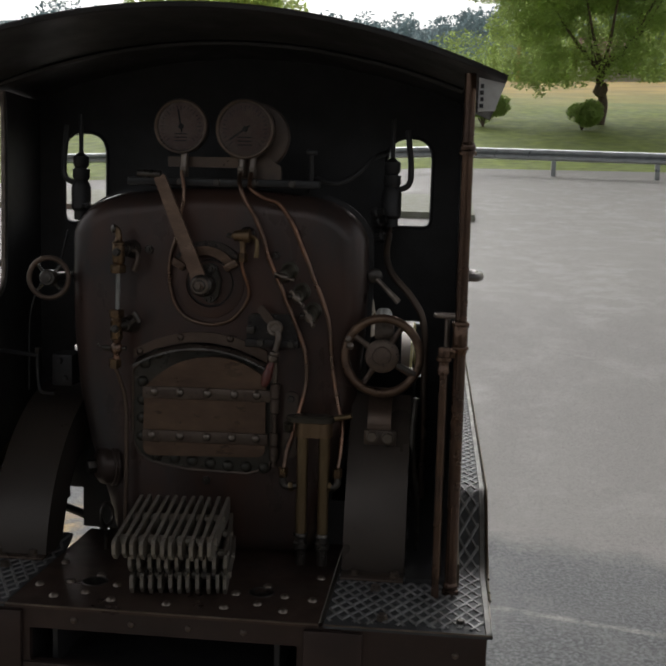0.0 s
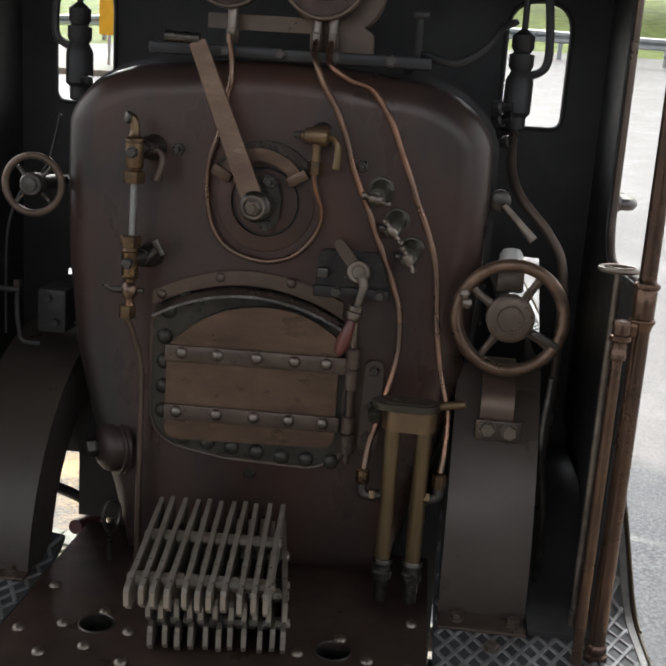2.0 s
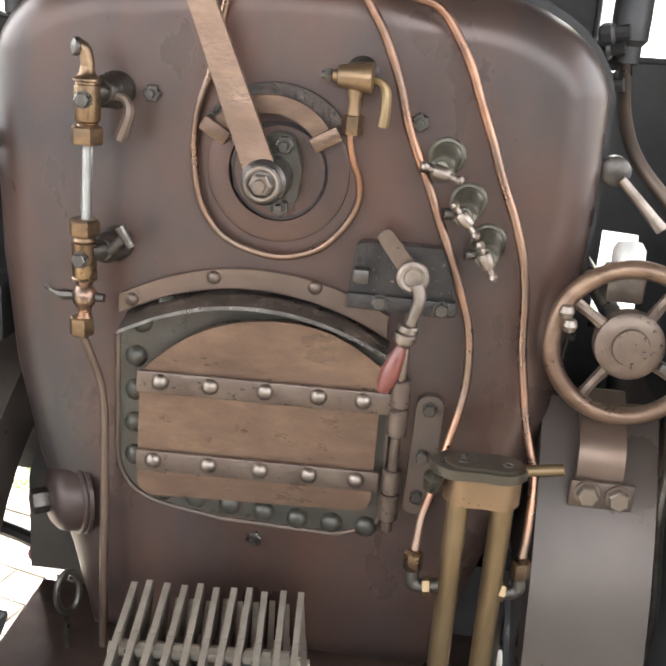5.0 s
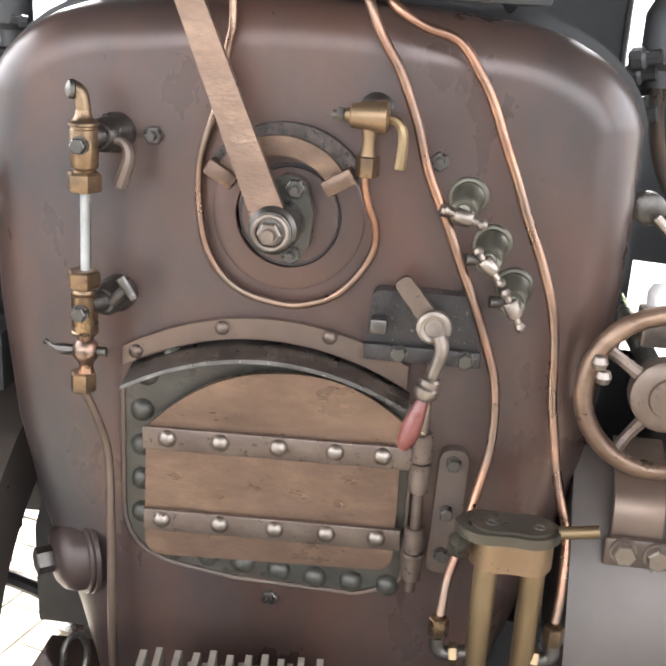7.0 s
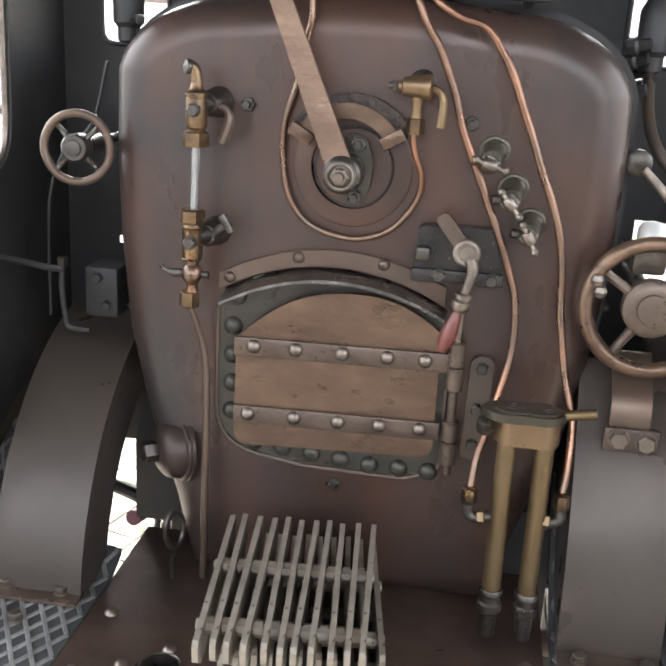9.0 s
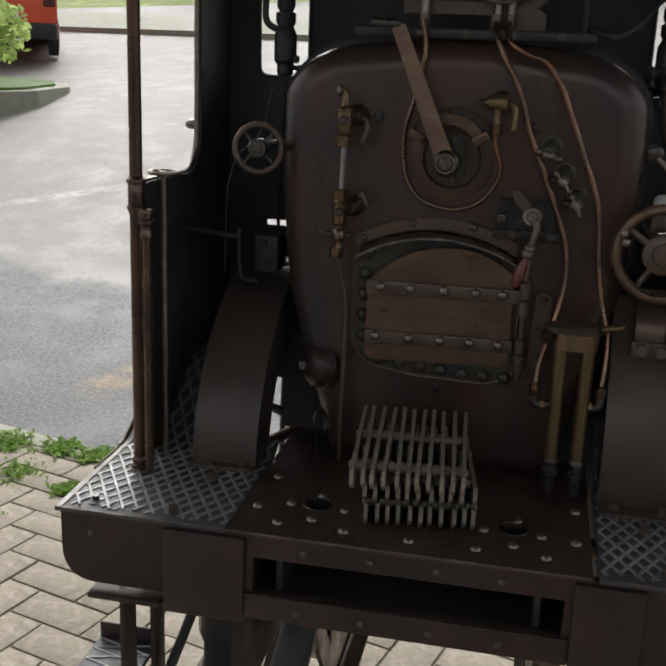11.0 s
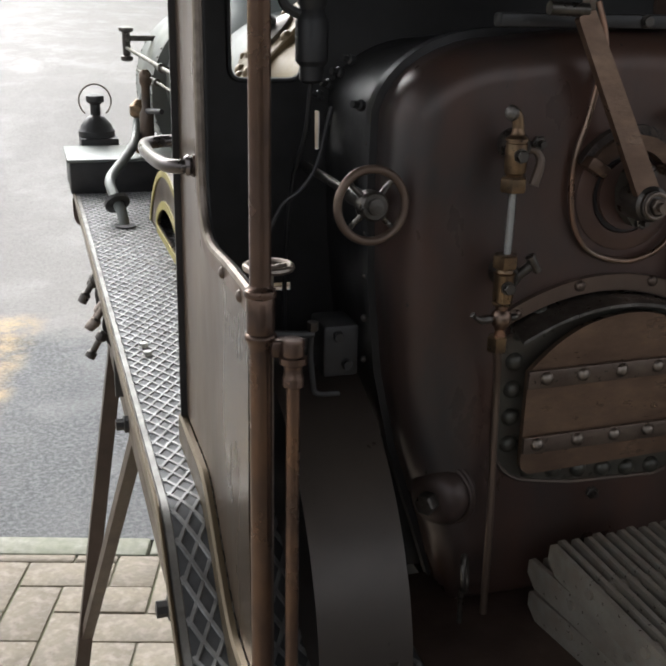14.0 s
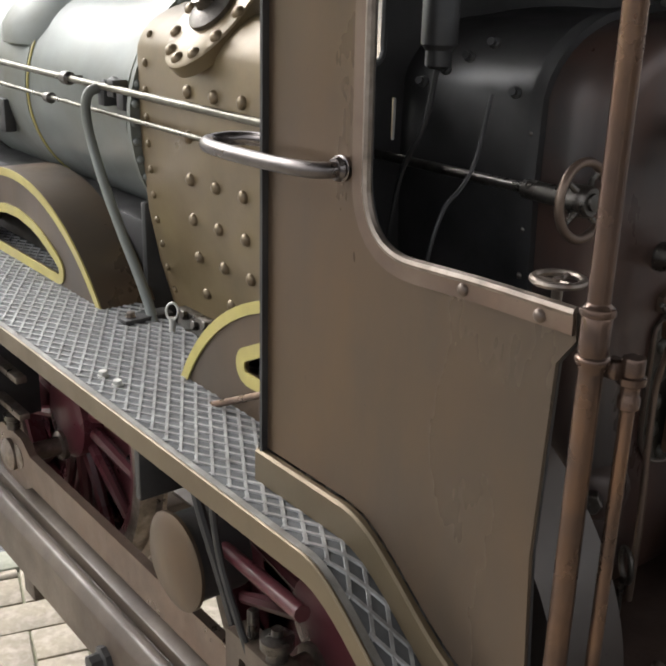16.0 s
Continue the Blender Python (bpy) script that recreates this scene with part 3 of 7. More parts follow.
# rear beam under the deck
half_beam = rounded([(0.162, 1.1289, 0), (0.162, 1.0932, 0.03), (0.112, 1.0932, 0), (0.112, 1.0872, 0)], 8)
outline = half_beam + [(-x, z) for x, z in reversed(half_beam)]
beam = part("rear_beam", plate(bmesh.new(), outline, XZ, 0.0055, 0.0095, [rounded([(-0.069, 1.1002, 0.001), (0.069, 1.1002, 0.001), (0.069, 1.1177, 0.001), (-0.069, 1.1177, 0.001)], 2)]), M_BEAM, loco, "riveted rear beam with a wide slot, brown paint darkened for its shade")
for x0, x1 in ((-0.111, -0.0725), (0.0725, 0.1015)):
    part("patch_plate", box(bmesh.new(), (x0, 0.0023, 1.0852), (x1, 0.0053, 1.1272), 0.0006), M_BEAM, beam)
for s in (-1, 1):
    part("slot_side", box(bmesh.new(), (s * 0.0715 - 0.001, 0.0097, 1.094), (s * 0.0715 + 0.001, 0.0553, 1.1265), 0.0003), M_BLACK, beam)
part("slot_floor", box(bmesh.new(), (-0.0722, 0.0097, 1.0945), (0.0722, 0.0553, 1.0965), 0.0003), M_BLACK, beam)
part("slot_back", box(bmesh.new(), (-0.075, 0.0555, 1.0937), (0.075, 0.058, 1.1277), 0.0008), M_BLACK, beam)
part("lower_strip", box(bmesh.new(), (-0.0722, 0.0035, 1.0876), (0.0722, 0.0053, 1.1000), 0.0004), M_BEAM, beam)
studs("rivet", R_BEAM, [(x, 0.0055, 1.1229) for x in (-0.0455, -0.0155, 0.014, 0.042)] + [(x, 0.0035, 1.0932) for x in (-0.0475, -0.018, 0.0125, 0.0425)] + [(s * 0.147, 0.0055, 1.1187) for s in (-1, 1)], (0, -1, 0), beam)
for s in (-1, 1):
    part("step_bar", box(bmesh.new(), (s * 0.13 - 0.018, 0.0005, 1.0872), (s * 0.13 + 0.018, 0.012, 1.0902), 0.001), M_BEAM, beam)
# dark well between the frames
bm = bmesh.new()
for s in (-1, 1):
    box(bm, (s * 0.058 - 0.0015, 0.012, 1.088), (s * 0.058 + 0.0015, 0.98, 1.1265), 0.0004)
part("main_frame", bm, M_BLACK, loco, "black plate frames")
for y in (0.1, 0.36, 0.62, 0.84):
    part("frame_stretcher", box(bmesh.new(), (-0.0562, y, 1.085), (0.0562, y + 0.004, 1.12), 0.0005), M_BLACK, loco)
part("ash_pan", box(bmesh.new(), (-0.054, 0.13, 1.075), (0.054, 0.34, 1.13), 0.004), M_BLACK, loco)


# boiler backhead and firebox
def firebox_outline(w, top, bottom=DECK - 0.004, corner=0.042):
    side = [(w * 0.66, bottom), (w * 0.76, 1.158), (w * 0.88, 1.19), (w * 0.96, 1.222), (w, 1.258), (w * 1.012, 1.29)]
    c = [(w * 1.012 - corner + corner * math.cos(radians(a)), top - 0.0035 - corner * 0.72 + corner * 0.72 * math.sin(radians(a))) for a in range(10, 91, 10)]
    right = side + c
    mid = [(x, top - 0.0035 * (x / (w - corner)) ** 2) for x in (0.03, 0.015, 0.0)]
    half = right + mid
    return half + [(-x, z) for x, z in reversed(half[:-1])]


def loft(bm, rings, caps=(True, True)):
    vs = [[bm.verts.new(p) for p in ring] for ring in rings]
    for a, b in zip(vs, vs[1:]):
        n = len(a)
        for k in range(n):
            bm.faces.new((a[k], a[(k + 1) % n], b[(k + 1) % n], b[k]))
    if caps[0]:
        bm.faces.new(vs[0])
    if caps[1]:
        bm.faces.new(vs[-1])
    return bm


def inset(outline, d, cz=1.24):
    out = []
    n = len(outline)
    for i, p in enumerate(outline):
        a, b = Vector(outline[i - 1]), Vector(outline[(i + 1) % n])
        t = (b - a).normalized()
        out.append((p[0] - t.y * d, p[1] + t.x * d))
    return out


FB = [(x + 0.0016, z) for x, z in firebox_outline(0.0878, 1.346)]
rings = []
for a in range(0, 91, 15):
    k = 0.0135
    ring = inset(FB, k * (1 - math.sin(radians(a))))
    rings.append([Vector((x, 0.105 + k * (1 - math.cos(radians(a))), max(z, DECK - 0.004))) for x, z in ring])
rings.append([Vector((x, 0.128, z)) for x, z in FB])
backhead = part("backhead", loft(bmesh.new(), rings), M_BACKHEAD, loco, "red-brown boiler backplate with a rounded flange")
FO = inset(FB, -0.0028)
part("wrapper_band", loft(bmesh.new(), [[Vector((x, y, z)) for x, z in o] for y, o in ((0.1275, FB), (0.1275, FO), (0.133, FO), (0.133, FB))]), M_BLACK, backhead)
FW = inset(FB, 0.003)
part("inner_wrapper", loft(bmesh.new(), [[Vector((x, y, z)) for x, z in FW] for y in (0.1282, 0.205)]), M_BLACK, loco, "black firebox wrapper inside the cab")
bm = hexnut(bmesh.new(), (0, 0, -0.0004), (0, 0, 1), 0.0026, 0.0022)
rod(bm, (0, 0, 0.001), (0, 0, 0.0042), 0.0013, 0.0011, 12)
B_STUD = finish(bm, M_GUN)
studs("stud", B_STUD, [(x, 0.105, z) for x, z in ((-0.037, 1.3087), (0.038, 1.3072), (-0.0014, 1.1725))], (0, -1, 0), backhead)
studs("rivet", R_SMALL, [(x, 0.131, z) for x, z in [(0.0016 + s * 0.0902, 1.21 + 0.016 * k) for s in (-1, 1) for k in range(7)]], (0, -1, 0), backhead)
# raised ring and recess of the regulator; the casting is rough above the sector
bm = bmesh.new()
lathe(bm, (-0.0005, 0.1052, 1.2901), (0, -1, 0), [(0.0205, -0.0004), (0.0203, 0.0007), (0.0198, 0.001), (0.0142, 0.001), (0.0139, 0.0002)], 40)
part("regulator_boss", bm, M_BACKHEAD, backhead)
crown = arc(-0.0012, 1.291, 0.0237, 28, 152, 30) + arc(-0.0012, 1.291, 0.0185, 152, 28, 30)
part("boss_crown", plate(bmesh.new(), crown, XZ, 0.1012, 0.1049), M_CAST, backhead, "rough dark casting above the sector")
# black disc paints the shade inside the gap round the regulator disc
part("boss_recess", lathe(bmesh.new(), (0, 0.1052, 1.2901), (0, -1, 0), [(0.0138, 0), (0.0138, 0.0004), (0, 0.0004)], 40), M_INK, backhead)
# mudhole cover at the foot
bm = bmesh.new()
lathe(bm, (-0.0605, 0.1115, 1.1775), (-0.8, -0.6, 0.0), [(0.0138, 0), (0.0136, 0.0012), (0.0118, 0.0022), (0.0116, 0.006), (0.0104, 0.0085), (0.0078, 0.0105), (0.0045, 0.0112)], 26)
part("foundation_casting", plate(bmesh.new(), [(-0.0902, DECK - 0.002), (-0.0902, 1.166), (-0.0855, 1.184), (-0.062, 1.19), (-0.052, DECK - 0.002)], XZ, 0.14, 0.147), M_BLACK, backhead)
bm2 = bmesh.new()
tube(bm2, [(-0.122, 0.15, 1.142), (-0.096, 0.15, 1.134), (-0.084, 0.15, 1.128)], 0.0028, 8)
part("hanger_bar", bm2, M_BLACK, backhead)
cover = part("mudhole_cover", bm, M_BEAM, backhead, "dark rounded mud plug with a hexagon head")
part("plug_head", hexnut(bmesh.new(), (-0.0692, 0.105, 1.1775), (-0.8, -0.6, 0.0), 0.0042, 0.0056), M_GUN, cover)
part("plug_ridge", torus(bmesh.new(), (-0.0622, 0.1102, 1.1775), (-0.8, -0.6, 0.0), 0.0122, 0.0011, 28, 8), M_BEAM, cover)
bm = bmesh.new()
tube(bm, [(-0.0595, 0.094, DECK), (-0.0595, 0.094, 1.1405), (-0.0594, 0.0938, 1.1445)], 0.0011, 8)
tube(bm, ring_path((-0.0588, 0.0935, 1.1515), 0.0046, (0.86, -0.5, 0.1), 24, 1.5), 0.0011, 8, closed=True)
part("ring_bolt", bm, M_GUN, loco, "upright ring bolt on the footplate")


# regulator
reg = part("regulator_disc", plate(bmesh.new(), circle(0.0002, 1.2904, 0.0128, 40), XZ, 0.1028, 0.1046), M_BACKHEAD, loco, "round regulator housing with a toothed sector")
sector = arc(-0.0022, 1.2918, 0.0198, 30, 150, 26) + arc(-0.0022, 1.2918, 0.0148, 150, 30, 26)
part("sector", plate(bmesh.new(), sector, XZ, 0.099, 0.1036), M_DOOR, reg)
for a in (31, 149):
    m = Matrix.Translation((-0.0022 + 0.0178 * math.cos(radians(a)), 0.0988, 1.2918 + 0.0178 * math.sin(radians(a)))) @ Matrix.Rotation(radians(-a), 4, "Y")
    part("stop_block", box(bmesh.new(), (-0.0042, -0.0024, -0.0021), (0.0042, 0.004, 0.0021), 0.0005, m), M_DOOR, reg)
gland = [(-0.001, 1.3022), (0.0045, 1.3012), (0.007, 1.2925), (0.0062, 1.284), (0.0035, 1.2795), (-0.0005, 1.279), (-0.006, 1.2855), (-0.007, 1.2925), (-0.005, 1.299)]
part("gland_plate", plate(bmesh.new(), rounded([(u, v, 0.004) for u, v in gland], 5), XZ, 0.0975, 0.1026), M_GREEN, reg)
studs("nut", B_STUD, [(0.0022, 0.0975, 1.2988), (0.0016, 0.0975, 1.2815)], (0, -1, 0), reg)
lever = Vector((-0.0289, 0.0, 1.3512)) - Vector((-0.0018, 0.0, 1.2897))
ln = lever.length
ang = math.atan2(lever.x, lever.z)
m = Matrix.Translation((-0.0016, 0.0885, 1.2897)) @ Matrix.Rotation(radians(-7.5), 4, "X") @ Matrix.Rotation(ang, 4, "Y")
bm = plate(bmesh.new(), rounded([(-0.0044, -0.0045, 0.0036), (0.0044, -0.0045, 0.0036), (0.0033, ln, 0.001), (-0.0033, ln, 0.001)], 5), XZ, -0.0015, 0.0015)
bmesh.ops.transform(bm, matrix=m, verts=bm.verts)
reg_lever = part("regulator_lever", bm, M_DOOR, loco, "long flat tan steel regulator lever")
bm = bmesh.new()
lathe(bm, (-0.0018, 0.0985, 1.2897), (0, -1, 0), [(0.0066, 0), (0.0066, 0.0072), (0.0062, 0.0088), (0.0062, 0.0112), (0.0052, 0.0122), (0.0052, 0.0136), (0.0042, 0.0142)], 28)
part("pivot", bm, M_GUN, reg_lever)
hexnut(bm := bmesh.new(), (-0.0018, 0.0843, 1.2897), (0, -1, 0), 0.0031, 0.0024)
rod(bm, (-0.0018, 0.083, 1.2897), (-0.0018, 0.0802, 1.2897), 0.0019, 0.0016, 16)
torus(bm, (-0.0018, 0.0845, 1.2897), (0, -1, 0), 0.0041, 0.0008, 28, 8)
part("pivot_nut", bm, M_STEEL, reg_lever)
part("lever_grip", rod(bmesh.new(), (-0.0415, 0.0965, 1.3523), (-0.0278, 0.0965, 1.3518), 0.0022), M_GUN, reg_lever)


# water gauge
def water_gauge():
    x, y = -0.0508, 0.0922
    g = part("water_gauge", lathe(bmesh.new(), (x, y, 1.3022), (0, 0, 1), [(0.0032, 0), (0.0036, 0.0006), (0.0036, 0.0096), (0.0033, 0.0099), (0.0033, 0.0104), (0.0039, 0.0107), (0.0039, 0.0113), (0.003, 0.0118), (0.0022, 0.0128), (0.0019, 0.0145), (0.0, 0.0145)], 30), M_BRASS, loco, "brass water gauge with a glass tube and two cocks")
    x2 = -0.0518
    part("gauge_elbow", tube(bmesh.new(), [(x, y, 1.3147), (x, y, 1.3177), (x - 0.0008, y, 1.3209), (x - 0.003, y - 0.0005, 1.3223)], 0.0019, 10), M_BRASS, g)
    part("elbow_cap", lathe(bmesh.new(), (x - 0.0022, y, 1.3215), (-0.8, -0.6, 0.1), [(0.0022, 0), (0.0026, 0.0006), (0.0022, 0.0016), (0.001, 0.0022)], 12), M_GUN, g)
    bm = hexnut(bmesh.new(), (x - 0.0002, y, 1.2961), (0, 0, 1), 0.0046, 0.005)
    lathe(bm, (x, y, 1.3007), (0, 0, 1), [(0.0028, 0), (0.0031, 0.0004), (0.0027, 0.0008), (0.0031, 0.0012), (0.0027, 0.0016)], 16)
    part("gland_nut", bm, M_BRASS, g)
    part("glass_tube", rod(bmesh.new(), (x - 0.0002, y, 1.2962), (x2 + 0.0004, y, 1.2749), 0.0016, None, 14), M_GLASS, g, "clear glass tube").visible_shadow = False
    part("water_column", rod(bmesh.new(), (x - 0.0002, y, 1.2961), (x2 + 0.0004, y, 1.2751), 0.0008, None, 8), M_WHITE, g)
    bm = hexnut(bmesh.new(), (x2, y, 1.2705), (0, 0, 1), 0.0045, 0.0047)
    lathe(bm, (x2, y, 1.2684), (0, 0, 1), [(0.0028, 0), (0.0031, 0.0007), (0.0028, 0.0014), (0.003, 0.002)], 16)
    part("gland_nut", bm, M_BRASS, g)
    lathe(bm := bmesh.new(), (x2, y, 1.2575), (0, 0, 1), [(0.0034, 0), (0.0037, 0.0006), (0.0033, 0.001), (0.0035, 0.0015), (0.0035, 0.0105), (0.0038, 0.011), (0.003, 0.0112)], 18)
    part("lower_body", bm, M_BRASS, g)
    lathe(bm := bmesh.new(), (x2, y, 1.2462), (0, 0, 1), [(0.0022, 0), (0.0018, 0.002), (0.0022, 0.0032), (0.0033, 0.0048), (0.0036, 0.0065), (0.0032, 0.0083), (0.0021, 0.0096), (0.0024, 0.0105), (0.0024, 0.0116)], 18)
    part("drain_ball", bm, M_COPPER, g)
    bm = tube(bmesh.new(), [(x2 - 0.003, y, 1.2527), (x2 - 0.0065, y, 1.2525), (x2 - 0.009, y - 0.0004, 1.2532), (x2 - 0.0112, y - 0.001, 1.2549)], lambda t: 0.0012 + 0.0005 * math.sin(6 * t), 8)
    rod(bm, (x2 + 0.0034, y, 1.2527), (x2 + 0.0058, y, 1.2527), 0.0013)
    part("drain_handle", bm, M_GUN, g)
    part("drain_nut", hexnut(bmesh.new(), (x2 - 0.0009, y, 1.2409), (0, 0, 1), 0.0036, 0.0056), M_BRASS, g)
    part("drain_pipe", tube(bmesh.new(), [(x2 - 0.001, y, 1.2412), (x2 + 0.0008, y + 0.002, 1.235), (x2 + 0.0035, y + 0.006, 1.22), (x2 + 0.004, y + 0.006, 1.195), (x2 + 0.0042, y + 0.005, 1.165), (x2 + 0.0042, y + 0.005, DECK + 0.0012)], lambda t: 0.0011 + 0.0004 * t, 10), M_BROWN_LIGHT, g)
    for z, low in ((1.3100, False), (1.2660, True)):
        bm = lathe(bmesh.new(), (x + 0.0044, 0.1055, z), (-0.15, -1, 0), [(0.0052, 0), (0.0052, 0.003), (0.0044, 0.0042), (0.0044, 0.009), (0.0034, 0.0105)], 18)
        rod(bm, (x + 0.0028, 0.096, z), (x, y, z), 0.003)
        part("gauge_flange", bm, M_GUN, g)
        place("screw", bolt_mesh(0.0021, M_GUN), g, frame_to((x if not low else x2, y - 0.0034, z - 0.0018), (0, -1, 0)))
        if low:
            bm = rod(bmesh.new(), (-0.0421, 0.0935, 1.2736), (-0.0386, 0.0935, 1.268), 0.0017, 0.0013, 10)
            rod(bm, (-0.0455, 0.0955, z), (-0.0404, 0.0945, 1.2706), 0.0016, None, 10)
        else:
            bm = tube(bmesh.new(), [(x + 0.0055, 0.0965, z - 0.001), (x + 0.0085, 0.096, z - 0.0012), (x + 0.0102, 0.0955, z - 0.003), (x + 0.0104, 0.095, z - 0.006), (x + 0.0082, 0.0945, z - 0.0125)], lambda t: 0.001 + 0.0009 * t, 8)
        part("cock_lever", bm, M_GUN if low else M_BROWN, g)
    g.location = (-0.0006, 0, -0.0012)


water_gauge()


# siphon loop, blower cock and pipes to the pressure gauges
part("siphon_pipe", tube(bmesh.new(), [(-0.0185, 0.106, 1.3545), (-0.0162, 0.1035, 1.345), (-0.016, 0.1025, 1.3375), (-0.0174, 0.1025, 1.3313), (-0.0204, 0.1025, 1.3155), (-0.0236, 0.1025, 1.3045), (-0.0244, 0.1025, 1.2934), (-0.0227, 0.1025, 1.2821), (-0.0186, 0.1025, 1.2743), (-0.0127, 0.1025, 1.2694), (-0.0045, 0.1025, 1.2666), (0.0036, 0.1025, 1.2662), (0.0126, 0.1025, 1.2693), (0.019, 0.1025, 1.2758), (0.023, 0.1018, 1.2836), (0.0231, 0.1, 1.2904), (0.0211, 0.098, 1.2958), (0.0198, 0.0968, 1.3011), (0.0199, 0.0965, 1.304)], 0.00108, 10, wob=0.0004), M_COPPER, loco, "bent copper siphon pipe")


def blower_cock():
    c = part("blower_cock", lathe(bmesh.new(), (0.0148, 0.0955, 1.3188), (1, 0, 0), [(0.0014, 0), (0.0018, 0.0012), (0.0029, 0.0016), (0.0036, 0.006), (0.0041, 0.0092), (0.0042, 0.0104), (0.003, 0.011)], 18), M_COPPER_DULL, loco, "dull brass plug cock with a bent handle")
    rod(bm := bmesh.new(), (0.0118, 0.0955, 1.3188), (0.0142, 0.0955, 1.3188), 0.0011)
    hexnut(bm, (0.0128, 0.0955, 1.3188), (1, 0, 0), 0.0019, 0.002)
    part("plug_nut", bm, M_GUN, c)
    lathe(bm := bmesh.new(), (0.0211, 0.0958, 1.3085), (0, 0, 1), [(0.002, 0), (0.0018, 0.0015), (0.0016, 0.004), (0.0022, 0.0075)], 14)
    part("spout", bm, M_COPPER_DULL, c)
    bm = hexnut(bmesh.new(), (0.0211, 0.0958, 1.3038), (0, 0, 1), 0.003, 0.0052)
    part("union_nut", bm, M_BRASS, c)
    part("cock_handle", tube(bmesh.new(), [(0.0255, 0.0955, 1.3185), (0.028, 0.095, 1.3178), (0.0294, 0.0945, 1.3155), (0.0296, 0.0942, 1.311), (0.0293, 0.094, 1.3065)], lambda t: 0.0011 + 0.0004 * t, 8), M_BRASS_TUBE, c)
    part("cock_flange", lathe(bmesh.new(), (0.022, 0.1055, 1.3195), (0, -1, 0), [(0.0046, 0), (0.0046, 0.003), (0.0036, 0.0042), (0.003, 0.008)], 18), M_GUN, c)
    c.location = (-0.001, 0.001, -0.0006)


blower_cock()
part("gauge_pipe", tube(bmesh.new(), [(0.0157, 0.1115, 1.355), (0.0157, 0.106, 1.3505), (0.018, 0.0985, 1.3453), (0.0217, 0.097, 1.3367), (0.027, 0.097, 1.3282), (0.0319, 0.097, 1.3173), (0.0356, 0.097, 1.305), (0.0421, 0.097, 1.2915), (0.0486, 0.097, 1.2752), (0.0551, 0.097, 1.2596), (0.0579, 0.0965, 1.2478), (0.058, 0.0955, 1.2317), (0.0535, 0.0895, 1.2095), (0.05, 0.085, 1.198), (0.0488, 0.081, 1.188)], 0.0013, 10, wob=0.0006), M_COPPER, loco, "long bent copper pipe")
part("gauge_pipe", tube(bmesh.new(), [(0.0219, 0.1115, 1.355), (0.0219, 0.106, 1.3495), (0.0241, 0.0985, 1.3447), (0.0316, 0.097, 1.3403), (0.0404, 0.097, 1.3374), (0.0469, 0.097, 1.3284), (0.0534, 0.097, 1.3146), (0.0606, 0.097, 1.2973), (0.0674, 0.097, 1.2802), (0.0715, 0.097, 1.2647), (0.0733, 0.0965, 1.2457), (0.077, 0.0945, 1.2249), (0.0805, 0.09, 1.211), (0.0806, 0.0855, 1.199), (0.0794, 0.082, 1.188)], 0.0013, 10, wob=0.0006), M_COPPER, loco, "long bent copper pipe")


# try cocks
def try_cock(x, z, hx, hz, tilt):
    d = Vector((hx - x, -0.0115, hz - z + 0.0005)).normalized()
    c = part("try_cock", lathe(bmesh.new(), (x, 0.1052, z), d, [(0.0043, -0.001), (0.0043, 0.0016), (0.0038, 0.0022), (0.0036, 0.0075), (0.0036, 0.009), (0.0031, 0.0098)], 22), M_VERDIGRIS, loco, "small grey-bronze try cock with a T handle")
    part("flange_ring", lathe(bmesh.new(), (x, 0.1052, z), (0, -1, 0), [(0.0053, -0.0004), (0.0052, 0.0008), (0.0048, 0.0012), (0.0042, 0.0013)], 26), M_VERDIGRIS, c)
    m = Matrix.Translation((hx, 0.0925, hz)) @ Matrix.Rotation(radians(-tilt), 4, "Y")
    up = m.to_3x3() @ Vector((0, 0, 1))
    part("plug", lathe(bmesh.new(), m @ Vector((0, 0, -0.0022)), up, [(0.0017, 0), (0.002, 0.0004), (0.002, 0.004), (0.0017, 0.0044)], 14), M_STEEL, c)
    bm = rod(bmesh.new(), m @ Vector((0, 0, -0.0052)), m @ Vector((0, 0, 0.0047)), 0.0008, None, 8)
    for h in (-0.0052, 0.0047):
        lathe(bm, m @ Vector((0, 0, h - 0.0013)), up, [(0, 0), (0.001, 0.0003), (0.0014, 0.0013), (0.001, 0.0023), (0, 0.0026)], 12)
    part("handle", bm, M_STEEL, c)
    part("body_collar", lathe(bmesh.new(), (hx, 0.0972, hz + 0.0004), (0, -1, 0.2), [(0.0034, -0.003), (0.0037, -0.0022), (0.0037, 0.0012), (0.0032, 0.0018), (0.0022, 0.002), (0.0018, 0.0034), (0, 0.0036)], 20), M_VERDIGRIS, c)
    part("nozzle", rod(bmesh.new(), (hx - 0.0015, 0.0965, hz + 0.0005), (hx - 0.0058, 0.0955, hz + 0.0007), 0.0014, 0.0016, 10), M_GUN, c)


for x, z, hx, hz, tilt in ((0.0462, 1.2987, 0.0449, 1.2957, 73), (0.0535, 1.2868, 0.0525, 1.2838, 40), (0.0602, 1.2758, 0.0596, 1.2731, 28)):
    try_cock(x, z, hx, hz, tilt)


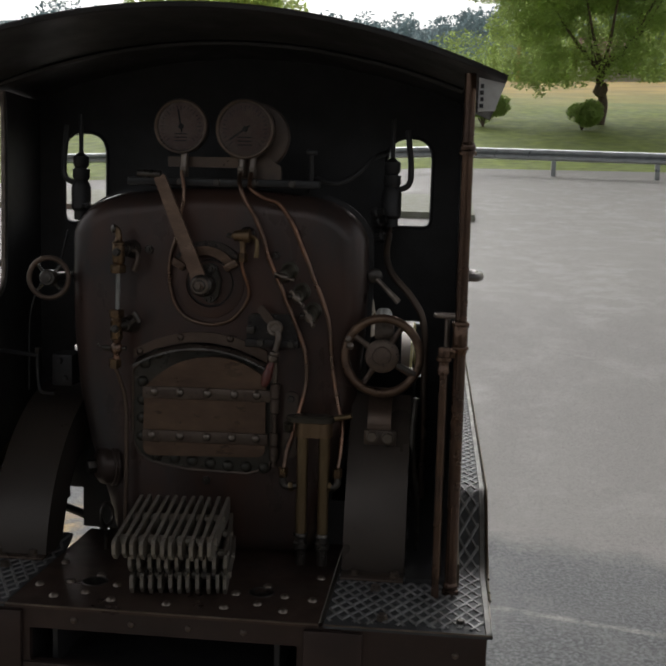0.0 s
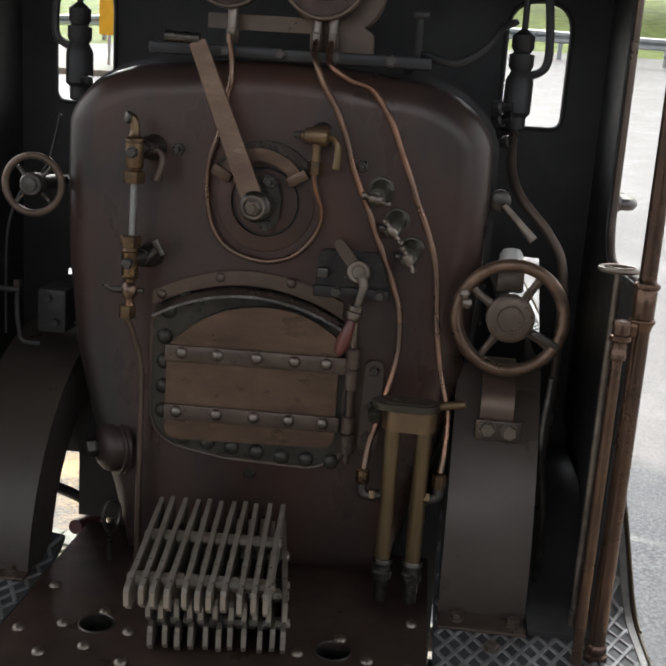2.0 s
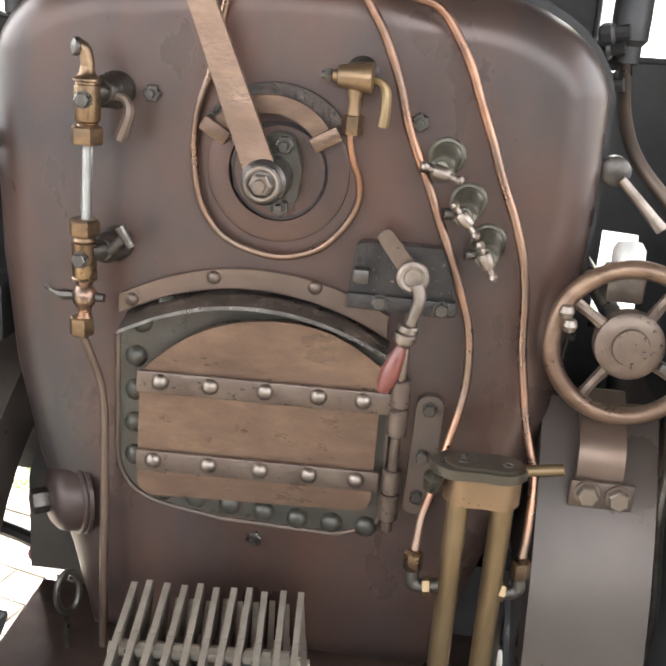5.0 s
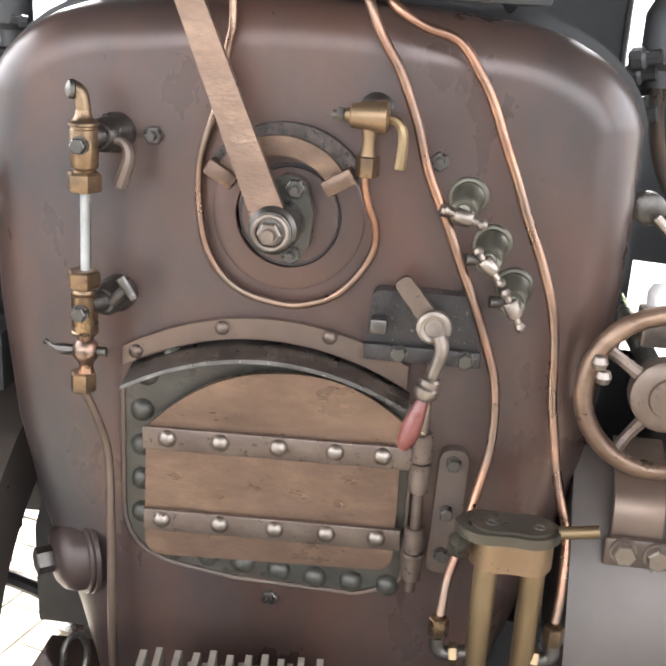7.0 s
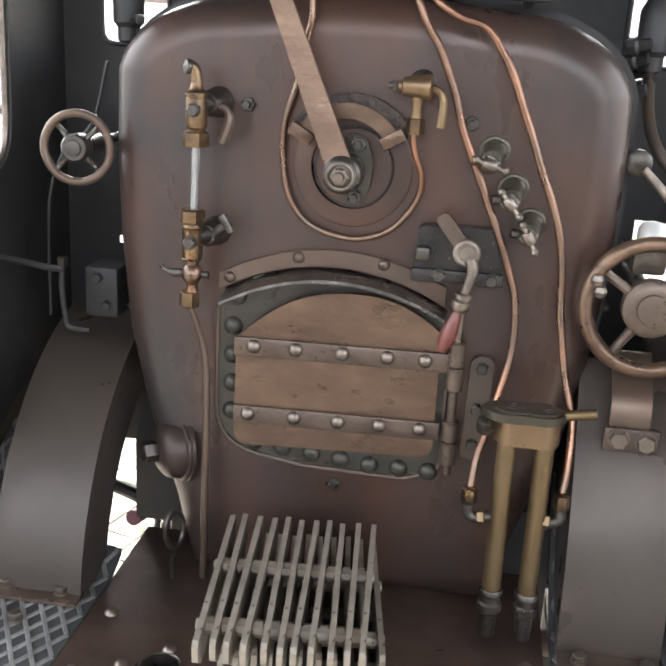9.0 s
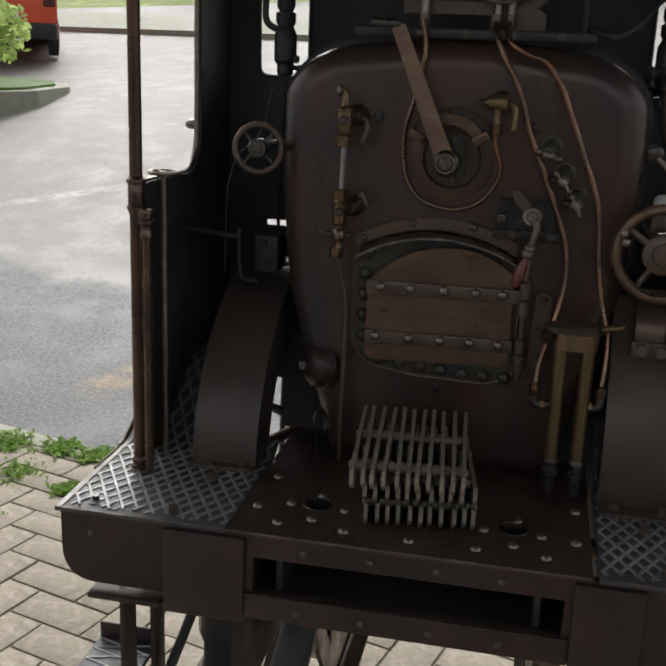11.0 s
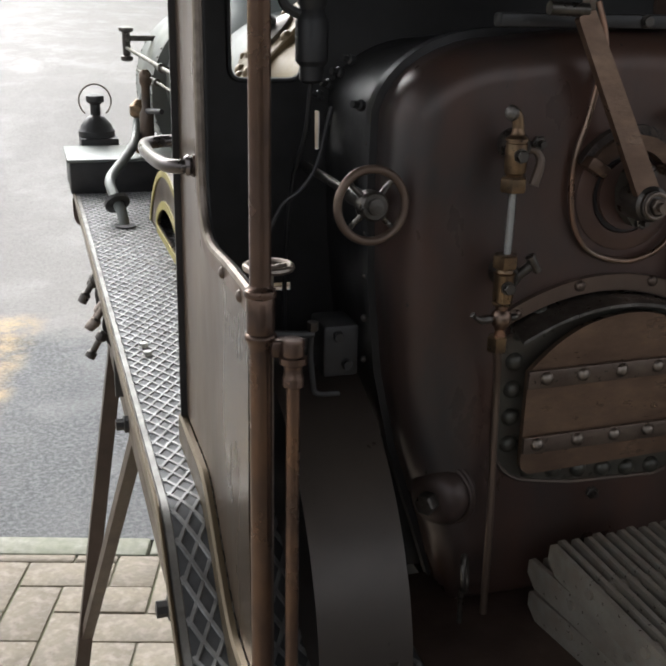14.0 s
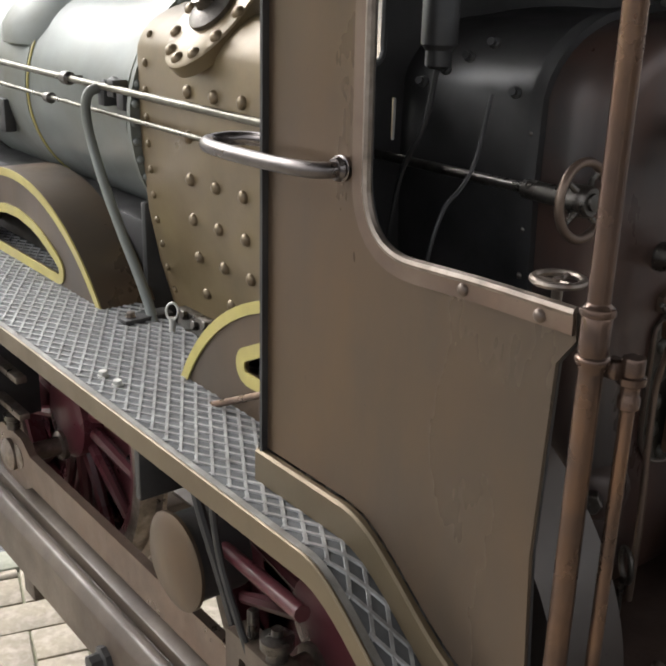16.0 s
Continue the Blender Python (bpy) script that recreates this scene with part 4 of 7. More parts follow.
# lubricator box with its crank, beside the fire door arch
def latch_box():
    b = part("latch_bracket", plate(bmesh.new(), rounded([(0.0222, 1.2547, 0.001), (0.0534, 1.2545, 0.001), (0.0498, 1.2736, 0.002), (0.0235, 1.2734, 0.003)], 3), XZ, 0.099, 0.1045), M_BLACKCAST, loco, "black cast bracket with a steel crank and wooden handle")
    part("flange", box(bmesh.new(), (0.0222, 0.0965, 1.2546), (0.0532, 0.0992, 1.2592), 0.0007), M_BLACKCAST, b)
    part("lug", box(bmesh.new(), (0.0236, 0.094, 1.2626), (0.0282, 0.0988, 1.2668), 0.0008), M_GUN, b)
    studs("bolt", bolt_mesh(0.0021, M_GUN), [(0.0316, 0.0965, 1.2573), (0.0492, 0.0965, 1.257)], (0, -1, 0), b)
    d = Vector((0.0308, 0, 1.2782)) - Vector((0.0404, 0, 1.2665))
    m = Matrix.Translation((0.0404, 0.0945, 1.2665)) @ Matrix.Rotation(math.atan2(d.x, d.z), 4, "Y")
    bm = plate(bmesh.new(), rounded([(-0.0026, 0, 0.002), (0.0026, 0, 0.002), (0.0023, d.length, 0.002), (-0.0023, d.length, 0.002)], 4), XZ, -0.001, 0.0012)
    bmesh.ops.transform(bm, matrix=m, verts=bm.verts)
    part("crank_arm", bm, M_STRAP, b)
    bm = torus(bmesh.new(), (0.0404, 0.0925, 1.2665), (0, -1, 0), 0.0034, 0.0013, 24, 8)
    rod(bm, (0.0404, 0.099, 1.2665), (0.0404, 0.092, 1.2665), 0.0025)
    part("crank_eye", bm, M_STEEL, b)
    part("crank_rod", tube(bmesh.new(), [(0.0418, 0.0918, 1.2645), (0.0428, 0.091, 1.261), (0.0418, 0.0908, 1.2565), (0.0404, 0.0908, 1.2518)], lambda t: 0.0021 - 0.0005 * t, 10), M_STEEL, b)
    bm = lathe(bmesh.new(), (0.0408, 0.0908, 1.2534), (-0.25, -0.05, -1), [(0.0024, 0), (0.003, 0.0006), (0.003, 0.002), (0.0026, 0.0024), (0.0033, 0.003), (0.0033, 0.005), (0.0022, 0.0064)], 16)
    part("ferrule", bm, M_STEEL, b)
    bm = lathe(bmesh.new(), (0.0393, 0.0903, 1.2474), (-0.31, -0.06, -1), [(0.0013, 0), (0.0019, 0.002), (0.0029, 0.0085), (0.0027, 0.0122), (0.0016, 0.0148), (0, 0.0156)], 16)
    part("wooden_handle", bm, M_WOOD, b, "red-brown varnished wooden handle")
    part("link_rod", rod(bmesh.new(), (0.0406, 0.0965, 1.2555), (0.0401, 0.0985, 1.2335), 0.0014, None, 10), M_STEEL, b)


latch_box()


# fire door
def fire_door():
    ring = rounded([(-0.046, 1.238, 0.004), (-0.046, 1.1842, 0.024), (-0.0125, 1.179, 0.02), (0.0245, 1.1782, 0.012), (0.0375, 1.183, 0.006), (0.0375, 1.238, 0.004), (0.02, 1.2505, 0.02), (-0.028, 1.2505, 0.02)], 6)
    ob = part("fire_hole_ring", plate(bmesh.new(), ring, XZ, 0.1035, 0.1062), M_GREEN, loco, "greasy dark fire hole ring with dome rivets")
    rim = bmesh.new()
    tube(rim, [(x, 0.1035, z) for x, z in ring], 0.0009, 6, closed=True)
    part("ring_edge", rim, M_BROWN, ob)
    spots = [(-0.0402, 1.198 + 0.0109 * k) for k in range(4)] + [(-0.0388, 1.2418), (-0.031, 1.2478)] + [(-0.0312 + 0.0108 * k, 1.1866 - 0.0011 * min(k, 4)) for k in range(7)]
    studs("rivet", R_RING, [(x, 0.1035, z) for x, z in spots], (0, -1, 0), ob)
    # the door stands slightly ajar on its pin
    top = []
    for k in range(21):
        u = k / 20
        x = -0.0374 + 0.0719 * u
        shoulder = 1.2282 + 0.0053 * u
        top.append((x, shoulder + (1.2472 - 1.2308) * (1 - abs(2 * u - 1.03) ** 2.3 / 1.03 ** 2.3)))
    body = rounded([(-0.0378, 1.2, 0), (-0.0378, 1.1876, 0.009), (0.0345, 1.1892, 0.009), (0.0345, 1.2, 0)], 6)
    pin = Vector((0.0402, 0.0992, 0))

    def local(u, v, d):
        return Vector((u - pin.x, d - pin.y, v))

    door = part("fire_door", plate(bmesh.new(), top + list(reversed(body)), local, 0.1002, 0.1026), M_DOOR, loco, "tan riveted steel fire door standing slightly ajar")
    for z0, z1, x0, x1 in ((1.2222, 1.2292, -0.0381, 0.0395), (1.1966, 1.2034, -0.0379, 0.0363)):
        part("strap", box(bmesh.new(), local(x0, z0, 0.0984), local(x1, z1, 0.1004), 0.0006), M_STRAP, door)
    studs("rivet", R_DOOR, [local(x, 1.2262, 0.0984) for x in (-0.0309, -0.0159, 0.0005, 0.0163, 0.0295)] + [local(x, 1.2005, 0.0984) for x in (-0.0325, -0.0156, 0.0003, 0.0151, 0.0294)], (0, -1, 0), door)
    bm = rod(bmesh.new(), local(pin.x, 1.2338, pin.y), local(pin.x, 1.184, pin.y), 0.0016)
    for z0, z1 in ((1.2338, 1.2252), (1.2246, 1.2159), (1.2046, 1.197), (1.1964, 1.188)):
        lathe(bm, local(pin.x, z0, pin.y), (0, 0, -1), [(0.0025, 0), (0.003, 0.0005), (0.003, z0 - z1 - 0.0005), (0.0025, z0 - z1)], 16)
    part("hinge_pin", bm, M_STRAP, door)
    door.matrix_basis = Matrix.Translation(pin) @ Matrix.Rotation(radians(2.3), 4, "Z")
    br = part("hinge_bracket", plate(bmesh.new(), rounded([(0.0442, 1.1895, 0.003), (0.0526, 1.1895, 0.003), (0.0535, 1.2285, 0.005), (0.0454, 1.2285, 0.005)], 5), XZ, 0.1015, 0.1048), M_BROWN, loco, "brown steel hinge bracket")
    studs("bolt", bolt_mesh(0.002, M_GUN), [(0.0492, 0.1015, 1.2244), (0.0486, 0.1015, 1.209), (0.0481, 0.1015, 1.1955)], (0, -1, 0), br)
    # arch plate and hood over the door
    xs = [-0.0455 + 0.08 * k / 24 for k in range(25)]
    out = [(x, 1.2614 - 6.7 * (x + 0.004) ** 2) for x in xs]
    inn = [(x, 1.2556 - 6.9 * (x + 0.005) ** 2) for x in reversed(xs)]
    arch = part("door_arch", plate(bmesh.new(), out + inn, XZ, 0.1022, 0.105), M_BROWN_LIGHT, loco, "curved copper-brown arch plate over the fire door")
    bm = bmesh.new()
    prev = None
    for k in range(25):
        x = -0.043 + 0.0785 * k / 24
        base = 1.2548 - 6.9 * (x + 0.005) ** 2
        lip = 1.2533 - 7.0 * (x + 0.003) ** 2
        cur = [bm.verts.new(p) for p in ((x, 0.1036, base), (x, 0.092, lip), (x, 0.0918, lip - 0.0011), (x, 0.1036, base - 0.0012))]
        if prev:
            for j in range(4):
                bm.faces.new((prev[j], prev[(j + 1) % 4], cur[(j + 1) % 4], cur[j]))
        else:
            bm.faces.new(cur)
        prev = cur
    bm.faces.new(prev)
    part("hood", bm, M_GUN, arch)
    studs("rivet", rivet_mesh(0.0022, M_STRAP), [(-0.0416, 0.1022, 1.2488), (-0.0172, 0.1022, 1.258), (0.0126, 0.1022, 1.258)], (0, -1, 0), arch)


fire_door()


# injector with two brass tubes
def injector():
    y = 0.08

    def eight(cx, half, bulge):
        """A figure of eight lying level."""
        return [(cx + half * math.cos(a), y + (bulge - 0.0024 * math.cos(a) ** 8 - bulge * 0.24 * math.sin(a) ** 10) * math.sin(a)) for a in (2 * math.pi * k / 44 for k in range(44))]

    b = part("injector_body", plate(bmesh.new(), eight(0.0655, 0.0107, 0.0072), XY, 1.2078, 1.2158), M_COPPER_DULL, loco, "copper and brass injector with two upright tubes")
    cover = part("cover", plate(bmesh.new(), eight(0.064, 0.0137, 0.0084), XY, 1.2162, 1.219), M_COVER, b, "dark bronze figure-of-eight cover")
    part("cover_step", plate(bmesh.new(), eight(0.065, 0.0112, 0.0066), XY, 1.219, 1.2197), M_COVER, cover)
    part("valve_cap", lathe(bmesh.new(), (0.0517, y - 0.002, 1.2105), (0, -0.3, 1), [(0.002, 0), (0.0028, 0.001), (0.0028, 0.005), (0.0015, 0.0058)], 14), M_COVER, b)
    for x in (0.0595, 0.0718):
        part("stamped_ring", torus(bmesh.new(), (x, y - 0.001, 1.2197), (0, 0, 1), 0.0013, 0.0003, 18, 6), M_GUN, cover)
    part("spindle", rod(bmesh.new(), (0.077, y, 1.2182), (0.0868, y - 0.001, 1.2203), 0.0017), M_BRASS_TUBE, b)
    for x in (0.0595, 0.0718):
        part("tube", rod(bmesh.new(), (x, y, 1.208), (x, y, 1.15), 0.0032, None, 20), M_BRASS_TUBE, b)
        bm = lathe(bmesh.new(), (x, y, 1.152), (0, 0, -1), [(0.0038, 0), (0.0042, 0.0006), (0.0042, 0.002), (0.0034, 0.0028), (0.0034, 0.005), (0.0042, 0.0058), (0.0042, 0.0085), (0.003, 0.0098), (0.0028, 0.0185)], 14)
        part("union", bm, M_GUN, b)
    for x, yy, z, s in ((0.0488, 0.0795, 1.1836, -1), (0.0794, 0.0805, 1.1844, 1)):
        part("pipe_nut", hexnut(bmesh.new(), (x, yy, z), (0, 0, 1), 0.0028, 0.0056), M_BRASS, b)
        part("side_elbow", tube(bmesh.new(), [(x, yy, z), (x, yy, z - 0.0036), (x - s * 0.0022, yy, z - 0.0052), (x - s * 0.0078, 0.08, z - 0.0046)], 0.0021, 12), M_GUN, b)
        part("elbow_nut", hexnut(bmesh.new(), (x - s * 0.0034, yy, z - 0.0052), (-s, 0, 0.1), 0.003, 0.0024), M_BRASS_TUBE, b)


injector()


# screw reverser handwheel and its pedestal
def handwheel(name, c, axis, r, rim, spokes, mat, hub_r, label, spoke_mat=None, turn=20):
    w = part(name, torus(bmesh.new(), c, axis, r, rim, 48, 12), mat, loco, label)
    m = frame_to(c, axis)
    part("hub", lathe(bmesh.new(), m @ Vector((0, 0, -0.004)), axis, [(hub_r * 0.8, 0), (hub_r, 0.001), (hub_r, 0.0065), (hub_r * 0.85, 0.0075), (hub_r * 0.55, 0.0075), (hub_r * 0.52, 0.0085), (0, 0.009)], 22), spoke_mat or mat, w)
    for k in range(spokes):
        a = radians(turn + 360 * k / spokes)
        d = Vector((math.cos(a), math.sin(a), 0))
        part("spoke", tube(bmesh.new(), [m @ (d * hub_r * 0.8), m @ (d * (hub_r + r) * 0.5 + Vector((0, 0, -0.0012))), m @ (d * r)], lambda t: rim * (0.8 - 0.18 * math.sin(3.14 * t)), 8), spoke_mat or mat, w)
    return w


rw = handwheel("reverser_handwheel", (0.1017, 0.0965, 1.2525), (0, -1, 0.06), 0.0212, 0.0026, 4, M_DOOR, 0.0096, "tan metal reversing handwheel with four spokes", M_STRAP, 57)
bm = bmesh.new()
for dx, dz in ((-0.0006, 0.002), (0.0008, -0.0018)):
    lathe(bm, (0.0831 + dx, 0.0899, 1.26 + dz - 0.0022), (0, 0, 1), [(0, 0), (0.0016, 0.0006), (0.0022, 0.0022), (0.0016, 0.0038), (0, 0.0044)], 12)
part("wheel_knob", bm, M_STEEL, rw)
m = Matrix.Translation((0.1158, 0.094, 1.2455)) @ Matrix.Rotation(radians(25), 4, "Y")
part("locking_clip", box(bmesh.new(), (-0.006, -0.002, -0.0013), (0.006, 0.002, 0.0013), 0.0007, m), M_GUN, rw)
part("spindle", rod(bmesh.new(), (0.1017, 0.0985, 1.2525), (0.1017, 0.2, 1.2525), 0.0032), M_GUN, rw)
part("spindle_block", box(bmesh.new(), (0.096, 0.1105, 1.2602), (0.107, 0.1205, 1.2702), 0.001), M_STEEL, rw, "bare steel bearing block")
part("bearing_cap", lathe(bmesh.new(), (0.101, 0.1115, 1.2717), (0, 0.3, 1), [(0.0048, 0), (0.0048, 0.004), (0.0035, 0.0062), (0, 0.007)], 16), M_WHITE, rw)
bm = bmesh.new()
prof = [(0.0985, 1.2028), (0.0988, 1.2125), (0.1015, 1.2195), (0.108, 1.2255), (0.115, 1.231)]
prev = None
for y, z, _ in smooth_path([Vector((y, z, 0)) for y, z in prof], 4):
    cur = [bm.verts.new((x, y + d, z)) for x, d in ((0.0941, 0), (0.1077, 0), (0.1077, 0.0022), (0.0941, 0.0022))]
    if prev:
        for j in range(4):
            bm.faces.new((prev[j], prev[(j + 1) % 4], cur[(j + 1) % 4], cur[j]))
    else:
        bm.faces.new(cur)
    prev = cur
bm.faces.new(prev)
brk = part("reverser_bracket", bm, M_BROWN_LIGHT, loco, "bent brown bracket under the reversing wheel")
part("foot", box(bmesh.new(), (0.0925, 0.0962, 1.2008), (0.1112, 0.0984, 1.2094), 0.0007), M_BROWN, brk)
studs("bolt", bolt_mesh(0.0033, M_STEEL), [(0.0974, 0.0962, 1.206), (0.1064, 0.0962, 1.2055)], (0, -1, 0), brk)
handwheel("blower_handwheel", (-0.097, 0.102, 1.2902), (0.05, -1, 0.05), 0.0118, 0.0015, 4, M_BROWN_LIGHT, 0.005, "small bronze handwheel on a stem", M_GUN, 45)
bm = rod(bmesh.new(), (-0.097, 0.104, 1.29), (-0.097, 0.125, 1.29), 0.0032)
rod(bm, (-0.097, 0.125, 1.29), (-0.097, 0.2, 1.29), 0.0018)
part("blower_stem", bm, M_GUN, loco)


# wheel covers inside the cab
def wheel_cover(s):
    xi, xo = (0.0838, 0.1188) if s > 0 else (0.087, 0.121)
    cy, r, last, foot = (0.2362, 0.16, 44, 0.072) if s > 0 else (0.17, 0.1, 100, 0.0715)
    bm = bmesh.new()
    pts = [(cy - r * math.cos(radians(a)), 1.12 + r * math.sin(radians(a))) for a in range(6, last, 3)]
    pts = [(pts[0][0], DECK)] + pts
    outer = [(x, y, z) for x in (xi, xo) for y, z in pts]
    n = len(pts)
    vs = [bm.verts.new((s * x, y, z)) for x, y, z in outer]
    for k in range(n - 1):
        bm.faces.new((vs[k], vs[k + 1], vs[n + k + 1], vs[n + k]))
    if s > 0:
        back = [bm.verts.new((s * x, 0.198, z)) for x in (xi, xo) for z in (DECK, pts[-1][1])]
        bm.faces.new([*vs[:n], back[1], back[0]])
        bm.faces.new([*vs[n:], back[3], back[2]])
    else:
        # only a flange is turned in; behind it the wheel passes through the board
        turned = [bm.verts.new((s * xi, cy + (y - cy) * 0.745, max(1.12 + (z - 1.12) * 0.745, DECK))) for y, z in pts]
        for k in range(n - 1):
            bm.faces.new((vs[k], turned[k], turned[k + 1], vs[k + 1]))
        bm.faces.new([*vs[n:], bm.verts.new((s * xo, 0.198, DECK))])
    cover = part("wheel_cover", bm, M_SHEET, loco, "curved sheet-steel wheel cover inside the cab")
    part("cover_foot", box(bmesh.new(), (s * (xi + xo) / 2 - 0.0175, foot - 0.007, DECK + 0.0008), (s * (xi + xo) / 2 + 0.0175, foot + 0.007, DECK + 0.0022), 0.0005), M_BROWN, cover)
    studs("bolt", B_STEEL, [(s * (xi + 0.0075), foot, DECK + 0.0022), (s * (xo - 0.005), foot, DECK + 0.0022)], (0, 0, 1), cover)


for s in (-1, 1):
    wheel_cover(s)
# added black sheet: turns the right-hand tread into a plain dark strip
bm = loft(bmesh.new(), [[Vector((x, y, board_z(y) + h)) for x, h in ((0.1196, 0.0005), (0.1452, 0.0005), (0.1452, 0.0028), (0.1196, 0.0028))] for y in (0.068, 0.08, 0.09, 0.1, 0.11, 0.12, 0.13, 0.14, 0.15, 0.17, 0.2)])
part("floor_panel", bm, M_BLACK, loco, "black sheet added over the tread plate beside the wheel cover")
part("firebox_apron", box(bmesh.new(), (0.058, 0.128, 1.05), (0.0836, 0.13, 1.158), 0.0006), M_BLACK, loco, "black plate beside the firebox")


# ---- cab ----
def roof_z(x):
    return 1.4328 - 1.33 * x * x


rim = rounded([(0.098, 1.2738, 0), (0.1468, 1.2715, 0.024), (0.1478, 1.34, 0)], 8)
opening = [(0.0632, 1.2743), (0.08, 1.2741), *rim, (0.148, roof_z(0.148))]
side_outline = [(0.0662, board_z(0.0662) + 0.0145), (0.0699, 1.2), (0.068, 1.259), (0.0623, 1.267), *opening, (0.2, roof_z(0.148))] + [(y, board_z(y) + 0.0145) for y in (0.2, 0.152, 0.142, 0.133, 0.125, 0.117, 0.107, 0.095, 0.08)]


def cab_side(s):
    sx = s * 0.996
    sheet = part("cab_side", plate(bmesh.new(), side_outline, YZ, sx * 0.1465, sx * 0.148), [M_CAB_SIDE], loco, "satin bronze-brown cab side sheet with a rounded opening")
    part("inner_lining", plate(bmesh.new(), side_outline, YZ, sx * 0.1452, sx * 0.1463), M_BLACK, sheet)
    part("opening_bead", tube(bmesh.new(), [(sx * 0.1478, y, z) for y, z in opening], 0.0017, 8, 2), M_STEEL if s < 0 else M_BROWN, sheet, "polished half-round beading")
    bm = bmesh.new()
    rows = []
    n = len(opening)
    for i, (y, z) in enumerate(opening):
        a, b = opening[max(i - 1, 0)], opening[min(i + 1, n - 1)]
        t = Vector((b[0] - a[0], b[1] - a[1])).normalized()
        rows.append([bm.verts.new((sx * x, y + t.y * wide, z - t.x * wide)) for x, wide in ((0.1481, 0.0), (0.1491, 0.0004), (0.1491, 0.0058), (0.1481, 0.0062))])
    for a, b in zip(rows, rows[1:]):
        for k in range(4):
            bm.faces.new((a[k], a[(k + 1) % 4], b[(k + 1) % 4], b[k]))
    bm.faces.new(rows[0])
    bm.faces.new(rows[-1])
    part("opening_strip", bm, M_BROWN_LIGHT, sheet)
    studs("rivet", rivet_mesh(0.0021, M_BROWN), [(sx * 0.149, 0.102, 1.2705), (sx * 0.149, 0.074, 1.2708)], (s, 0, 0), sheet)
    bm = bmesh.new()
    rows = []
    for k in range(31):
        y = 0.066 + (0.2035 - 0.066) * k / 30
        zb = board_z(y)
        rows.append([bm.verts.new((sx * x, y, z)) for x, z in ((0.1484, zb + 0.0005), (0.1515, zb + 0.0005), (0.1515, zb + 0.0128), (0.1505, zb + 0.0138), (0.1484, zb + 0.0138))])
    for a, b in zip(rows, rows[1:]):
        for k in range(5):
            bm.faces.new((a[k], a[(k + 1) % 5], b[(k + 1) % 5], b[k]))
    bm.faces.new(rows[0])
    bm.faces.new(rows[-1])
    part("foot_strip", bm, M_EDGE, sheet, "bronze angle along the foot of the sheet")
    part("grab_rail", tube(bmesh.new(), [(sx * 0.148, 0.158, 1.2958), (sx * 0.1545, 0.1588, 1.2955), (sx * 0.1585, 0.166, 1.2952), (sx * 0.1605, 0.187, 1.2948), (sx * 0.1606, 0.214, 1.2946), (sx * 0.1575, 0.2255, 1.2948), (sx * 0.149, 0.2285, 1.2952), (sx * 0.14, 0.222, 1.2956), (sx * 0.136, 0.202, 1.2958)], 0.0027, 12), M_DARKSTEEL, sheet, "dark polished steel grab rail")
    bm = lathe(bmesh.new(), (sx * 0.148, 0.158, 1.2958), (s, 0, 0), [(0.0042, 0), (0.0042, 0.0015), (0.0034, 0.002), (0.0042, 0.0028), (0.0034, 0.0042)], 18)
    part("rail_collar", bm, M_DARKSTEEL, sheet)
    # posts
    x, y = (-0.1439 if s < 0 else 0.1444), 0.0579
    post = part("cab_post", rod(bmesh.new(), (x, y, DECK), (x, y, 1.262), 0.0033, 0.0033, 20), M_POST, loco, "round brown cab pillar with turned collars")
    part("pillar_top", rod(bmesh.new(), (x, y, 1.275), (x, y, roof_z(x) - 0.001), 0.0031, 0.003, 20), M_POST, post)
    part("collar", lathe(bmesh.new(), (x, y, 1.2625), (0, 0, 1), [(0.0034, -0.0025), (0.0039, -0.0006), (0.0046, 0.0004), (0.0047, 0.0011), (0.0044, 0.0018), (0.0039, 0.0021), (0.004, 0.003), (0.004, 0.0122), (0.0038, 0.0125), (0.0046, 0.0128), (0.0047, 0.0138), (0.0044, 0.0146), (0.0036, 0.015), (0.0031, 0.016)], 24), M_POST, post)
    for z in (DECK, 1.363):
        part("base_ring", lathe(bmesh.new(), (x, y, z), (0, 0, 1), [(0.0046, 0), (0.0046, 0.0018), (0.0038, 0.0026), (0.0042, 0.004), (0.0038, 0.0055), (0.0032, 0.0065)], 20), M_POST, post)
    x, y = (-0.1362 if s < 0 else 0.1362), 0.0509
    br = part("brake_column", rod(bmesh.new(), (x, y, DECK), (x, y, 1.2515), 0.0021, 0.002, 16), M_POST, loco, "slim upright brake column with a turned cap")
    part("column_cap", lathe(bmesh.new(), (x, y, 1.25), (0, 0, 1), [(0.0023, 0), (0.003, 0.0006), (0.003, 0.0034), (0.0025, 0.0042), (0.0027, 0.0066), (0.0039, 0.0074), (0.0039, 0.0092), (0.003, 0.0096), (0.0032, 0.0136), (0.0028, 0.0144), (0, 0.0146)], 20), M_POST, br)
    part("bracket_arm", box(bmesh.new(), (min(x, s * 0.144), 0.052, 1.2585), (max(x, s * 0.144), 0.057, 1.2635), 0.001), M_POST, br)
    bm = torus(bmesh.new(), (s * 0.1393, 0.0763, 1.2785), (0, 0, 1), 0.0068, 0.0011, 28, 8)
    for k in range(3):
        a = radians(120 * k + 15)
        rod(bm, (s * 0.1393, 0.0763, 1.278), (s * 0.1393 + 0.0066 * math.cos(a), 0.0763 + 0.0066 * math.sin(a), 1.2785), 0.0008, None, 6)
    rod(bm, (s * 0.1393, 0.0763, 1.279), (s * 0.1393, 0.0763, DECK), 0.0016, None, 10)
    part("small_handwheel", bm, M_STEEL, loco, "small flat handwheel on an upright spindle")


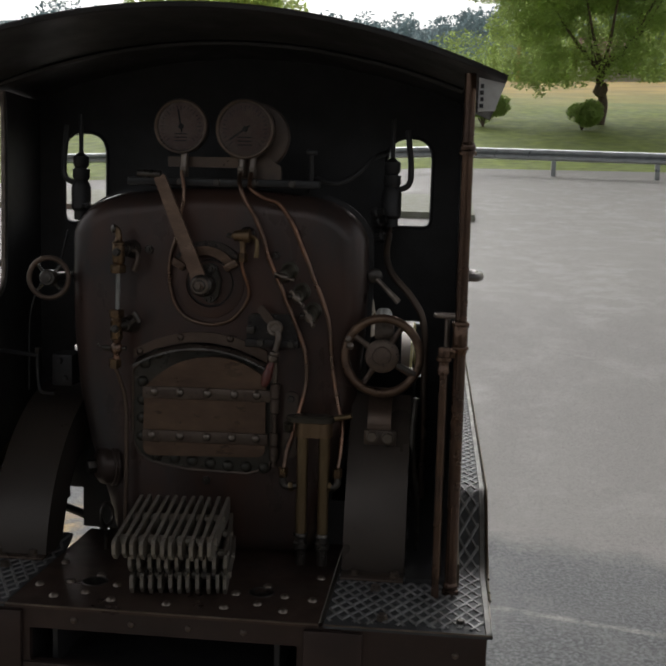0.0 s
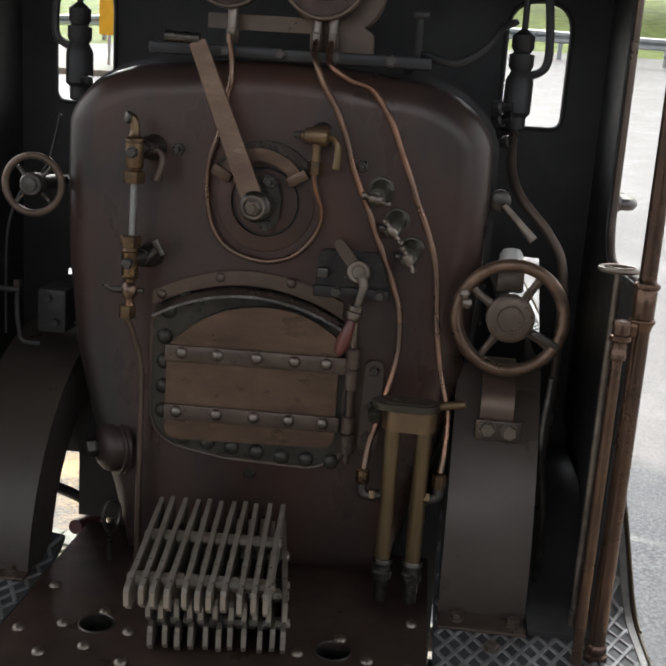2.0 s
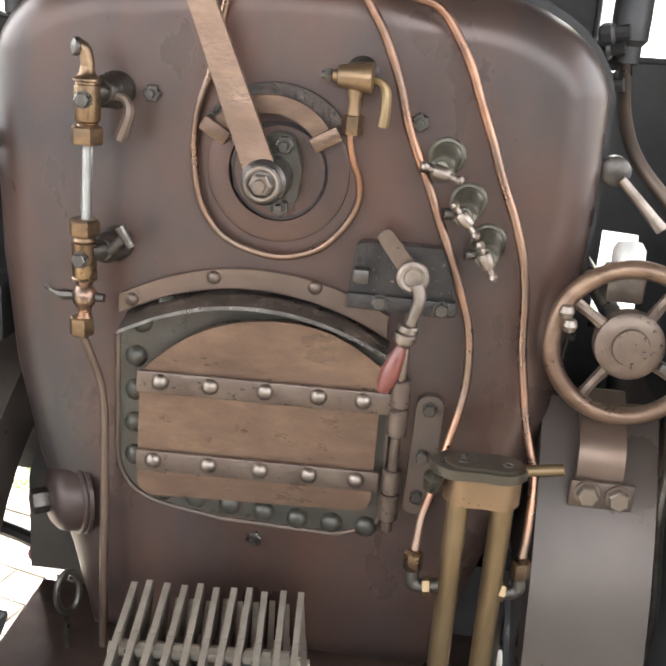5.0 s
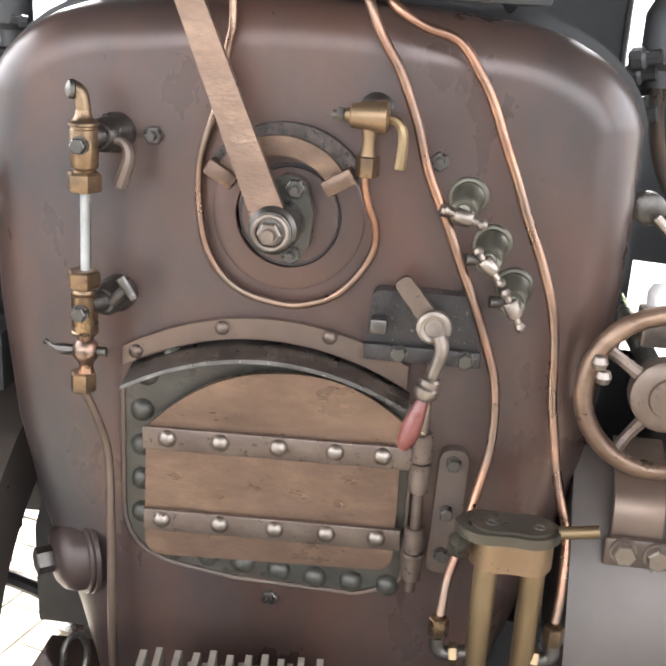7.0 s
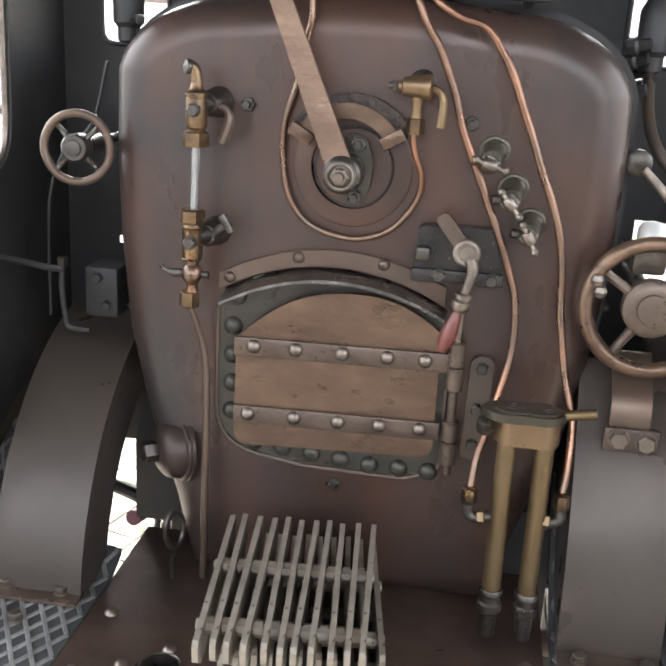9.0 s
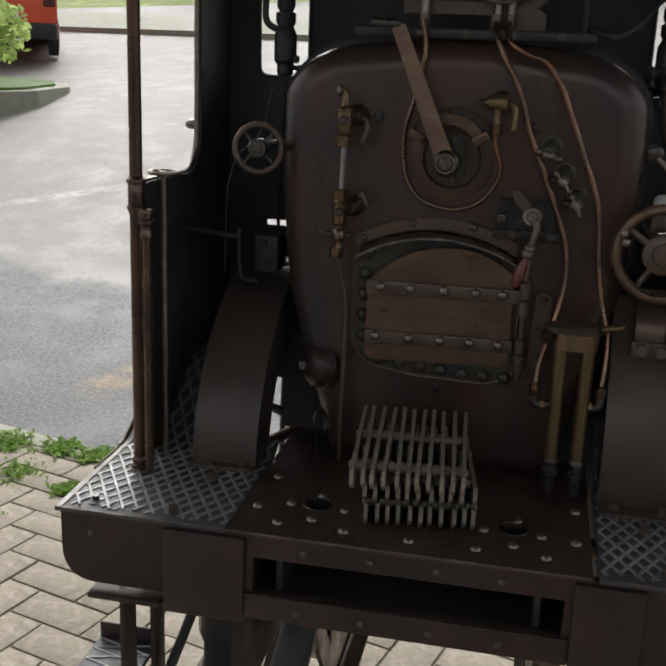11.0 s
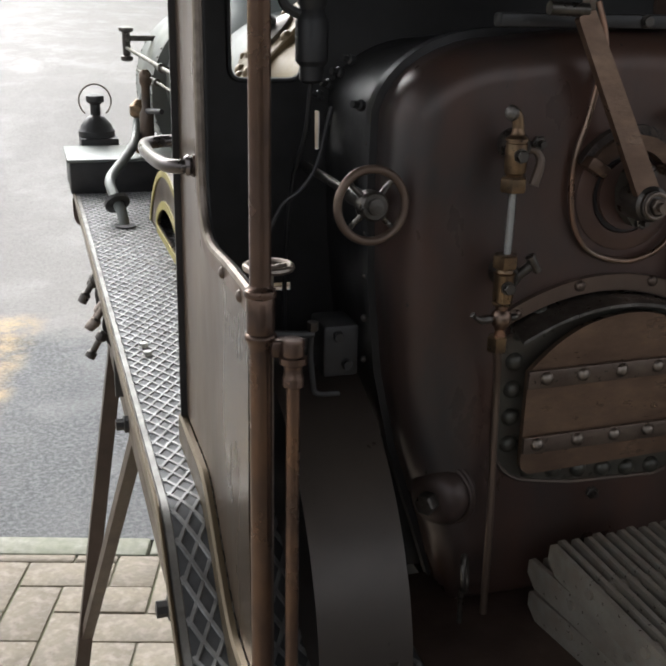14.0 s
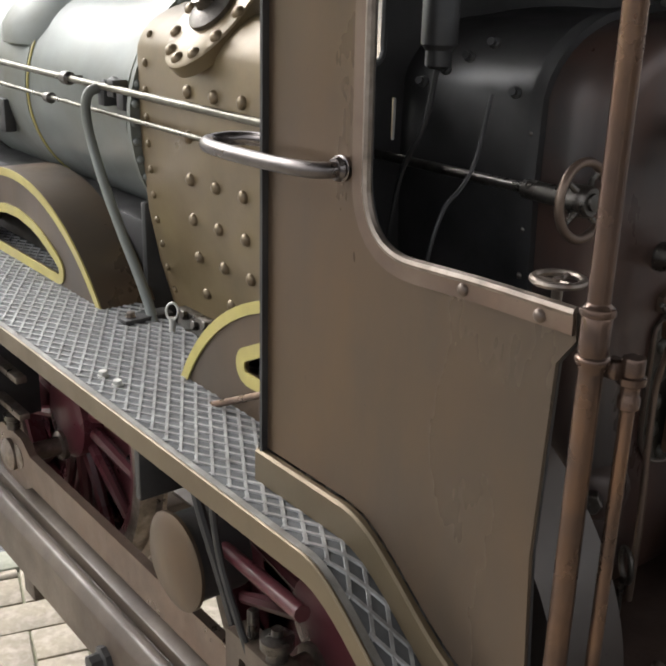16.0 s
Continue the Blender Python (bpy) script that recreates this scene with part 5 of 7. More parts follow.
for s in (-0.986, 0.988):
    cab_side(s)

firehole = [(x * (0.955 if z > 1.285 else 0.955 if x < 0 else 1.05), min(z - 0.004, 1.36)) for x, z in FB if z > 1.2]
notch = [(-0.092, 1.168)] + [(x, z) for x, z in reversed([p for p in firehole])] + [(0.092, 1.168)]
notch = sorted([p for p in notch], key=lambda p: math.atan2(p[1] - 1.24, -p[0]) if p[1] > 1.168 else (-9 if p[0] < 0 else 9))
notch = [(-0.08, 1.1666)] + [p for p in notch if p[1] > 1.17] + [(0.092, 1.1666)]
if notch[1][0] > 0:
    notch = [notch[0], *reversed(notch[1:-1]), notch[-1]]
top = [(x, roof_z(x)) for x in [0.148 - 0.0185 * k for k in range(17)]]
front = [(-0.148, 1.1666), *notch, (0.148, 1.1666), *top]


def window_hole(s):
    return rounded([(s * 0.095, 1.3225 if s < 0 else 1.325, 0.006), (s * 0.1248, 1.3225 if s < 0 else 1.325, 0.006), (s * 0.1252, 1.3835, 0.016), (s * 0.095, 1.3835, 0.016)], 6)


openings = [[(-0.1188, 1.2344), (-0.0993, 1.2344), (-0.0993, 1.2378), (-0.1188, 1.2378)], [(-0.1268, 1.2045), (-0.1225, 1.198), (-0.122, 1.174), (-0.126, 1.1735)], [(-0.0893, 1.3104), (-0.0873, 1.3099), (-0.0874, 1.2944), (-0.089, 1.2943)], [(0.1085, 1.2632), (0.1219, 1.2625), (0.1262, 1.2255), (0.1085, 1.2255)]]
spect = part("cab_front", plate(bmesh.new(), front, XZ, 0.2, 0.2015, [window_hole(-1), window_hole(1)] + openings), M_BLACK, loco, "black cab front sheet with two round-cornered windows")
part("floor_strip", box(bmesh.new(), (0.0505, 0.1305, DECK - 0.006), (0.0925, 0.1995, DECK - 0.004), 0.0004), M_BLACK, loco)
part("skirt_plate", box(bmesh.new(), (-0.1455, 0.2003, 1.1365), (-0.0865, 0.2015, 1.1664), 0.0004), M_BLACK, spect)
part("skirt_plate", box(bmesh.new(), (0.0505, 0.2003, 1.08), (0.083, 0.2015, 1.2), 0.0004), M_BLACK, spect)
for s in (-1, 1):
    part("window_bead", tube(bmesh.new(), [(x, 0.1995, z) for x, z in window_hole(s)], 0.0011, 6, closed=True), M_BLACK, spect)

bm = bmesh.new()
xs = [-0.1616 + 0.3232 * k / 32 for k in range(33)]
loop = [(x, roof_z(x)) for x in xs] + [(x, roof_z(x) + 0.0022) for x in reversed(xs)]
plate(bm, loop, XZ, 0.036, 0.226)
roof = part("cab_roof", bm, M_BLACK, loco, "black arched cab roof sheet")
bm = bmesh.new()
tube(bm, [(x, 0.0365, roof_z(x) + 0.0008) for x in xs], 0.0016, 6, 1)
part("roof_edge", bm, M_BLACK, roof)
bm = bmesh.new()
for y in (0.13,):
    tube(bm, [(x, y, roof_z(x) - 0.0016) for x in xs[2:-2]], 0.0016, 6, 1)
part("roof_rib", bm, M_BLACK, roof)
for s in (-1, 1):
    gus = part("eave_gusset", plate(bmesh.new(), [(s * x, z) for x, z in ((0.1482, 1.4), (0.161, 1.3972), (0.1564, 1.384), (0.1482, 1.3836))], XZ, 0.042, 0.0435), M_WHITE, roof, "pale stained gusset under the eave")
    # short black bars for the unreadable dark marks on the gusset
    bm = bmesh.new()
    for k in range(4):
        box(bm, (s * 0.1495 - 0.0008 + 0.0004 * (k % 2), 0.0408, 1.3852 + 0.0032 * k), (s * 0.1495 + 0.0012, 0.0418, 1.3872 + 0.0032 * k), 0.0002)
    part("gusset_nut", bm, M_BLACK, gus)
    part("eave_bolt", lathe(bmesh.new(), (s * 0.1475, 0.07, 1.3885), (0, -1, 0), [(0.003, 0), (0.003, 0.003), (0.0018, 0.004)], 10), M_BLACK, roof)

# pressure gauges on their bracket
bar = part("turret_bar", box(bmesh.new(), (-0.052, 0.1085, 1.346), (0.062, 0.1155, 1.3507), 0.0012), M_BLACK, loco, "black manifold bar across the top of the backhead")
studs("bolt", B_GUN, [(-0.02 + 0.022 * k, 0.1085, 1.3483) for k in range(4)], (0, -1, 0), bar)
part("gauge_bracket", plate(bmesh.new(), rounded([(0.012, 1.3508, 0), (0.038, 1.3508, 0.001), (0.038, 1.3585, 0.002), (0.03, 1.3635, 0), (-0.03, 1.3635, 0), (-0.03, 1.3575, 0), (0.012, 1.3575, 0)], 3), XZ, 0.1185, 0.1205), M_BROWN, loco)


def pressure_gauge(x, z, r, nuts, needle):
    y = 0.1115
    g = part("pressure_gauge", lathe(bmesh.new(), (x, y + 0.007, z), (0, -1, 0), [(r * 0.9, -0.0022), (r * 0.98, 0), (r * 0.98, 0.006), (r * 1.02, 0.0066), (r * 1.02, 0.0088), (r * 0.95, 0.0096), (r * 0.9, 0.0092), (r * 0.9, 0.0072), (0, 0.0072)], 40), M_BROWN, loco, "round pressure gauge in a bronze case")
    part("bezel", torus(bmesh.new(), (x, y - 0.0022, z), (0, -1, 0), r * 0.97, 0.0008, 40, 8), M_BROWN, g)
    part("dial", lathe(bmesh.new(), (x, y - 0.0003, z), (0, -1, 0), [(r * 0.89, 0), (r * 0.89, 0.0004), (0, 0.0004)], 36), M_DIAL, g)
    bm = bmesh.new()
    for k in range(25):
        a = radians(-45 + 270 * k / 24)
        d = Vector((math.cos(a), 0, math.sin(a)))
        c = Vector((x, y - 0.0009, z)) + d * r * (0.74 if k % 4 else 0.71)
        m = Matrix.Translation(c) @ Matrix.Rotation(-a, 4, "Y")
        h = r * (0.05 if k % 4 else 0.09)
        box(bm, (-h, -0.0001, -0.0002), (h, 0.0001, 0.0002), 0, m)
    a = radians(needle)
    m = Matrix.Translation((x, y - 0.0011, z)) @ Matrix.Rotation(-a, 4, "Y")
    box(bm, (-0.0035, -0.0001, -0.0005), (r * 0.66, 0.0002, 0.0005), 0, m)
    lathe(bm, (x, y - 0.0009, z), (0, -1, 0), [(0.0017, 0), (0.0015, 0.0007), (0, 0.0009)], 12)
    for k in range(3):
        box(bm, (x - r * 0.25, y - 0.001, z - r * (0.3 + 0.13 * k)), (x + r * 0.25, y - 0.0008, z - r * (0.26 + 0.13 * k)))
    part("dial_marks", bm, M_INK, g)
    part("gauge_glass", lathe(bmesh.new(), (x, y - 0.0012, z), (0, -1, 0), [(r * 0.9, 0), (r * 0.9, 0.0006), (0, 0.0006)], 36), M_GLASS, g, "clear glass").visible_shadow = False
    for nx in nuts:
        bm = hexnut(bmesh.new(), (nx, 0.112, 1.3514), (0, 0, 1), 0.0026, 0.0062)
        rod(bm, (nx, 0.112, 1.3572), (nx, 0.1135, z - r * 0.9), 0.0022)
        part("gauge_nut", bm, M_STEEL, g)


pressure_gauge(-0.0203, 1.3803, 0.0153, (-0.0185,), 100)
pressure_gauge(0.0175, 1.3793, 0.0168, (0.0157, 0.0219), 215)
part("gauge_back", lathe(bmesh.new(), (0.0225, 0.1255, 1.376), (0, -1, 0), [(0.0195, 0), (0.0195, 0.004), (0.0185, 0.0048), (0, 0.0048)], 36), M_BROWN, loco, "brown gauge backing disc")


# fittings on both sides of the boiler in the cab
def side_valve(s):
    x, y = s * 0.1005, 0.165
    v = part("lubricator_valve", lathe(bmesh.new(), (x, y, 1.324), (0, 0, 1), [(0.003, 0), (0.0045, 0.001), (0.0045, 0.006), (0.0062, 0.008), (0.0062, 0.022), (0.0052, 0.024), (0.0042, 0.026), (0.0055, 0.028), (0.0055, 0.033), (0.0038, 0.034), (0.005, 0.036), (0.005, 0.041), (0.0025, 0.043), (0.0014, 0.044), (0.0014, 0.068)], 16), M_BLACK, loco, "black upright steam valve beside the window")
    part("valve_pipe", tube(bmesh.new(), [(x + s * 0.004, y, 1.348), (x + s * 0.0105, y, 1.352), (x + s * 0.0115, y, 1.362), (x + s * 0.009, y, 1.385)], 0.0019, 8), M_BLACK, v)
    if s > 0:
        route, r = [(x, y, 1.326), (x - 0.001, y - 0.02, 1.31), (x + 0.003, y - 0.032, 1.298), (x + 0.0165, y - 0.038, 1.283), (x + 0.0235, y - 0.04, 1.268), (x + 0.025, y - 0.04, 1.235), (x + 0.025, y - 0.03, DECK)], 0.0021
    else:
        route, r = [(x, y, 1.326), (x - 0.001, y + 0.004, 1.305), (x - 0.004, y + 0.012, 1.285), (x - 0.006, y + 0.016, 1.25), (x - 0.006, y + 0.016, 1.2)], 0.001
    part("feed_pipe", tube(bmesh.new(), route, r, 10), M_BROWN if s > 0 else M_BLACK, v)
    for k in range(5):
        bm = lathe(bmesh.new(), (s * (0.088 + 0.001 * k), 0.14 + 0.01 * k, 1.318 + 0.005 * ((k * 3) % 4)), (s, -0.4, 0.2), [(u * (1 if s > 0 else 0.6), v * (1 if s > 0 else 0.6)) for u, v in ((0.0024, 0), (0.0034, 0.001), (0.0034, 0.004), (0.0022, 0.005), (0.0022, 0.009))], 8)
        part("pipe_union", bm, M_BLACK, v)


for s in (-1, 1):
    side_valve(s)
bm = bmesh.new()
lathe(bm, (0.0945, 0.122, 1.2965), (0, -1, 0), [(0.0045, 0), (0.0045, 0.004), (0.003, 0.005)], 16)
shut = part("shut_off_cock", bm, M_GUN, loco, "dull steel shut-off cock with a straight handle")
part("cock_handle", rod(bmesh.new(), (0.096, 0.1155, 1.295), (0.1092, 0.114, 1.282), 0.0014, 0.0019, 10), M_STEEL, shut)
part("valve_lever", tube(bmesh.new(), [(0.1217, 0.1, 1.2285), (0.1205, 0.1, 1.2), (0.1245, 0.1, 1.166), (0.1245, 0.1, DECK)], lambda t: 0.0019 - 0.0008 * t, 8), M_GUN, loco, "upright cranked lever")
bm = tube(bmesh.new(), [(0.052, 0.125, 1.345), (0.058, 0.12, 1.352), (0.064, 0.118, 1.3505), (0.072, 0.122, 1.35), (0.082, 0.128, 1.356), (0.09, 0.14, 1.366), (0.096, 0.16, 1.37)], 0.0016, 8)
rod(bm, (0.056, 0.118, 1.346), (0.056, 0.114, 1.366), 0.0013)
lathe(bm, (0.0535, 0.113, 1.367), (1, 0, 0), [(0.0012, 0), (0.0018, 0.001), (0.0018, 0.005), (0.0012, 0.006)], 10)
part("whistle_valve", bm, M_BLACK, loco, "black whistle valve and pipe")
bm = tube(bmesh.new(), [(-0.1114, 0.12, 1.2435), (-0.1122, 0.12, 1.2355), (-0.1112, 0.12, 1.2235), (-0.1095, 0.12, 1.2185), (-0.1012, 0.12, 1.2178)], 0.0011, 8)
hanger = part("pipe_hanger", bm, M_BLACK, loco, "bent steel strip hanger")
part("hanger_bolt", hexnut(bmesh.new(), (-0.1114, 0.12, 1.2425), (0, 0, 1), 0.0022, 0.0035), M_GUN, hanger)
part("hanger_pipe", tube(bmesh.new(), [(-0.143, 0.122, 1.2435), (-0.128, 0.121, 1.2425), (-0.118, 0.12, 1.2415), (-0.111, 0.12, 1.2412)], 0.0014, 8), M_BLACK, hanger)
blk = part("side_box", box(bmesh.new(), (-0.1055, 0.126, 1.2215), (-0.092, 0.145, 1.2415), 0.0015), M_BLACK, loco)
studs("bolt", bolt_mesh(0.002, M_BLACK), [(-0.1, 0.126, 1.2375), (-0.0965, 0.126, 1.2265)], (0, -1, 0), blk)
part("control_cable", tube(bmesh.new(), [(-0.1, 0.14, 1.318), (-0.105, 0.14, 1.298), (-0.1112, 0.14, 1.2887), (-0.118, 0.14, 1.2831), (-0.1236, 0.14, 1.2696), (-0.1256, 0.14, 1.2532), (-0.126, 0.14, 1.216)], 0.0007, 8), M_BLACK, loco, "thin dark control cable")


# ---- boiler outside the cab ----
FC = firebox_outline(0.0785, 1.3415)
fb_ob = part("firebox_cladding", loft(bmesh.new(), [[Vector((x, y, max(z, 1.131))) for x, z in o] for y, o in ((0.2025, FC), (0.418, FC), (0.426, inset(FC, 0.002)), (0.43, inset(FC, 0.008)))]), M_FIREBOX, loco, "khaki-brown firebox cladding studded with stay heads")


def fb_point(o, z):
    for a, b in zip(o, o[1:]):
        if min(a[1], b[1]) <= z <= max(a[1], b[1]) and a[0] > 0.03 and b[0] > 0.03:
            t = (z - a[1]) / (b[1] - a[1] + 1e-9)
            return a[0] + (b[0] - a[0]) * t
    return 0.07


for s in (-1, 1):
    spots = [(s * fb_point(FC, z), 0.2205 + 0.0253 * k - 0.0008 * j, z) for j, z in enumerate((1.1837, 1.2057, 1.2272, 1.2492, 1.2717, 1.2947)) for k in range(7)]
    studs("stay_head", R_STAY, spots, (s, 0, 0.05), fb_ob)
    studs("rivet", rivet_mesh(0.0024, M_FIREBOX), [(s * fb_point(FC, z), 0.4135, z) for z in [1.175 + 0.0145 * k for k in range(11)]], (s, 0, 0.05), fb_ob)
bm = bmesh.new()
lathe(bm, (0, 0.4255, 1.272), (0, 1, 0), [(0.0835, 0.0), (0.0835, 0.004), (0.078, 0.007), (0.074, 0.016), (0.0715, 0.03)], 56)
collar = part("throat_ring", bm, M_BOILER, fb_ob, "flanged throat ring with rivets")
studs("rivet", rivet_mesh(0.0026, M_BOILER), [(0.0805 * math.cos(a), 0.4248, 1.272 + 0.0805 * math.sin(a)) for a in [radians(-30 + 7.5 * k) for k in range(33)]], (0, -1, 0), collar)
for s in (-1, 1):
    m = frame_to((s * 0.0655, 0.362, 1.333), (s, 0, 0.95))
    bm = bmesh.new()
    rings = []
    for rr, h in ((0.0365, -0.006), (0.0365, 0.0012), (0.035, 0.0022), (0.018, 0.0026)):
        rings.append([m @ Vector((rr * 0.72 * math.cos(a), rr * math.sin(a), h)) for a in (2 * math.pi * k / 32 for k in range(32))])
    loft(bm, rings)
    cover = part("washout_cover", bm, M_FIREBOX, fb_ob, "oval inspection cover with studs")
    for k in range(12):
        a = 2 * math.pi * k / 12
        place("rivet", R_STAY, cover, m @ pose(0.031 * 0.72 * math.cos(a), 0.031 * math.sin(a), 0.0022))
    bm = lathe(bmesh.new(), m @ Vector((0, 0, 0.002)), m.to_3x3() @ Vector((0, 0, 1)), [(0.014, 0), (0.014, 0.003), (0.01, 0.005), (0.006, 0.006), (0.0055, 0.011), (0, 0.0115)], 20)
    part("plug", bm, M_GUN, cover)

R_B, CZ = 0.0735, 1.272
barrel = part("boiler_barrel", lathe(bmesh.new(), (0, 0.435, CZ), (0, 1, 0), [(R_B, 0), (R_B, 0.365)], 64), M_BOILER, loco, "grey-green boiler barrel with yellow-lined bands")
for y, mat, w in ((0.4395, M_YELLOW, 0.0055), (0.4485, M_BOILER, 0.007), (0.594, M_YELLOW, 0.0022), (0.598, M_BOILER, 0.006), (0.72, M_GUN, 0.005)):
    part("boiler_band", lathe(bmesh.new(), (0, y, CZ), (0, 1, 0), [(R_B - 0.001, 0), (R_B + 0.0009, 0.0002), (R_B + 0.0009, w), (R_B - 0.001, w + 0.0002)], 64), mat, barrel)
smoke = part("smokebox", lathe(bmesh.new(), (0, 0.8, CZ - 0.01), (0, 1, 0), [(0.074, -0.002), (0.087, 0), (0.087, 0.15), (0.085, 0.155), (0.07, 0.16), (0.04, 0.168), (0, 0.17)], 56), M_BOILER, loco, "grey steel smokebox")
studs("rivet", R_SMALL, [(0.087 * math.cos(t), y, CZ - 0.01 + 0.087 * math.sin(t)) for y in (0.806, 0.944) for t in [radians(150 + 6 * k) for k in range(11)]], (-1, 0, 0.1), smoke)
bm = lathe(bmesh.new(), (0, 0.875, CZ + 0.066), (0, 0, 1), [(0.04, 0), (0.032, 0.01), (0.026, 0.022), (0.024, 0.05), (0.026, 0.1), (0.03, 0.106), (0.027, 0.11), (0.02, 0.11)], 32)
part("chimney", bm, M_BLACK, smoke, "black flared chimney")
bm = lathe(bmesh.new(), (0, 0.625, CZ + 0.03), (0, 0, 1), [(0.0735, 0), (0.0725, 0.012), (0.06, 0.03), (0.05, 0.042), (0.043, 0.055), (0.042, 0.085), (0.036, 0.1), (0.018, 0.11), (0, 0.113)], 40)
part("steam_dome", bm, M_BOILER, barrel, "grey steam dome with a flared skirt")
bm = lathe(bmesh.new(), (0, 0.452, CZ + 0.06), (0, 0, 1), [(0.022, 0), (0.02, 0.016), (0.017, 0.02), (0.017, 0.06), (0.02, 0.062), (0.02, 0.066), (0.01, 0.07)], 24)
part("safety_valve", bm, M_EDGE, fb_ob, "bronze safety valve casing")


# throat plate and frame sides under the barrel
part("throat_plate", box(bmesh.new(), (-0.074, 0.4305, 1.13), (0.074, 0.4365, 1.225), 0.002), M_BLACK, loco)
part("saddle", box(bmesh.new(), (-0.0705, 0.437, 1.13), (0.0705, 0.8, 1.212), 0.003), M_BLACK, loco, "dark plating between boiler and frames")


# handrails, rods and pipes along the boiler
def along_boiler(s):
    rail = part("boiler_handrail", tube(bmesh.new(), [(s * 0.083, 0.2016, 1.288), (s * 0.081, 0.52, 1.2885), (s * 0.086, 0.73, 1.2925), (s * 0.1, 0.9, 1.302)], 0.0021, 12), M_VERDIGRIS, loco, "dull grey steel boiler handrail")
    part("reach_rod", tube(bmesh.new(), [(s * 0.0845, 0.2016, 1.2735), (s * 0.0825, 0.52, 1.2742), (s * 0.087, 0.73, 1.278), (s * 0.094, 0.86, 1.282)], 0.0014, 10), M_VERDIGRIS, rail)
    for x, y, z in ((0.081, 0.512, 1.2885), (0.086, 0.725, 1.2925)):
        bm = rod(bmesh.new(), (s * (x - 0.022), y, z - 0.001), (s * x, y, z), 0.0018, None, 10)
        lathe(bm, (s * x, y - 0.005, z), (0, 1, 0), [(0.0022, 0), (0.0042, 0.0015), (0.0042, 0.0085), (0.0022, 0.01)], 14)
        lathe(bm, (s * (x + 0.0015), y + 0.022, z - 0.0145), (0, 1, 0), [(0.0018, 0), (0.0036, 0.001), (0.0036, 0.007), (0.0018, 0.008)], 12)
        part("rail_knob", bm, M_GUN, rail)
    bm = rod(bmesh.new(), (s * 0.1, 0.9, 1.292), (s * 0.1, 0.9, 1.318), 0.0042, None, 14)
    rod(bm, (s * 0.1, 0.9, 1.3115), (s * 0.052, 0.9, 1.3115), 0.003, None, 12)
    lathe(bm, (s * 0.1, 0.9, 1.317), (0, 0, 1), [(0.0042, 0), (0.0075, 0.0015), (0.0075, 0.005), (0.004, 0.006)], 14)
    lathe(bm, (s * 0.1, 0.9, 1.288), (0, 0, 1), [(0.004, 0), (0.0065, 0.0015), (0.0065, 0.005), (0.0042, 0.0065)], 14)
    part("rail_bracket", bm, M_GUN, rail, "dark turned bracket on the smokebox")
    bm = tube(bmesh.new(), [(s * 0.068, 0.466, 1.285), (s * 0.08, 0.467, 1.287), (s * 0.0885, 0.468, 1.283), (s * 0.0905, 0.466, 1.268), (s * 0.0912, 0.452, 1.244), (s * 0.091, 0.43, 1.214), (s * 0.0905, 0.405, 1.184), (s * 0.0905, 0.392, 1.164)], 0.003, 10)
    pipe = part("feed_water_pipe", bm, M_BOILER, loco, "grey pipe from boiler to running board")
    part("pipe_flange", lathe(bmesh.new(), (s * 0.07, 0.466, 1.2855), (s, 0, 0.1), [(0.0075, 0), (0.0075, 0.004), (0.0055, 0.005), (0.0055, 0.01), (0.003, 0.011)], 12), M_BLACK, pipe)
    for k in range(3):
        part("clip", box(bmesh.new(), (s * 0.077 - 0.005, 0.436 + 0.012 * k, 1.277 + 0.006 * (k % 2)), (s * 0.077 + 0.005, 0.4445 + 0.012 * k, 1.287 + 0.006 * (k % 2)), 0.001), M_BLACK, pipe)
    bm = tube(bmesh.new(), [(s * 0.092, 0.815, 1.262), (s * 0.1, 0.81, 1.238), (s * 0.108, 0.78, 1.219), (s * 0.124, 0.74, 1.207), (s * 0.138, 0.702, 1.198), (s * 0.1365, 0.675, 1.187), (s * 0.133, 0.655, 1.178), (s * 0.1315, 0.645, 1.1665)], 0.0046, 12)
    feed = part("injector_pipe", bm, M_BOILER, loco, "bent steel pipe with a bronze valve")
    part("pipe_flange", lathe(bmesh.new(), (s * 0.1358, 0.669, 1.1845), (s * -0.2, -0.75, -0.6), [(0.011, 0), (0.011, 0.0035), (0.006, 0.005)], 18), M_BLACK, feed)
    part("foot_flange", lathe(bmesh.new(), (s * 0.1315, 0.645, 1.1663), (0, 0, 1), [(0.009, 0), (0.009, 0.002), (0.006, 0.003)], 16), M_BLACK, feed)
    part("check_valve", lathe(bmesh.new(), (s * 0.098, 0.812, 1.205), (0, 0, 1), [(0.006, 0), (0.009, 0.004), (0.009, 0.016), (0.006, 0.022), (0.0065, 0.034), (0.01, 0.037), (0.01, 0.046), (0.004, 0.052)], 14), M_BRASS, feed)
    part("valve_body", lathe(bmesh.new(), (s * 0.094, 0.79, 1.215), (0, 0, 1), [(0.005, 0), (0.007, 0.003), (0.007, 0.03), (0.0042, 0.036), (0.0042, 0.056), (0.006, 0.06), (0.006, 0.068), (0.003, 0.072)], 14), M_BROWN, feed)
    part("valve_arm", rod(bmesh.new(), (s * 0.094, 0.79, 1.248), (s * 0.085, 0.745, 1.252), 0.003, 0.0024, 10), M_BLACK, feed)


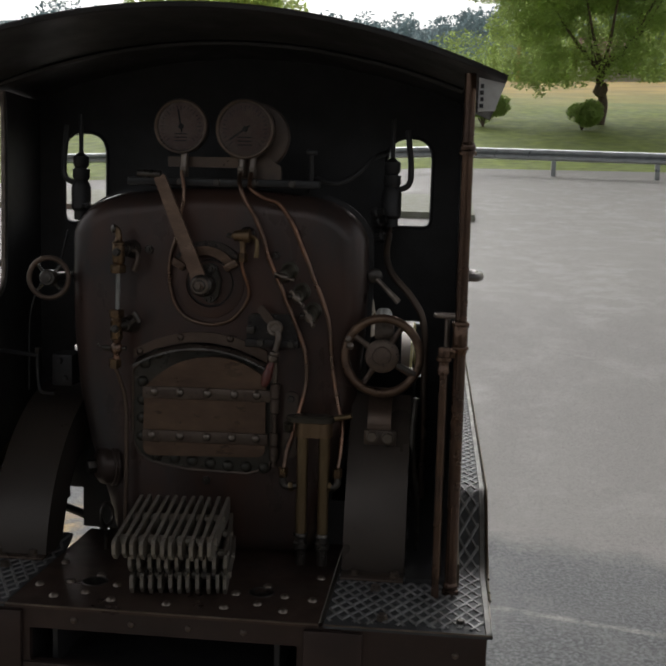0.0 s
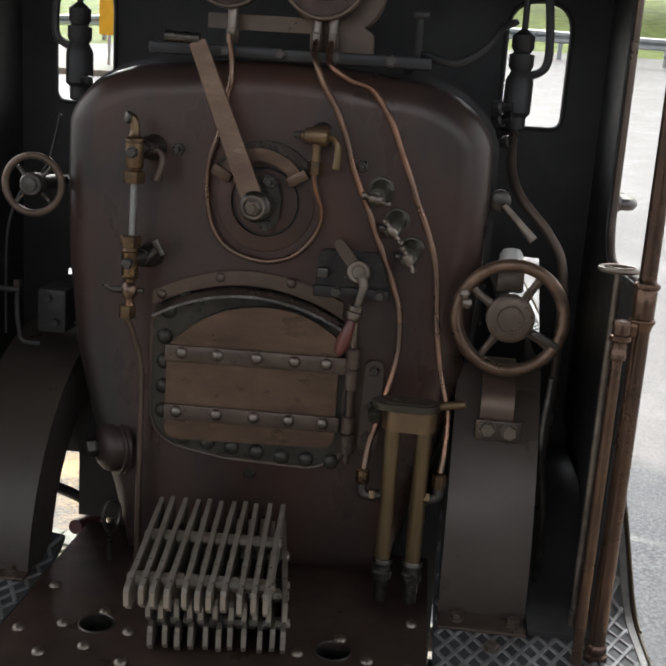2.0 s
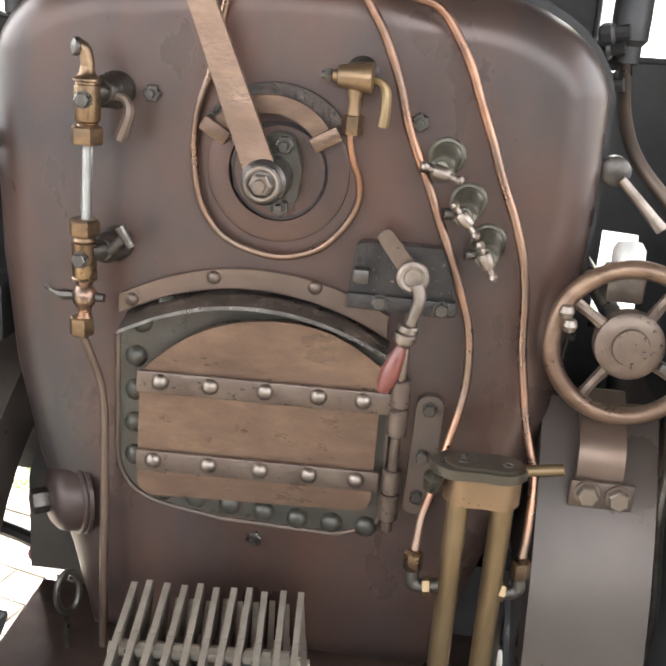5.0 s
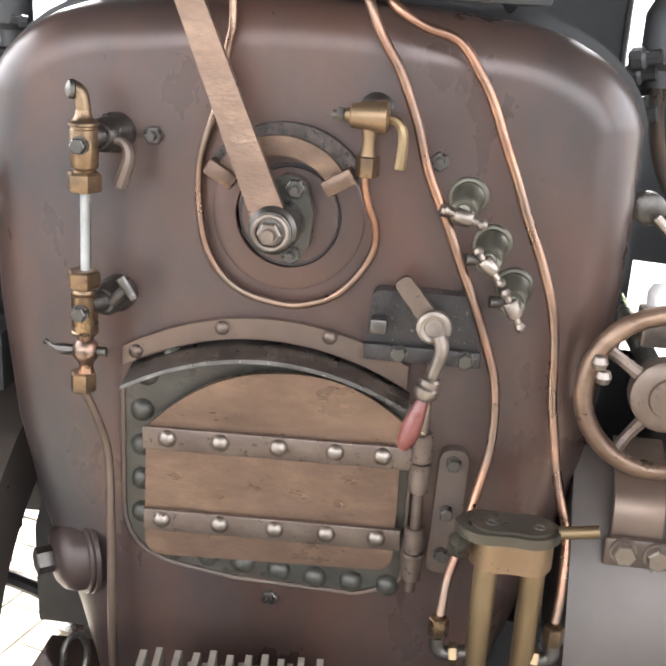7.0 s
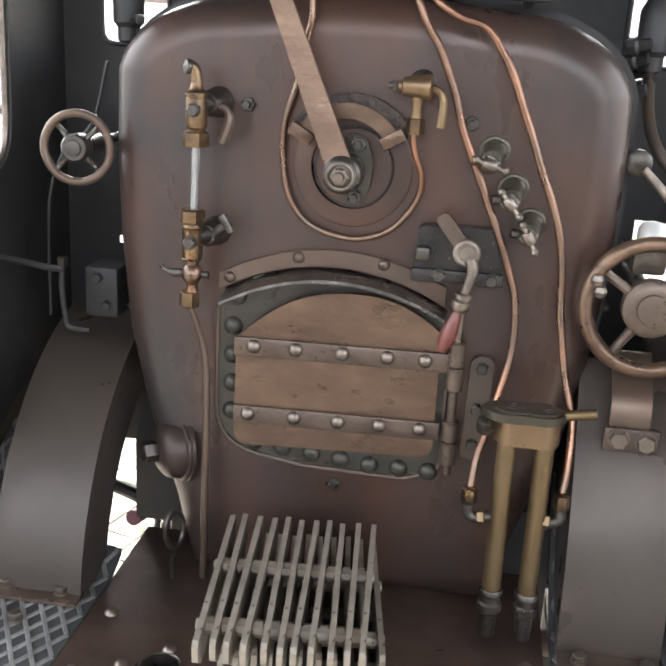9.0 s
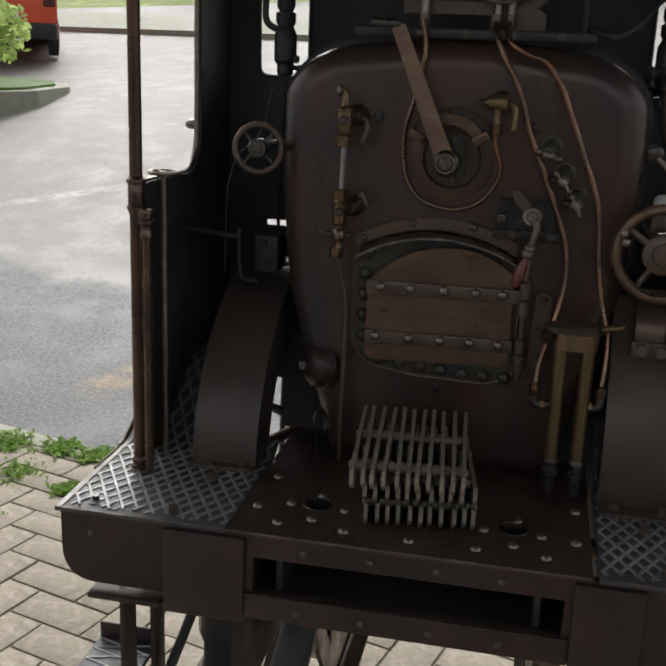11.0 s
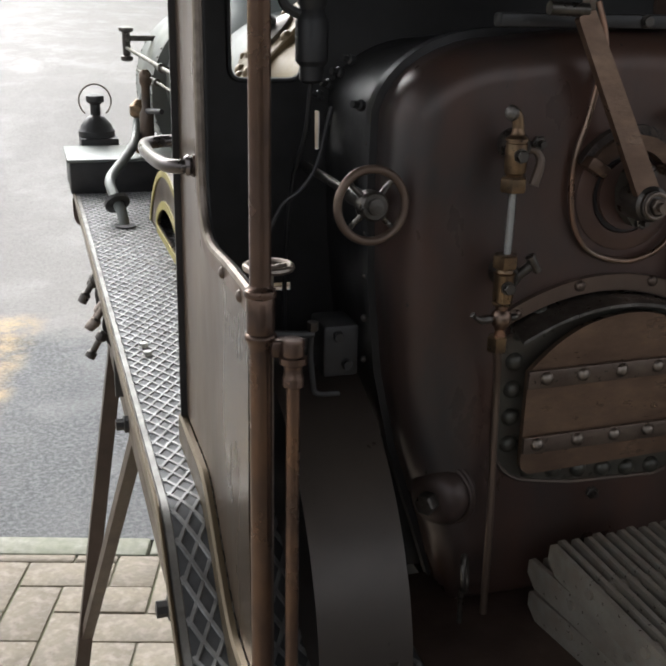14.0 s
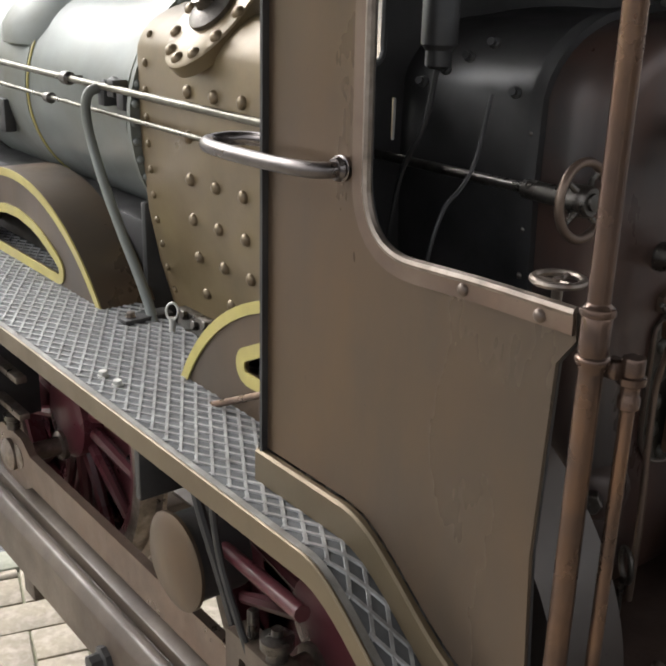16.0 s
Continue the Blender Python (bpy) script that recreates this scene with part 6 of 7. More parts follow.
for s in (-1, 1):
    along_boiler(s)
    part("name_block", box(bmesh.new(), (min(s * 0.068, s * 0.0765), 0.636, 1.238), (max(s * 0.068, s * 0.0765), 0.655, 1.262), 0.001), M_BLACK, barrel)
    part("name_plate", plate(bmesh.new(), rounded([(0.665, 1.24, 0.002), (0.735, 1.24, 0.002), (0.735, 1.27, 0.002), (0.665, 1.27, 0.002)], 3), YZ, s * 0.0715, s * 0.0752), M_EDGE, barrel, "bronze plate on the boiler side")


def fattened(poly, r, n=44):
    """A convex outline grown by r all round, with round corners."""
    out = []
    for k in range(n):
        a = 2 * math.pi * (k + 0.37) / n
        u, v = max(poly, key=lambda p: p[0] * math.cos(a) + p[1] * math.sin(a))
        out.append((u + r * math.cos(a), v + r * math.sin(a)))
    return out


def splasher(s, cy, cz, R, hole_r, hole_z, xo=0.118, xi=0.082, ymin=-1.0):
    def cut(bm):
        """Cuts off what would reach into the cab."""
        bmesh.ops.bisect_plane(bm, geom=bm.verts[:] + bm.edges[:] + bm.faces[:], plane_co=(0, ymin, 0), plane_no=(0, -1, 0), clear_outer=True)
        return bm

    z0 = board_z(cy + 0.2) + 0.0003 if cy < 0.3 else board_z(cy) + 0.0003
    a0 = math.degrees(math.asin((z0 - cz) / R))
    outer = arc(cy, cz, R, a0, 180 - a0, 36)
    core_r, core_z = hole_r - 0.0028, hole_z + 0.0028
    h0 = math.degrees(math.asin((core_z - cz) / core_r))
    core = arc(cy, cz, core_r, h0, 180 - h0, 20)
    hole, rim = fattened(core, 0.0028), fattened(core, 0.009)
    sp = part("splasher", cut(plate(bmesh.new(), outer, YZ, s * (xo - 0.0015), s * xo, [hole])), M_CAB_SIDE, loco, "brown wheel splasher with a yellow-lined opening")
    bm = bmesh.new()
    prev = None
    for u, v in outer:
        k = (R - 0.0015) / R
        cur = [bm.verts.new((s * x, y, z)) for x, y, z in ((xo - 0.0015, u, v), (xi, u, v), (xi, cy + (u - cy) * k, cz + (v - cz) * k), (xo - 0.0015, cy + (u - cy) * k, cz + (v - cz) * k))]
        if prev:
            for j in range(4):
                bm.faces.new((prev[j], prev[(j + 1) % 4], cur[(j + 1) % 4], cur[j]))
        prev = cur
    part("splasher_top", cut(bm), M_CAB_SIDE, sp)
    band = arc(cy, cz, R, a0, 180 - a0, 36) + arc(cy, cz, R - 0.0052, 180 - a0, a0, 36)
    part("lining", cut(plate(bmesh.new(), band, YZ, s * (xo + 0.0002), s * (xo + 0.0012))), M_YELLOW, sp, "pale yellow line")
    part("lining", cut(plate(bmesh.new(), rim, YZ, s * (xo + 0.0002), s * (xo + 0.0012), [hole])), M_YELLOW, sp, "pale yellow line")
    part("splasher_dark", cut(plate(bmesh.new(), [(u * 0.98 + cy * 0.02, v - 0.001) for u, v in outer], YZ, s * xi, s * (xi + 0.001))), M_BLACK, sp)


for s in (-1, 1):
    splasher(s, 0.55, 1.0692, 0.1585, 0.1285, 1.1735, 0.1065, 0.072)
    splasher(s, 0.209, 1.112, 0.117, 0.093, 1.1875, ymin=0.2028)
    bm = box(bmesh.new(), (min(s * 0.078, s * 0.108), 0.392, board_z(0.4)), (max(s * 0.078, s * 0.108), 0.404, board_z(0.4) + 0.003), 0.0006)
    foot = part("splasher_foot", bm, M_BLACK, loco)
    place("bolt", B_STEEL, foot, frame_to((s * 0.102, 0.398, board_z(0.4) + 0.003), (0, 0, 1)))
    bm = tube(bmesh.new(), ring_path((s * 0.0905, 0.3714, 1.1777), 0.0036, (s, -0.6, 0.2), 20, 1.3), 0.0007, 8, closed=True)
    rod(bm, (s * 0.0905, 0.3714, board_z(0.37)), (s * 0.0905, 0.3714, 1.1742), 0.0018)
    part("lifting_eye", bm, M_WHITE, loco)
    part("drain_rod", rod(bmesh.new(), (s * 0.124, 0.2035, 1.2005), (s * 0.124, 0.283, 1.1622), 0.0016, 0.0017, 10), M_DOOR, loco, "thin tan pipe beside the splasher")
    bm = bmesh.new()
    for k in range(4):
        hexnut(bm, (s * 0.083, 0.335 + 0.011 * k, 1.172 + 0.003 * (k % 2)), (s, 0, 0.3), 0.0026, 0.004)
    box(bm, (min(s * 0.078, s * 0.084), 0.325, 1.1635), (max(s * 0.078, s * 0.084), 0.378, 1.1775), 0.001)
    part("mudhole_strip", bm, M_GUN, loco)

# front end: tool box with a lamp, front beam, cylinders
for s in (-1, 1):
    t = part("sand_box", box(bmesh.new(), (min(s * 0.169, s * 0.06), 0.805, board_z(0.8)), (max(s * 0.169, s * 0.06), 0.9, board_z(0.8) + 0.031), 0.002), M_BLACK, loco, "black box with a grey lid on the running board")
    part("lid", box(bmesh.new(), (min(s * 0.171, s * 0.058), 0.802, board_z(0.8) + 0.0313), (max(s * 0.171, s * 0.058), 0.902, board_z(0.8) + 0.0345), 0.0008), M_BOILER, t)
    part("lamp_bracket", box(bmesh.new(), (min(s * 0.152, s * 0.112), 0.905, board_z(0.8)), (max(s * 0.152, s * 0.112), 0.95, board_z(0.8) + 0.041), 0.002), M_BLACK, loco)
    lamp = part("lamp", lathe(bmesh.new(), (s * 0.134, 0.925, board_z(0.8) + 0.0413), (0, 0, 1), [(0.0195, 0), (0.0195, 0.006), (0.0175, 0.008), (0.0165, 0.012), (0.01, 0.02), (0.0055, 0.0225), (0.0055, 0.034), (0.0095, 0.037), (0.0095, 0.043), (0.004, 0.045)], 24), M_BLACK, loco, "small black lamp with a wire bail")
    part("bail", tube(bmesh.new(), [(s * 0.134 + 0.017 * math.cos(a), 0.925, board_z(0.8) + 0.079 + 0.0175 * math.sin(a)) for a in [radians(-50 + 14 * k) for k in range(21)]], 0.0009, 6, 1), M_STEEL, lamp)
    cyl = part("cylinder", lathe(bmesh.new(), (s * 0.118, 0.705, 1.06), (0, 1, 0), [(0.012, -0.02), (0.014, -0.004), (0.034, -0.002), (0.034, 0.006), (0.03, 0.008), (0.03, 0.1), (0.034, 0.102), (0.034, 0.11), (0.014, 0.112)], 28), M_BLACK, loco, "black steam cylinder with drain cocks")
    part("steam_chest", box(bmesh.new(), (min(s * 0.09, s * 0.146), 0.71, 1.088), (max(s * 0.09, s * 0.146), 0.81, 1.15), 0.002), M_BLACK, cyl)
    for k in range(6):
        part("drain_cock", lathe(bmesh.new(), (s * (0.148 + 0.004 * (k % 2)), 0.66 + 0.028 * k, 1.1 - 0.02 * ((k * 2) % 3)), (s * 0.6, 0, -1), [(0.004, 0), (0.0055, 0.002), (0.0055, 0.007), (0.003, 0.009), (0.003, 0.02), (0.005, 0.022), (0.005, 0.027)], 10), M_GUN if k % 2 else M_STEEL, cyl)
    part("guide_plate", box(bmesh.new(), (min(s * 0.08, s * 0.15), 0.6, 1.03), (max(s * 0.08, s * 0.15), 0.606, 1.145), 0.001), M_BLACK, loco)
    bm = bmesh.new()
    for z in (1.078, 1.05):
        box(bm, (s * 0.112 - 0.004, 0.55, z), (s * 0.112 + 0.004, 0.7, z + 0.005), 0.0008)
    part("slide_bar", bm, M_STEEL, loco)
front_beam = part("front_beam", plate(bmesh.new(), outline, XZ, 0.986, 0.991), M_BROWN, loco, "dark front beam")


def wheel(s, y, z, r, spokes, boss):
    x0, x1 = 0.0635, 0.08
    w = part("wheel", lathe(bmesh.new(), (s * x0, y, z), (s, 0, 0), [(r + 0.006, 0), (r + 0.006, 0.003), (r, 0.0045), (r - 0.001, x1 - x0), (r - 0.011, x1 - x0), (r - 0.012, 0.002), (r - 0.012, 0)], 48), M_STEEL, loco, "dark red spoked driving wheel with a steel tyre")
    rim = lathe(bmesh.new(), (s * (x0 + 0.002), y, z), (s, 0, 0), [(r - 0.0118, 0), (r - 0.0118, 0.012), (r - 0.019, 0.012), (r - 0.019, 0)], 48)
    part("rim", rim, M_RED, w)
    part("hub", lathe(bmesh.new(), (s * (x0 + 0.001), y, z), (s, 0, 0), [(boss, 0), (boss, 0.016), (boss * 0.85, 0.018), (0, 0.018)], 24), M_RED, w)
    for k in range(spokes):
        a = 2 * math.pi * (k + 0.3) / spokes
        d = Vector((0, math.cos(a), math.sin(a)))
        p = Vector((s * (x0 + 0.008), y, z))
        part("spoke", rod(bmesh.new(), p + d * boss * 0.9, p + d * (r - 0.0165), 0.0052, 0.0038, 8), M_RED, w)
    part("crank_pin", lathe(bmesh.new(), (s * 0.081, y + boss * 0.2, z - boss * 0.8), (s, 0, 0), [(0.011, 0), (0.011, 0.004), (0.007, 0.005), (0.007, 0.03), (0.0095, 0.031), (0.0095, 0.036), (0.004, 0.037)], 18), M_STEEL, w)


RAIL = 0.93
for s in (-1, 1):
    wheel(s, 0.552, RAIL + 0.1135, 0.1135, 14, 0.03)
    wheel(s, 0.243, RAIL + 0.1135, 0.1135, 12, 0.028)
    wheel(s, 0.84, RAIL + 0.05, 0.05, 9, 0.014)
    bm = plate(bmesh.new(), rounded([(0.262, 1.0045, 0.002), (0.535, 1.0045, 0.004), (0.548, 0.997, 0.014), (0.595, 0.997, 0.014), (0.595, 1.037, 0.014), (0.548, 1.037, 0.014), (0.535, 1.0285, 0.004), (0.262, 1.0285, 0.002)], 5), YZ, s * 0.1105, s * 0.1165)
    rods = part("coupling_rod", bm, M_BROWN_LIGHT, loco, "brown steel coupling rod with a strapped end")
    end = part("strap_end", plate(bmesh.new(), rounded([(0.222, 0.986, 0.006), (0.2715, 0.986, 0.003), (0.2715, 1.046, 0.003), (0.222, 1.046, 0.006)], 4), YZ, s * 0.108, s * 0.121, [rounded([(0.2535, 1.012, 0.002), (0.2595, 1.012, 0.002), (0.2595, 1.035, 0.002), (0.2535, 1.035, 0.002)], 3)]), M_STAND, rods, "brown strap with a keyed slot")
    part("rod_boss", lathe(bmesh.new(), (s * 0.1212, 0.24, 1.008), (s, 0, 0), [(0.0165, 0), (0.0165, 0.003), (0.015, 0.0042), (0, 0.0045)], 28), M_EDGE, end)
    part("gib_key", box(bmesh.new(), (min(s * 0.112, s * 0.117), 0.254, 1.03), (max(s * 0.112, s * 0.117), 0.259, 1.062), 0.0012), M_GUN, end)
    part("oil_cup", lathe(bmesh.new(), (s * 0.1145, 0.236, 1.046), (0, 0, 1), [(0.0055, 0), (0.0055, 0.006), (0.0085, 0.007), (0.0085, 0.012), (0.003, 0.0135), (0.003, 0.017)], 14), M_GUN, end)
    for y in (0.57,):
        part("oil_cup", lathe(bmesh.new(), (s * 0.1135, y, 1.037), (0, 0, 1), [(0.005, 0), (0.005, 0.006), (0.0065, 0.007), (0.0065, 0.011), (0.002, 0.013)], 12), M_GUN, rods)
        part("rod_bush", lathe(bmesh.new(), (s * 0.1165, y, 1.017), (s, 0, 0), [(0.012, 0), (0.012, 0.003), (0.0085, 0.005), (0, 0.0055)], 20), M_STEEL, rods)
    bm = lathe(bmesh.new(), (s * 0.128, 0.316, 1.061), (-s, 0, 0), [(0, 0), (0.022, 0.0012), (0.0275, 0.004), (0.0275, 0.006)], 36)
    drum = part("air_reservoir", bm, M_CAB_SIDE, loco, "small bronze-ended drum under the running board")
    part("drum_body", lathe(bmesh.new(), (s * 0.1215, 0.316, 1.061), (-s, 0, 0), [(0.0245, 0), (0.0245, 0.03), (0.02, 0.033)], 32), M_BLACK, drum)
    bm = box(bmesh.new(), (min(s * 0.09, s * 0.12), 0.36, 1.075), (max(s * 0.09, s * 0.12), 0.366, 1.155), 0.001)
    part("drum_hanger", bm, M_BLACK, drum)
    bm = bmesh.new()
    tube(bm, [(s * 0.118, 0.31, 1.15), (s * 0.12, 0.3, 1.11), (s * 0.116, 0.28, 1.06), (s * 0.11, 0.262, 1.0)], 0.0028, 8)
    tube(bm, [(s * 0.124, 0.28, 1.15), (s * 0.124, 0.272, 1.09), (s * 0.118, 0.25, 1.03)], 0.002, 8)
    part("brake_pipe", bm, M_BLACK, loco)
    part("brake_rod", rod(bmesh.new(), (s * 0.118, 0.212, 1.0865), (s * 0.105, 0.3, 1.072), 0.0042, 0.0038, 10), M_RED, loco, "red brake pull rod")
    ab = part("axle_box", box(bmesh.new(), (min(s * 0.104, s * 0.122), 0.09, 0.985), (max(s * 0.104, s * 0.122), 0.135, 1.045), 0.003), M_BLACK, loco, "black axle box with a bolted cover")
    part("cover", lathe(bmesh.new(), (s * 0.122, 0.113, 1.015), (s, 0, 0), [(0.016, 0), (0.016, 0.003), (0.012, 0.006), (0, 0.0065)], 20), M_GUN, ab)
    studs("bolt", B_GUN, [(s * 0.122, 0.098 + 0.03 * k, 1.037 - 0.045 * j) for k in (0, 1) for j in (0, 1)], (s, 0, 0), ab)
bm = bmesh.new()
tube(bm, [(-0.05, 0.05, 1.09), (-0.055, 0.02, 1.05), (-0.07, 0.02, 1.0)], 0.009, 10)
part("drain_hose", bm, M_BLACK, loco)


# cab footsteps under the rear beam
def footstep(s):
    st = part("footstep", box(bmesh.new(), (min(s * 0.134, s * 0.137), 0.012, 0.975), (max(s * 0.134, s * 0.137), 0.026, 1.092), 0.0006), M_BEAM, loco, "dark hanging cab footstep with a tread plate")
    part("hanger_plate", box(bmesh.new(), (min(s * 0.134, s * 0.137), 0.05, 0.975), (max(s * 0.134, s * 0.137), 0.064, 1.128), 0.0006), M_BEAM, st)
    part("diagonal_stay", tube(bmesh.new(), [(s * 0.132, 0.04, 1.0), (s * 0.118, 0.09, 1.06), (s * 0.108, 0.12, 1.125)], 0.0028, 8), M_BLACK, st)
    for z in (1.02, 0.978):
        tread = part("tread", box(bmesh.new(), (min(s * 0.1393, s * 0.172), 0.012, z), (max(s * 0.1393, s * 0.172), 0.064, z + 0.003), 0.0006), M_TREAD, st)
        bm = bmesh.new()
        for k in range(5):
            rod(bm, (s * 0.139, 0.014 + 0.0098 * k, z + 0.003), (s * 0.1705, 0.0235 + 0.0098 * k, z + 0.003), 0.0007, None, 6)
            rod(bm, (s * 0.1705, 0.014 + 0.0098 * k, z + 0.003), (s * 0.139, 0.0235 + 0.0098 * k, z + 0.003), 0.0007, None, 6)
        part("tread_ribs", bm, M_RIB, tread)
        part("back_lip", box(bmesh.new(), (min(s * 0.1393, s * 0.172), 0.0642, z), (max(s * 0.1393, s * 0.172), 0.066, z + 0.012), 0.0005), M_BEAM, tread)


for s in (-1, 1):
    footstep(s)


# ---- loose fire grates stacked on the footplate ----
def fire_grate(z, half, cx, cy, spin, tilt, rods):
    """One grate of eleven bars; it leans on its near end, the far end `tilt` degrees higher."""
    g = thing("fire_grate", (cx, cy, z), "rusty-grey cast iron fire grate of eleven bars", "fire grate", "grates stacked on the footplate")
    turn = Matrix.Translation((cx, cy, z)) @ Matrix.Rotation(radians(spin), 4, "Z") @ Matrix.Translation((0, -half, 0)) @ Matrix.Rotation(radians(tilt), 4, "X") @ Matrix.Translation((0, half, 0))
    bar = finish(plate(bmesh.new(), [(-half, 0.0045), (-half, 0.0098), (-half + 0.0015, 0.0112), (half - 0.0015, 0.0112), (half, 0.0098), (half, 0.0045), (half - 0.005, 0), (-half + 0.005, 0)], YZ, -0.0009, 0.0009), M_GRATE, False)
    for k in range(11):
        x = -0.0245 + 0.0049 * k
        place("bar", bar, g, turn @ Matrix.Translation((x + 0.0003 * math.sin(5 * k + z * 900), 0.0008 * math.sin(k * 2.3 + z * 800), 0)) @ Matrix.Rotation(radians(0.8 * math.sin(k * 1.7 + z * 300)), 4, "Z"))
    for y in rods:
        bm = rod(bmesh.new(), (-0.0265, y, 0.0072), (0.0265, y, 0.0072), 0.0018, None, 8)
        for k in range(10):
            rod(bm, (-0.0245 + 0.0049 * k + 0.0012, y, 0.0072), (-0.0245 + 0.0049 * (k + 1) - 0.0012, y, 0.0072), 0.0027, None, 8)
        bmesh.ops.transform(bm, matrix=turn, verts=bm.verts)
        part("cross_rod", bm, M_GRATE, g)
    return g


fire_grate(DECK + 0.0002, 0.035, -0.002, 0.0612, 8.5, 0, (-0.021, 0.009))
fire_grate(DECK + 0.0114, 0.035, -0.003, 0.061, 8.5, 2.3, (-0.021, 0.009))
fire_grate(DECK + 0.0226, 0.035, -0.0052, 0.0473, 4.8, 4.7, (-0.0218, 0.0085))


# ---- display stand with two rails ----
stand = thing("display_stand", (0, 0.45, 0), "brown painted steel stand on splayed legs under the locomotive", "stand")
for s in (-1, 1):
    rail = [(-0.012, 0), (0.012, 0), (0.012, 0.003), (0.003, 0.007), (0.003, 0.026), (0.007, 0.03), (0.007, 0.037), (-0.007, 0.037), (-0.007, 0.03), (-0.003, 0.026), (-0.003, 0.007), (-0.012, 0.003)]
    part("rail", plate(bmesh.new(), [(s * 0.069 + u, RAIL - 0.037 + v) for u, v in rail], XZ, -0.01, 1.02), M_STAND, stand, "brown steel rail")
    chan = rounded([(0.1065, 0.95, 0.001), (0.127, 0.942, 0.002), (0.1325, 0.946, 0.003), (0.1325, 0.98, 0.005), (0.128, 0.9875, 0.004), (0.1228, 0.989, 0.001), (0.1216, 0.9835, 0.0008), (0.119, 0.9835, 0.0008), (0.1178, 0.991, 0.001), (0.1075, 0.9945, 0.002), (0.1065, 0.985, 0.001)], 3)
    part("side_beam", plate(bmesh.new(), [(s * u, v) for u, v in chan], XZ, -0.01, 1.02), M_STAND, stand, "brown steel channel along the track")
    for y in (0.05, 0.3, 0.55, 0.8, 0.97):
        part("hanger", box(bmesh.new(), (min(s * 0.076, s * 0.1163), y, 0.9), (max(s * 0.076, s * 0.1062), y + 0.02, 0.966), 0.001), M_STAND, stand)
    for y, yb in ((0.1, 0.39), (0.95, 0.71)):
        d = -1 if y < 0.4 else 1
        leg = part("leg", tube(bmesh.new(), [(s * 0.123, y, 0.962), (s * 0.262, y + d * 0.03, 0.008)], 0.0125, 4), M_DARKSTAND, stand, "dark brown splayed leg")
        part("brace", tube(bmesh.new(), [(s * 0.123, yb, 0.945), (s * 0.1815, y + d * 0.012, 0.55)], 0.0095, 4), M_STAND, stand)
        part("foot", lathe(bmesh.new(), (s * 0.262, y + d * 0.03, 0.006), (0, 0, 1), [(0.03, 0), (0.03, 0.006), (0.015, 0.012)], 20), M_RUBBER, leg)
        part("bolt", lathe(bmesh.new(), (s * 0.1322, yb, 0.957), (s, 0, 0), [(0.009, 0), (0.009, 0.004), (0.006, 0.005), (0.006, 0.012), (0, 0.013)], 8), M_BLACK, stand)
part("low_bar", box(bmesh.new(), (-0.0905, 0.288, 0.822), (0.0905, 0.312, 0.848), 0.002), M_DARKSTAND, stand)
for s in (-1, 1):
    part("low_bar_strap", box(bmesh.new(), (s * 0.084 - 0.006, 0.29, 0.8482), (s * 0.084 + 0.006, 0.31, 0.8998), 0.001), M_DARKSTAND, stand)
for y in (0.02, 0.64, 0.95):
    part("cross_bar", box(bmesh.new(), (-0.0905, y - 0.012, 0.866), (0.0905, y + 0.012, 0.8925), 0.002), M_STAND, stand)
for s in (-1, 1):
    part("wheel_chock", box(bmesh.new(), (s * 0.069 - 0.016, 0.31, RAIL), (s * 0.069 + 0.016, 0.335, RAIL + 0.02), 0.003), M_BLACK, stand)


# ---- ground, road and surroundings ----
KANG = radians(-15.8)
KDIR = Vector((math.cos(KANG), math.sin(KANG), 0))
KNOR = Vector((-math.sin(KANG), math.cos(KANG), 0))
KERB0 = Vector((0, 2.052, 0))      # a point on the inner edge of the kerb


def kerb_side(x, y):
    """How far a place lies beyond the inner edge of the kerb."""
    return (Vector((x, y, 0)) - KERB0).dot(KNOR)


def ground_z(x, y):
    t = min(max((y - 2.8) / 6.0, 0), 1)
    road = t * t * (3 - 2 * t) * (0.11 * (y - 2.8) + 0.055 * min(x, 0) * (1 if x > -14 else 14 / -x))
    if y < 2.8:
        road = 0.0
    if y > 14:
        road = 0.11 * (min(y, 23.5) - 2.8) + 0.035 * (min(y, 23.5) - 14) + 0.055 * min(max(x, -14), 0)
    if y > 23.5:
        d = y - 23.5
        road += 0.166 * min(d, 3.5) + 0.216 * max(min(d - 3.5, 13), 0) + 0.17 * max(min(d - 16.5, 38), 0) + 0.06 * max(min(d - 54.5, 150), 0) + 0.39 * max(min(d - 204.5, 130), 0)
        if d > 204.5:
            road += 10 * noise.noise(Vector((x * 0.006, y * 0.006, 3)))
    return max(road, -0.3)


bm = bmesh.new()
gx = sorted({*[-900, -600, -400, -250, -160, -100, -60, -40, -30, -24], *[-20 + k for k in range(13)], *[-7 + 0.5 * k for k in range(29)], *[8 + k for k in range(13)], 24, 30, 40, 60, 100, 160, 250, 400, 600, 900})
gy = sorted({*[-900, -400, -150, -60, -30, -15, -8], *[-5 + 0.5 * k for k in range(31)], *[11 + k for k in range(30)], *[45 + 6 * k for k in range(10)], 120, 160, 200, 240, 255, 270, 285, 300, 320, 340, 365, 420, 600, 1200})
gv = [[bm.verts.new((x, y, ground_z(x, y) - (0.03 if kerb_side(x, y) < 0.5 and y < 2.5 else 0.0))) for x in gx] for y in gy]
for j in range(len(gy) - 1):
    for i in range(len(gx) - 1):
        f = bm.faces.new((gv[j][i], gv[j][i + 1], gv[j + 1][i + 1], gv[j + 1][i]))
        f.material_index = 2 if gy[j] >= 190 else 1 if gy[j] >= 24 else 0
part("ground", bm, [M_ASPHALT, M_MEADOW, M_HAZED_WOODS])
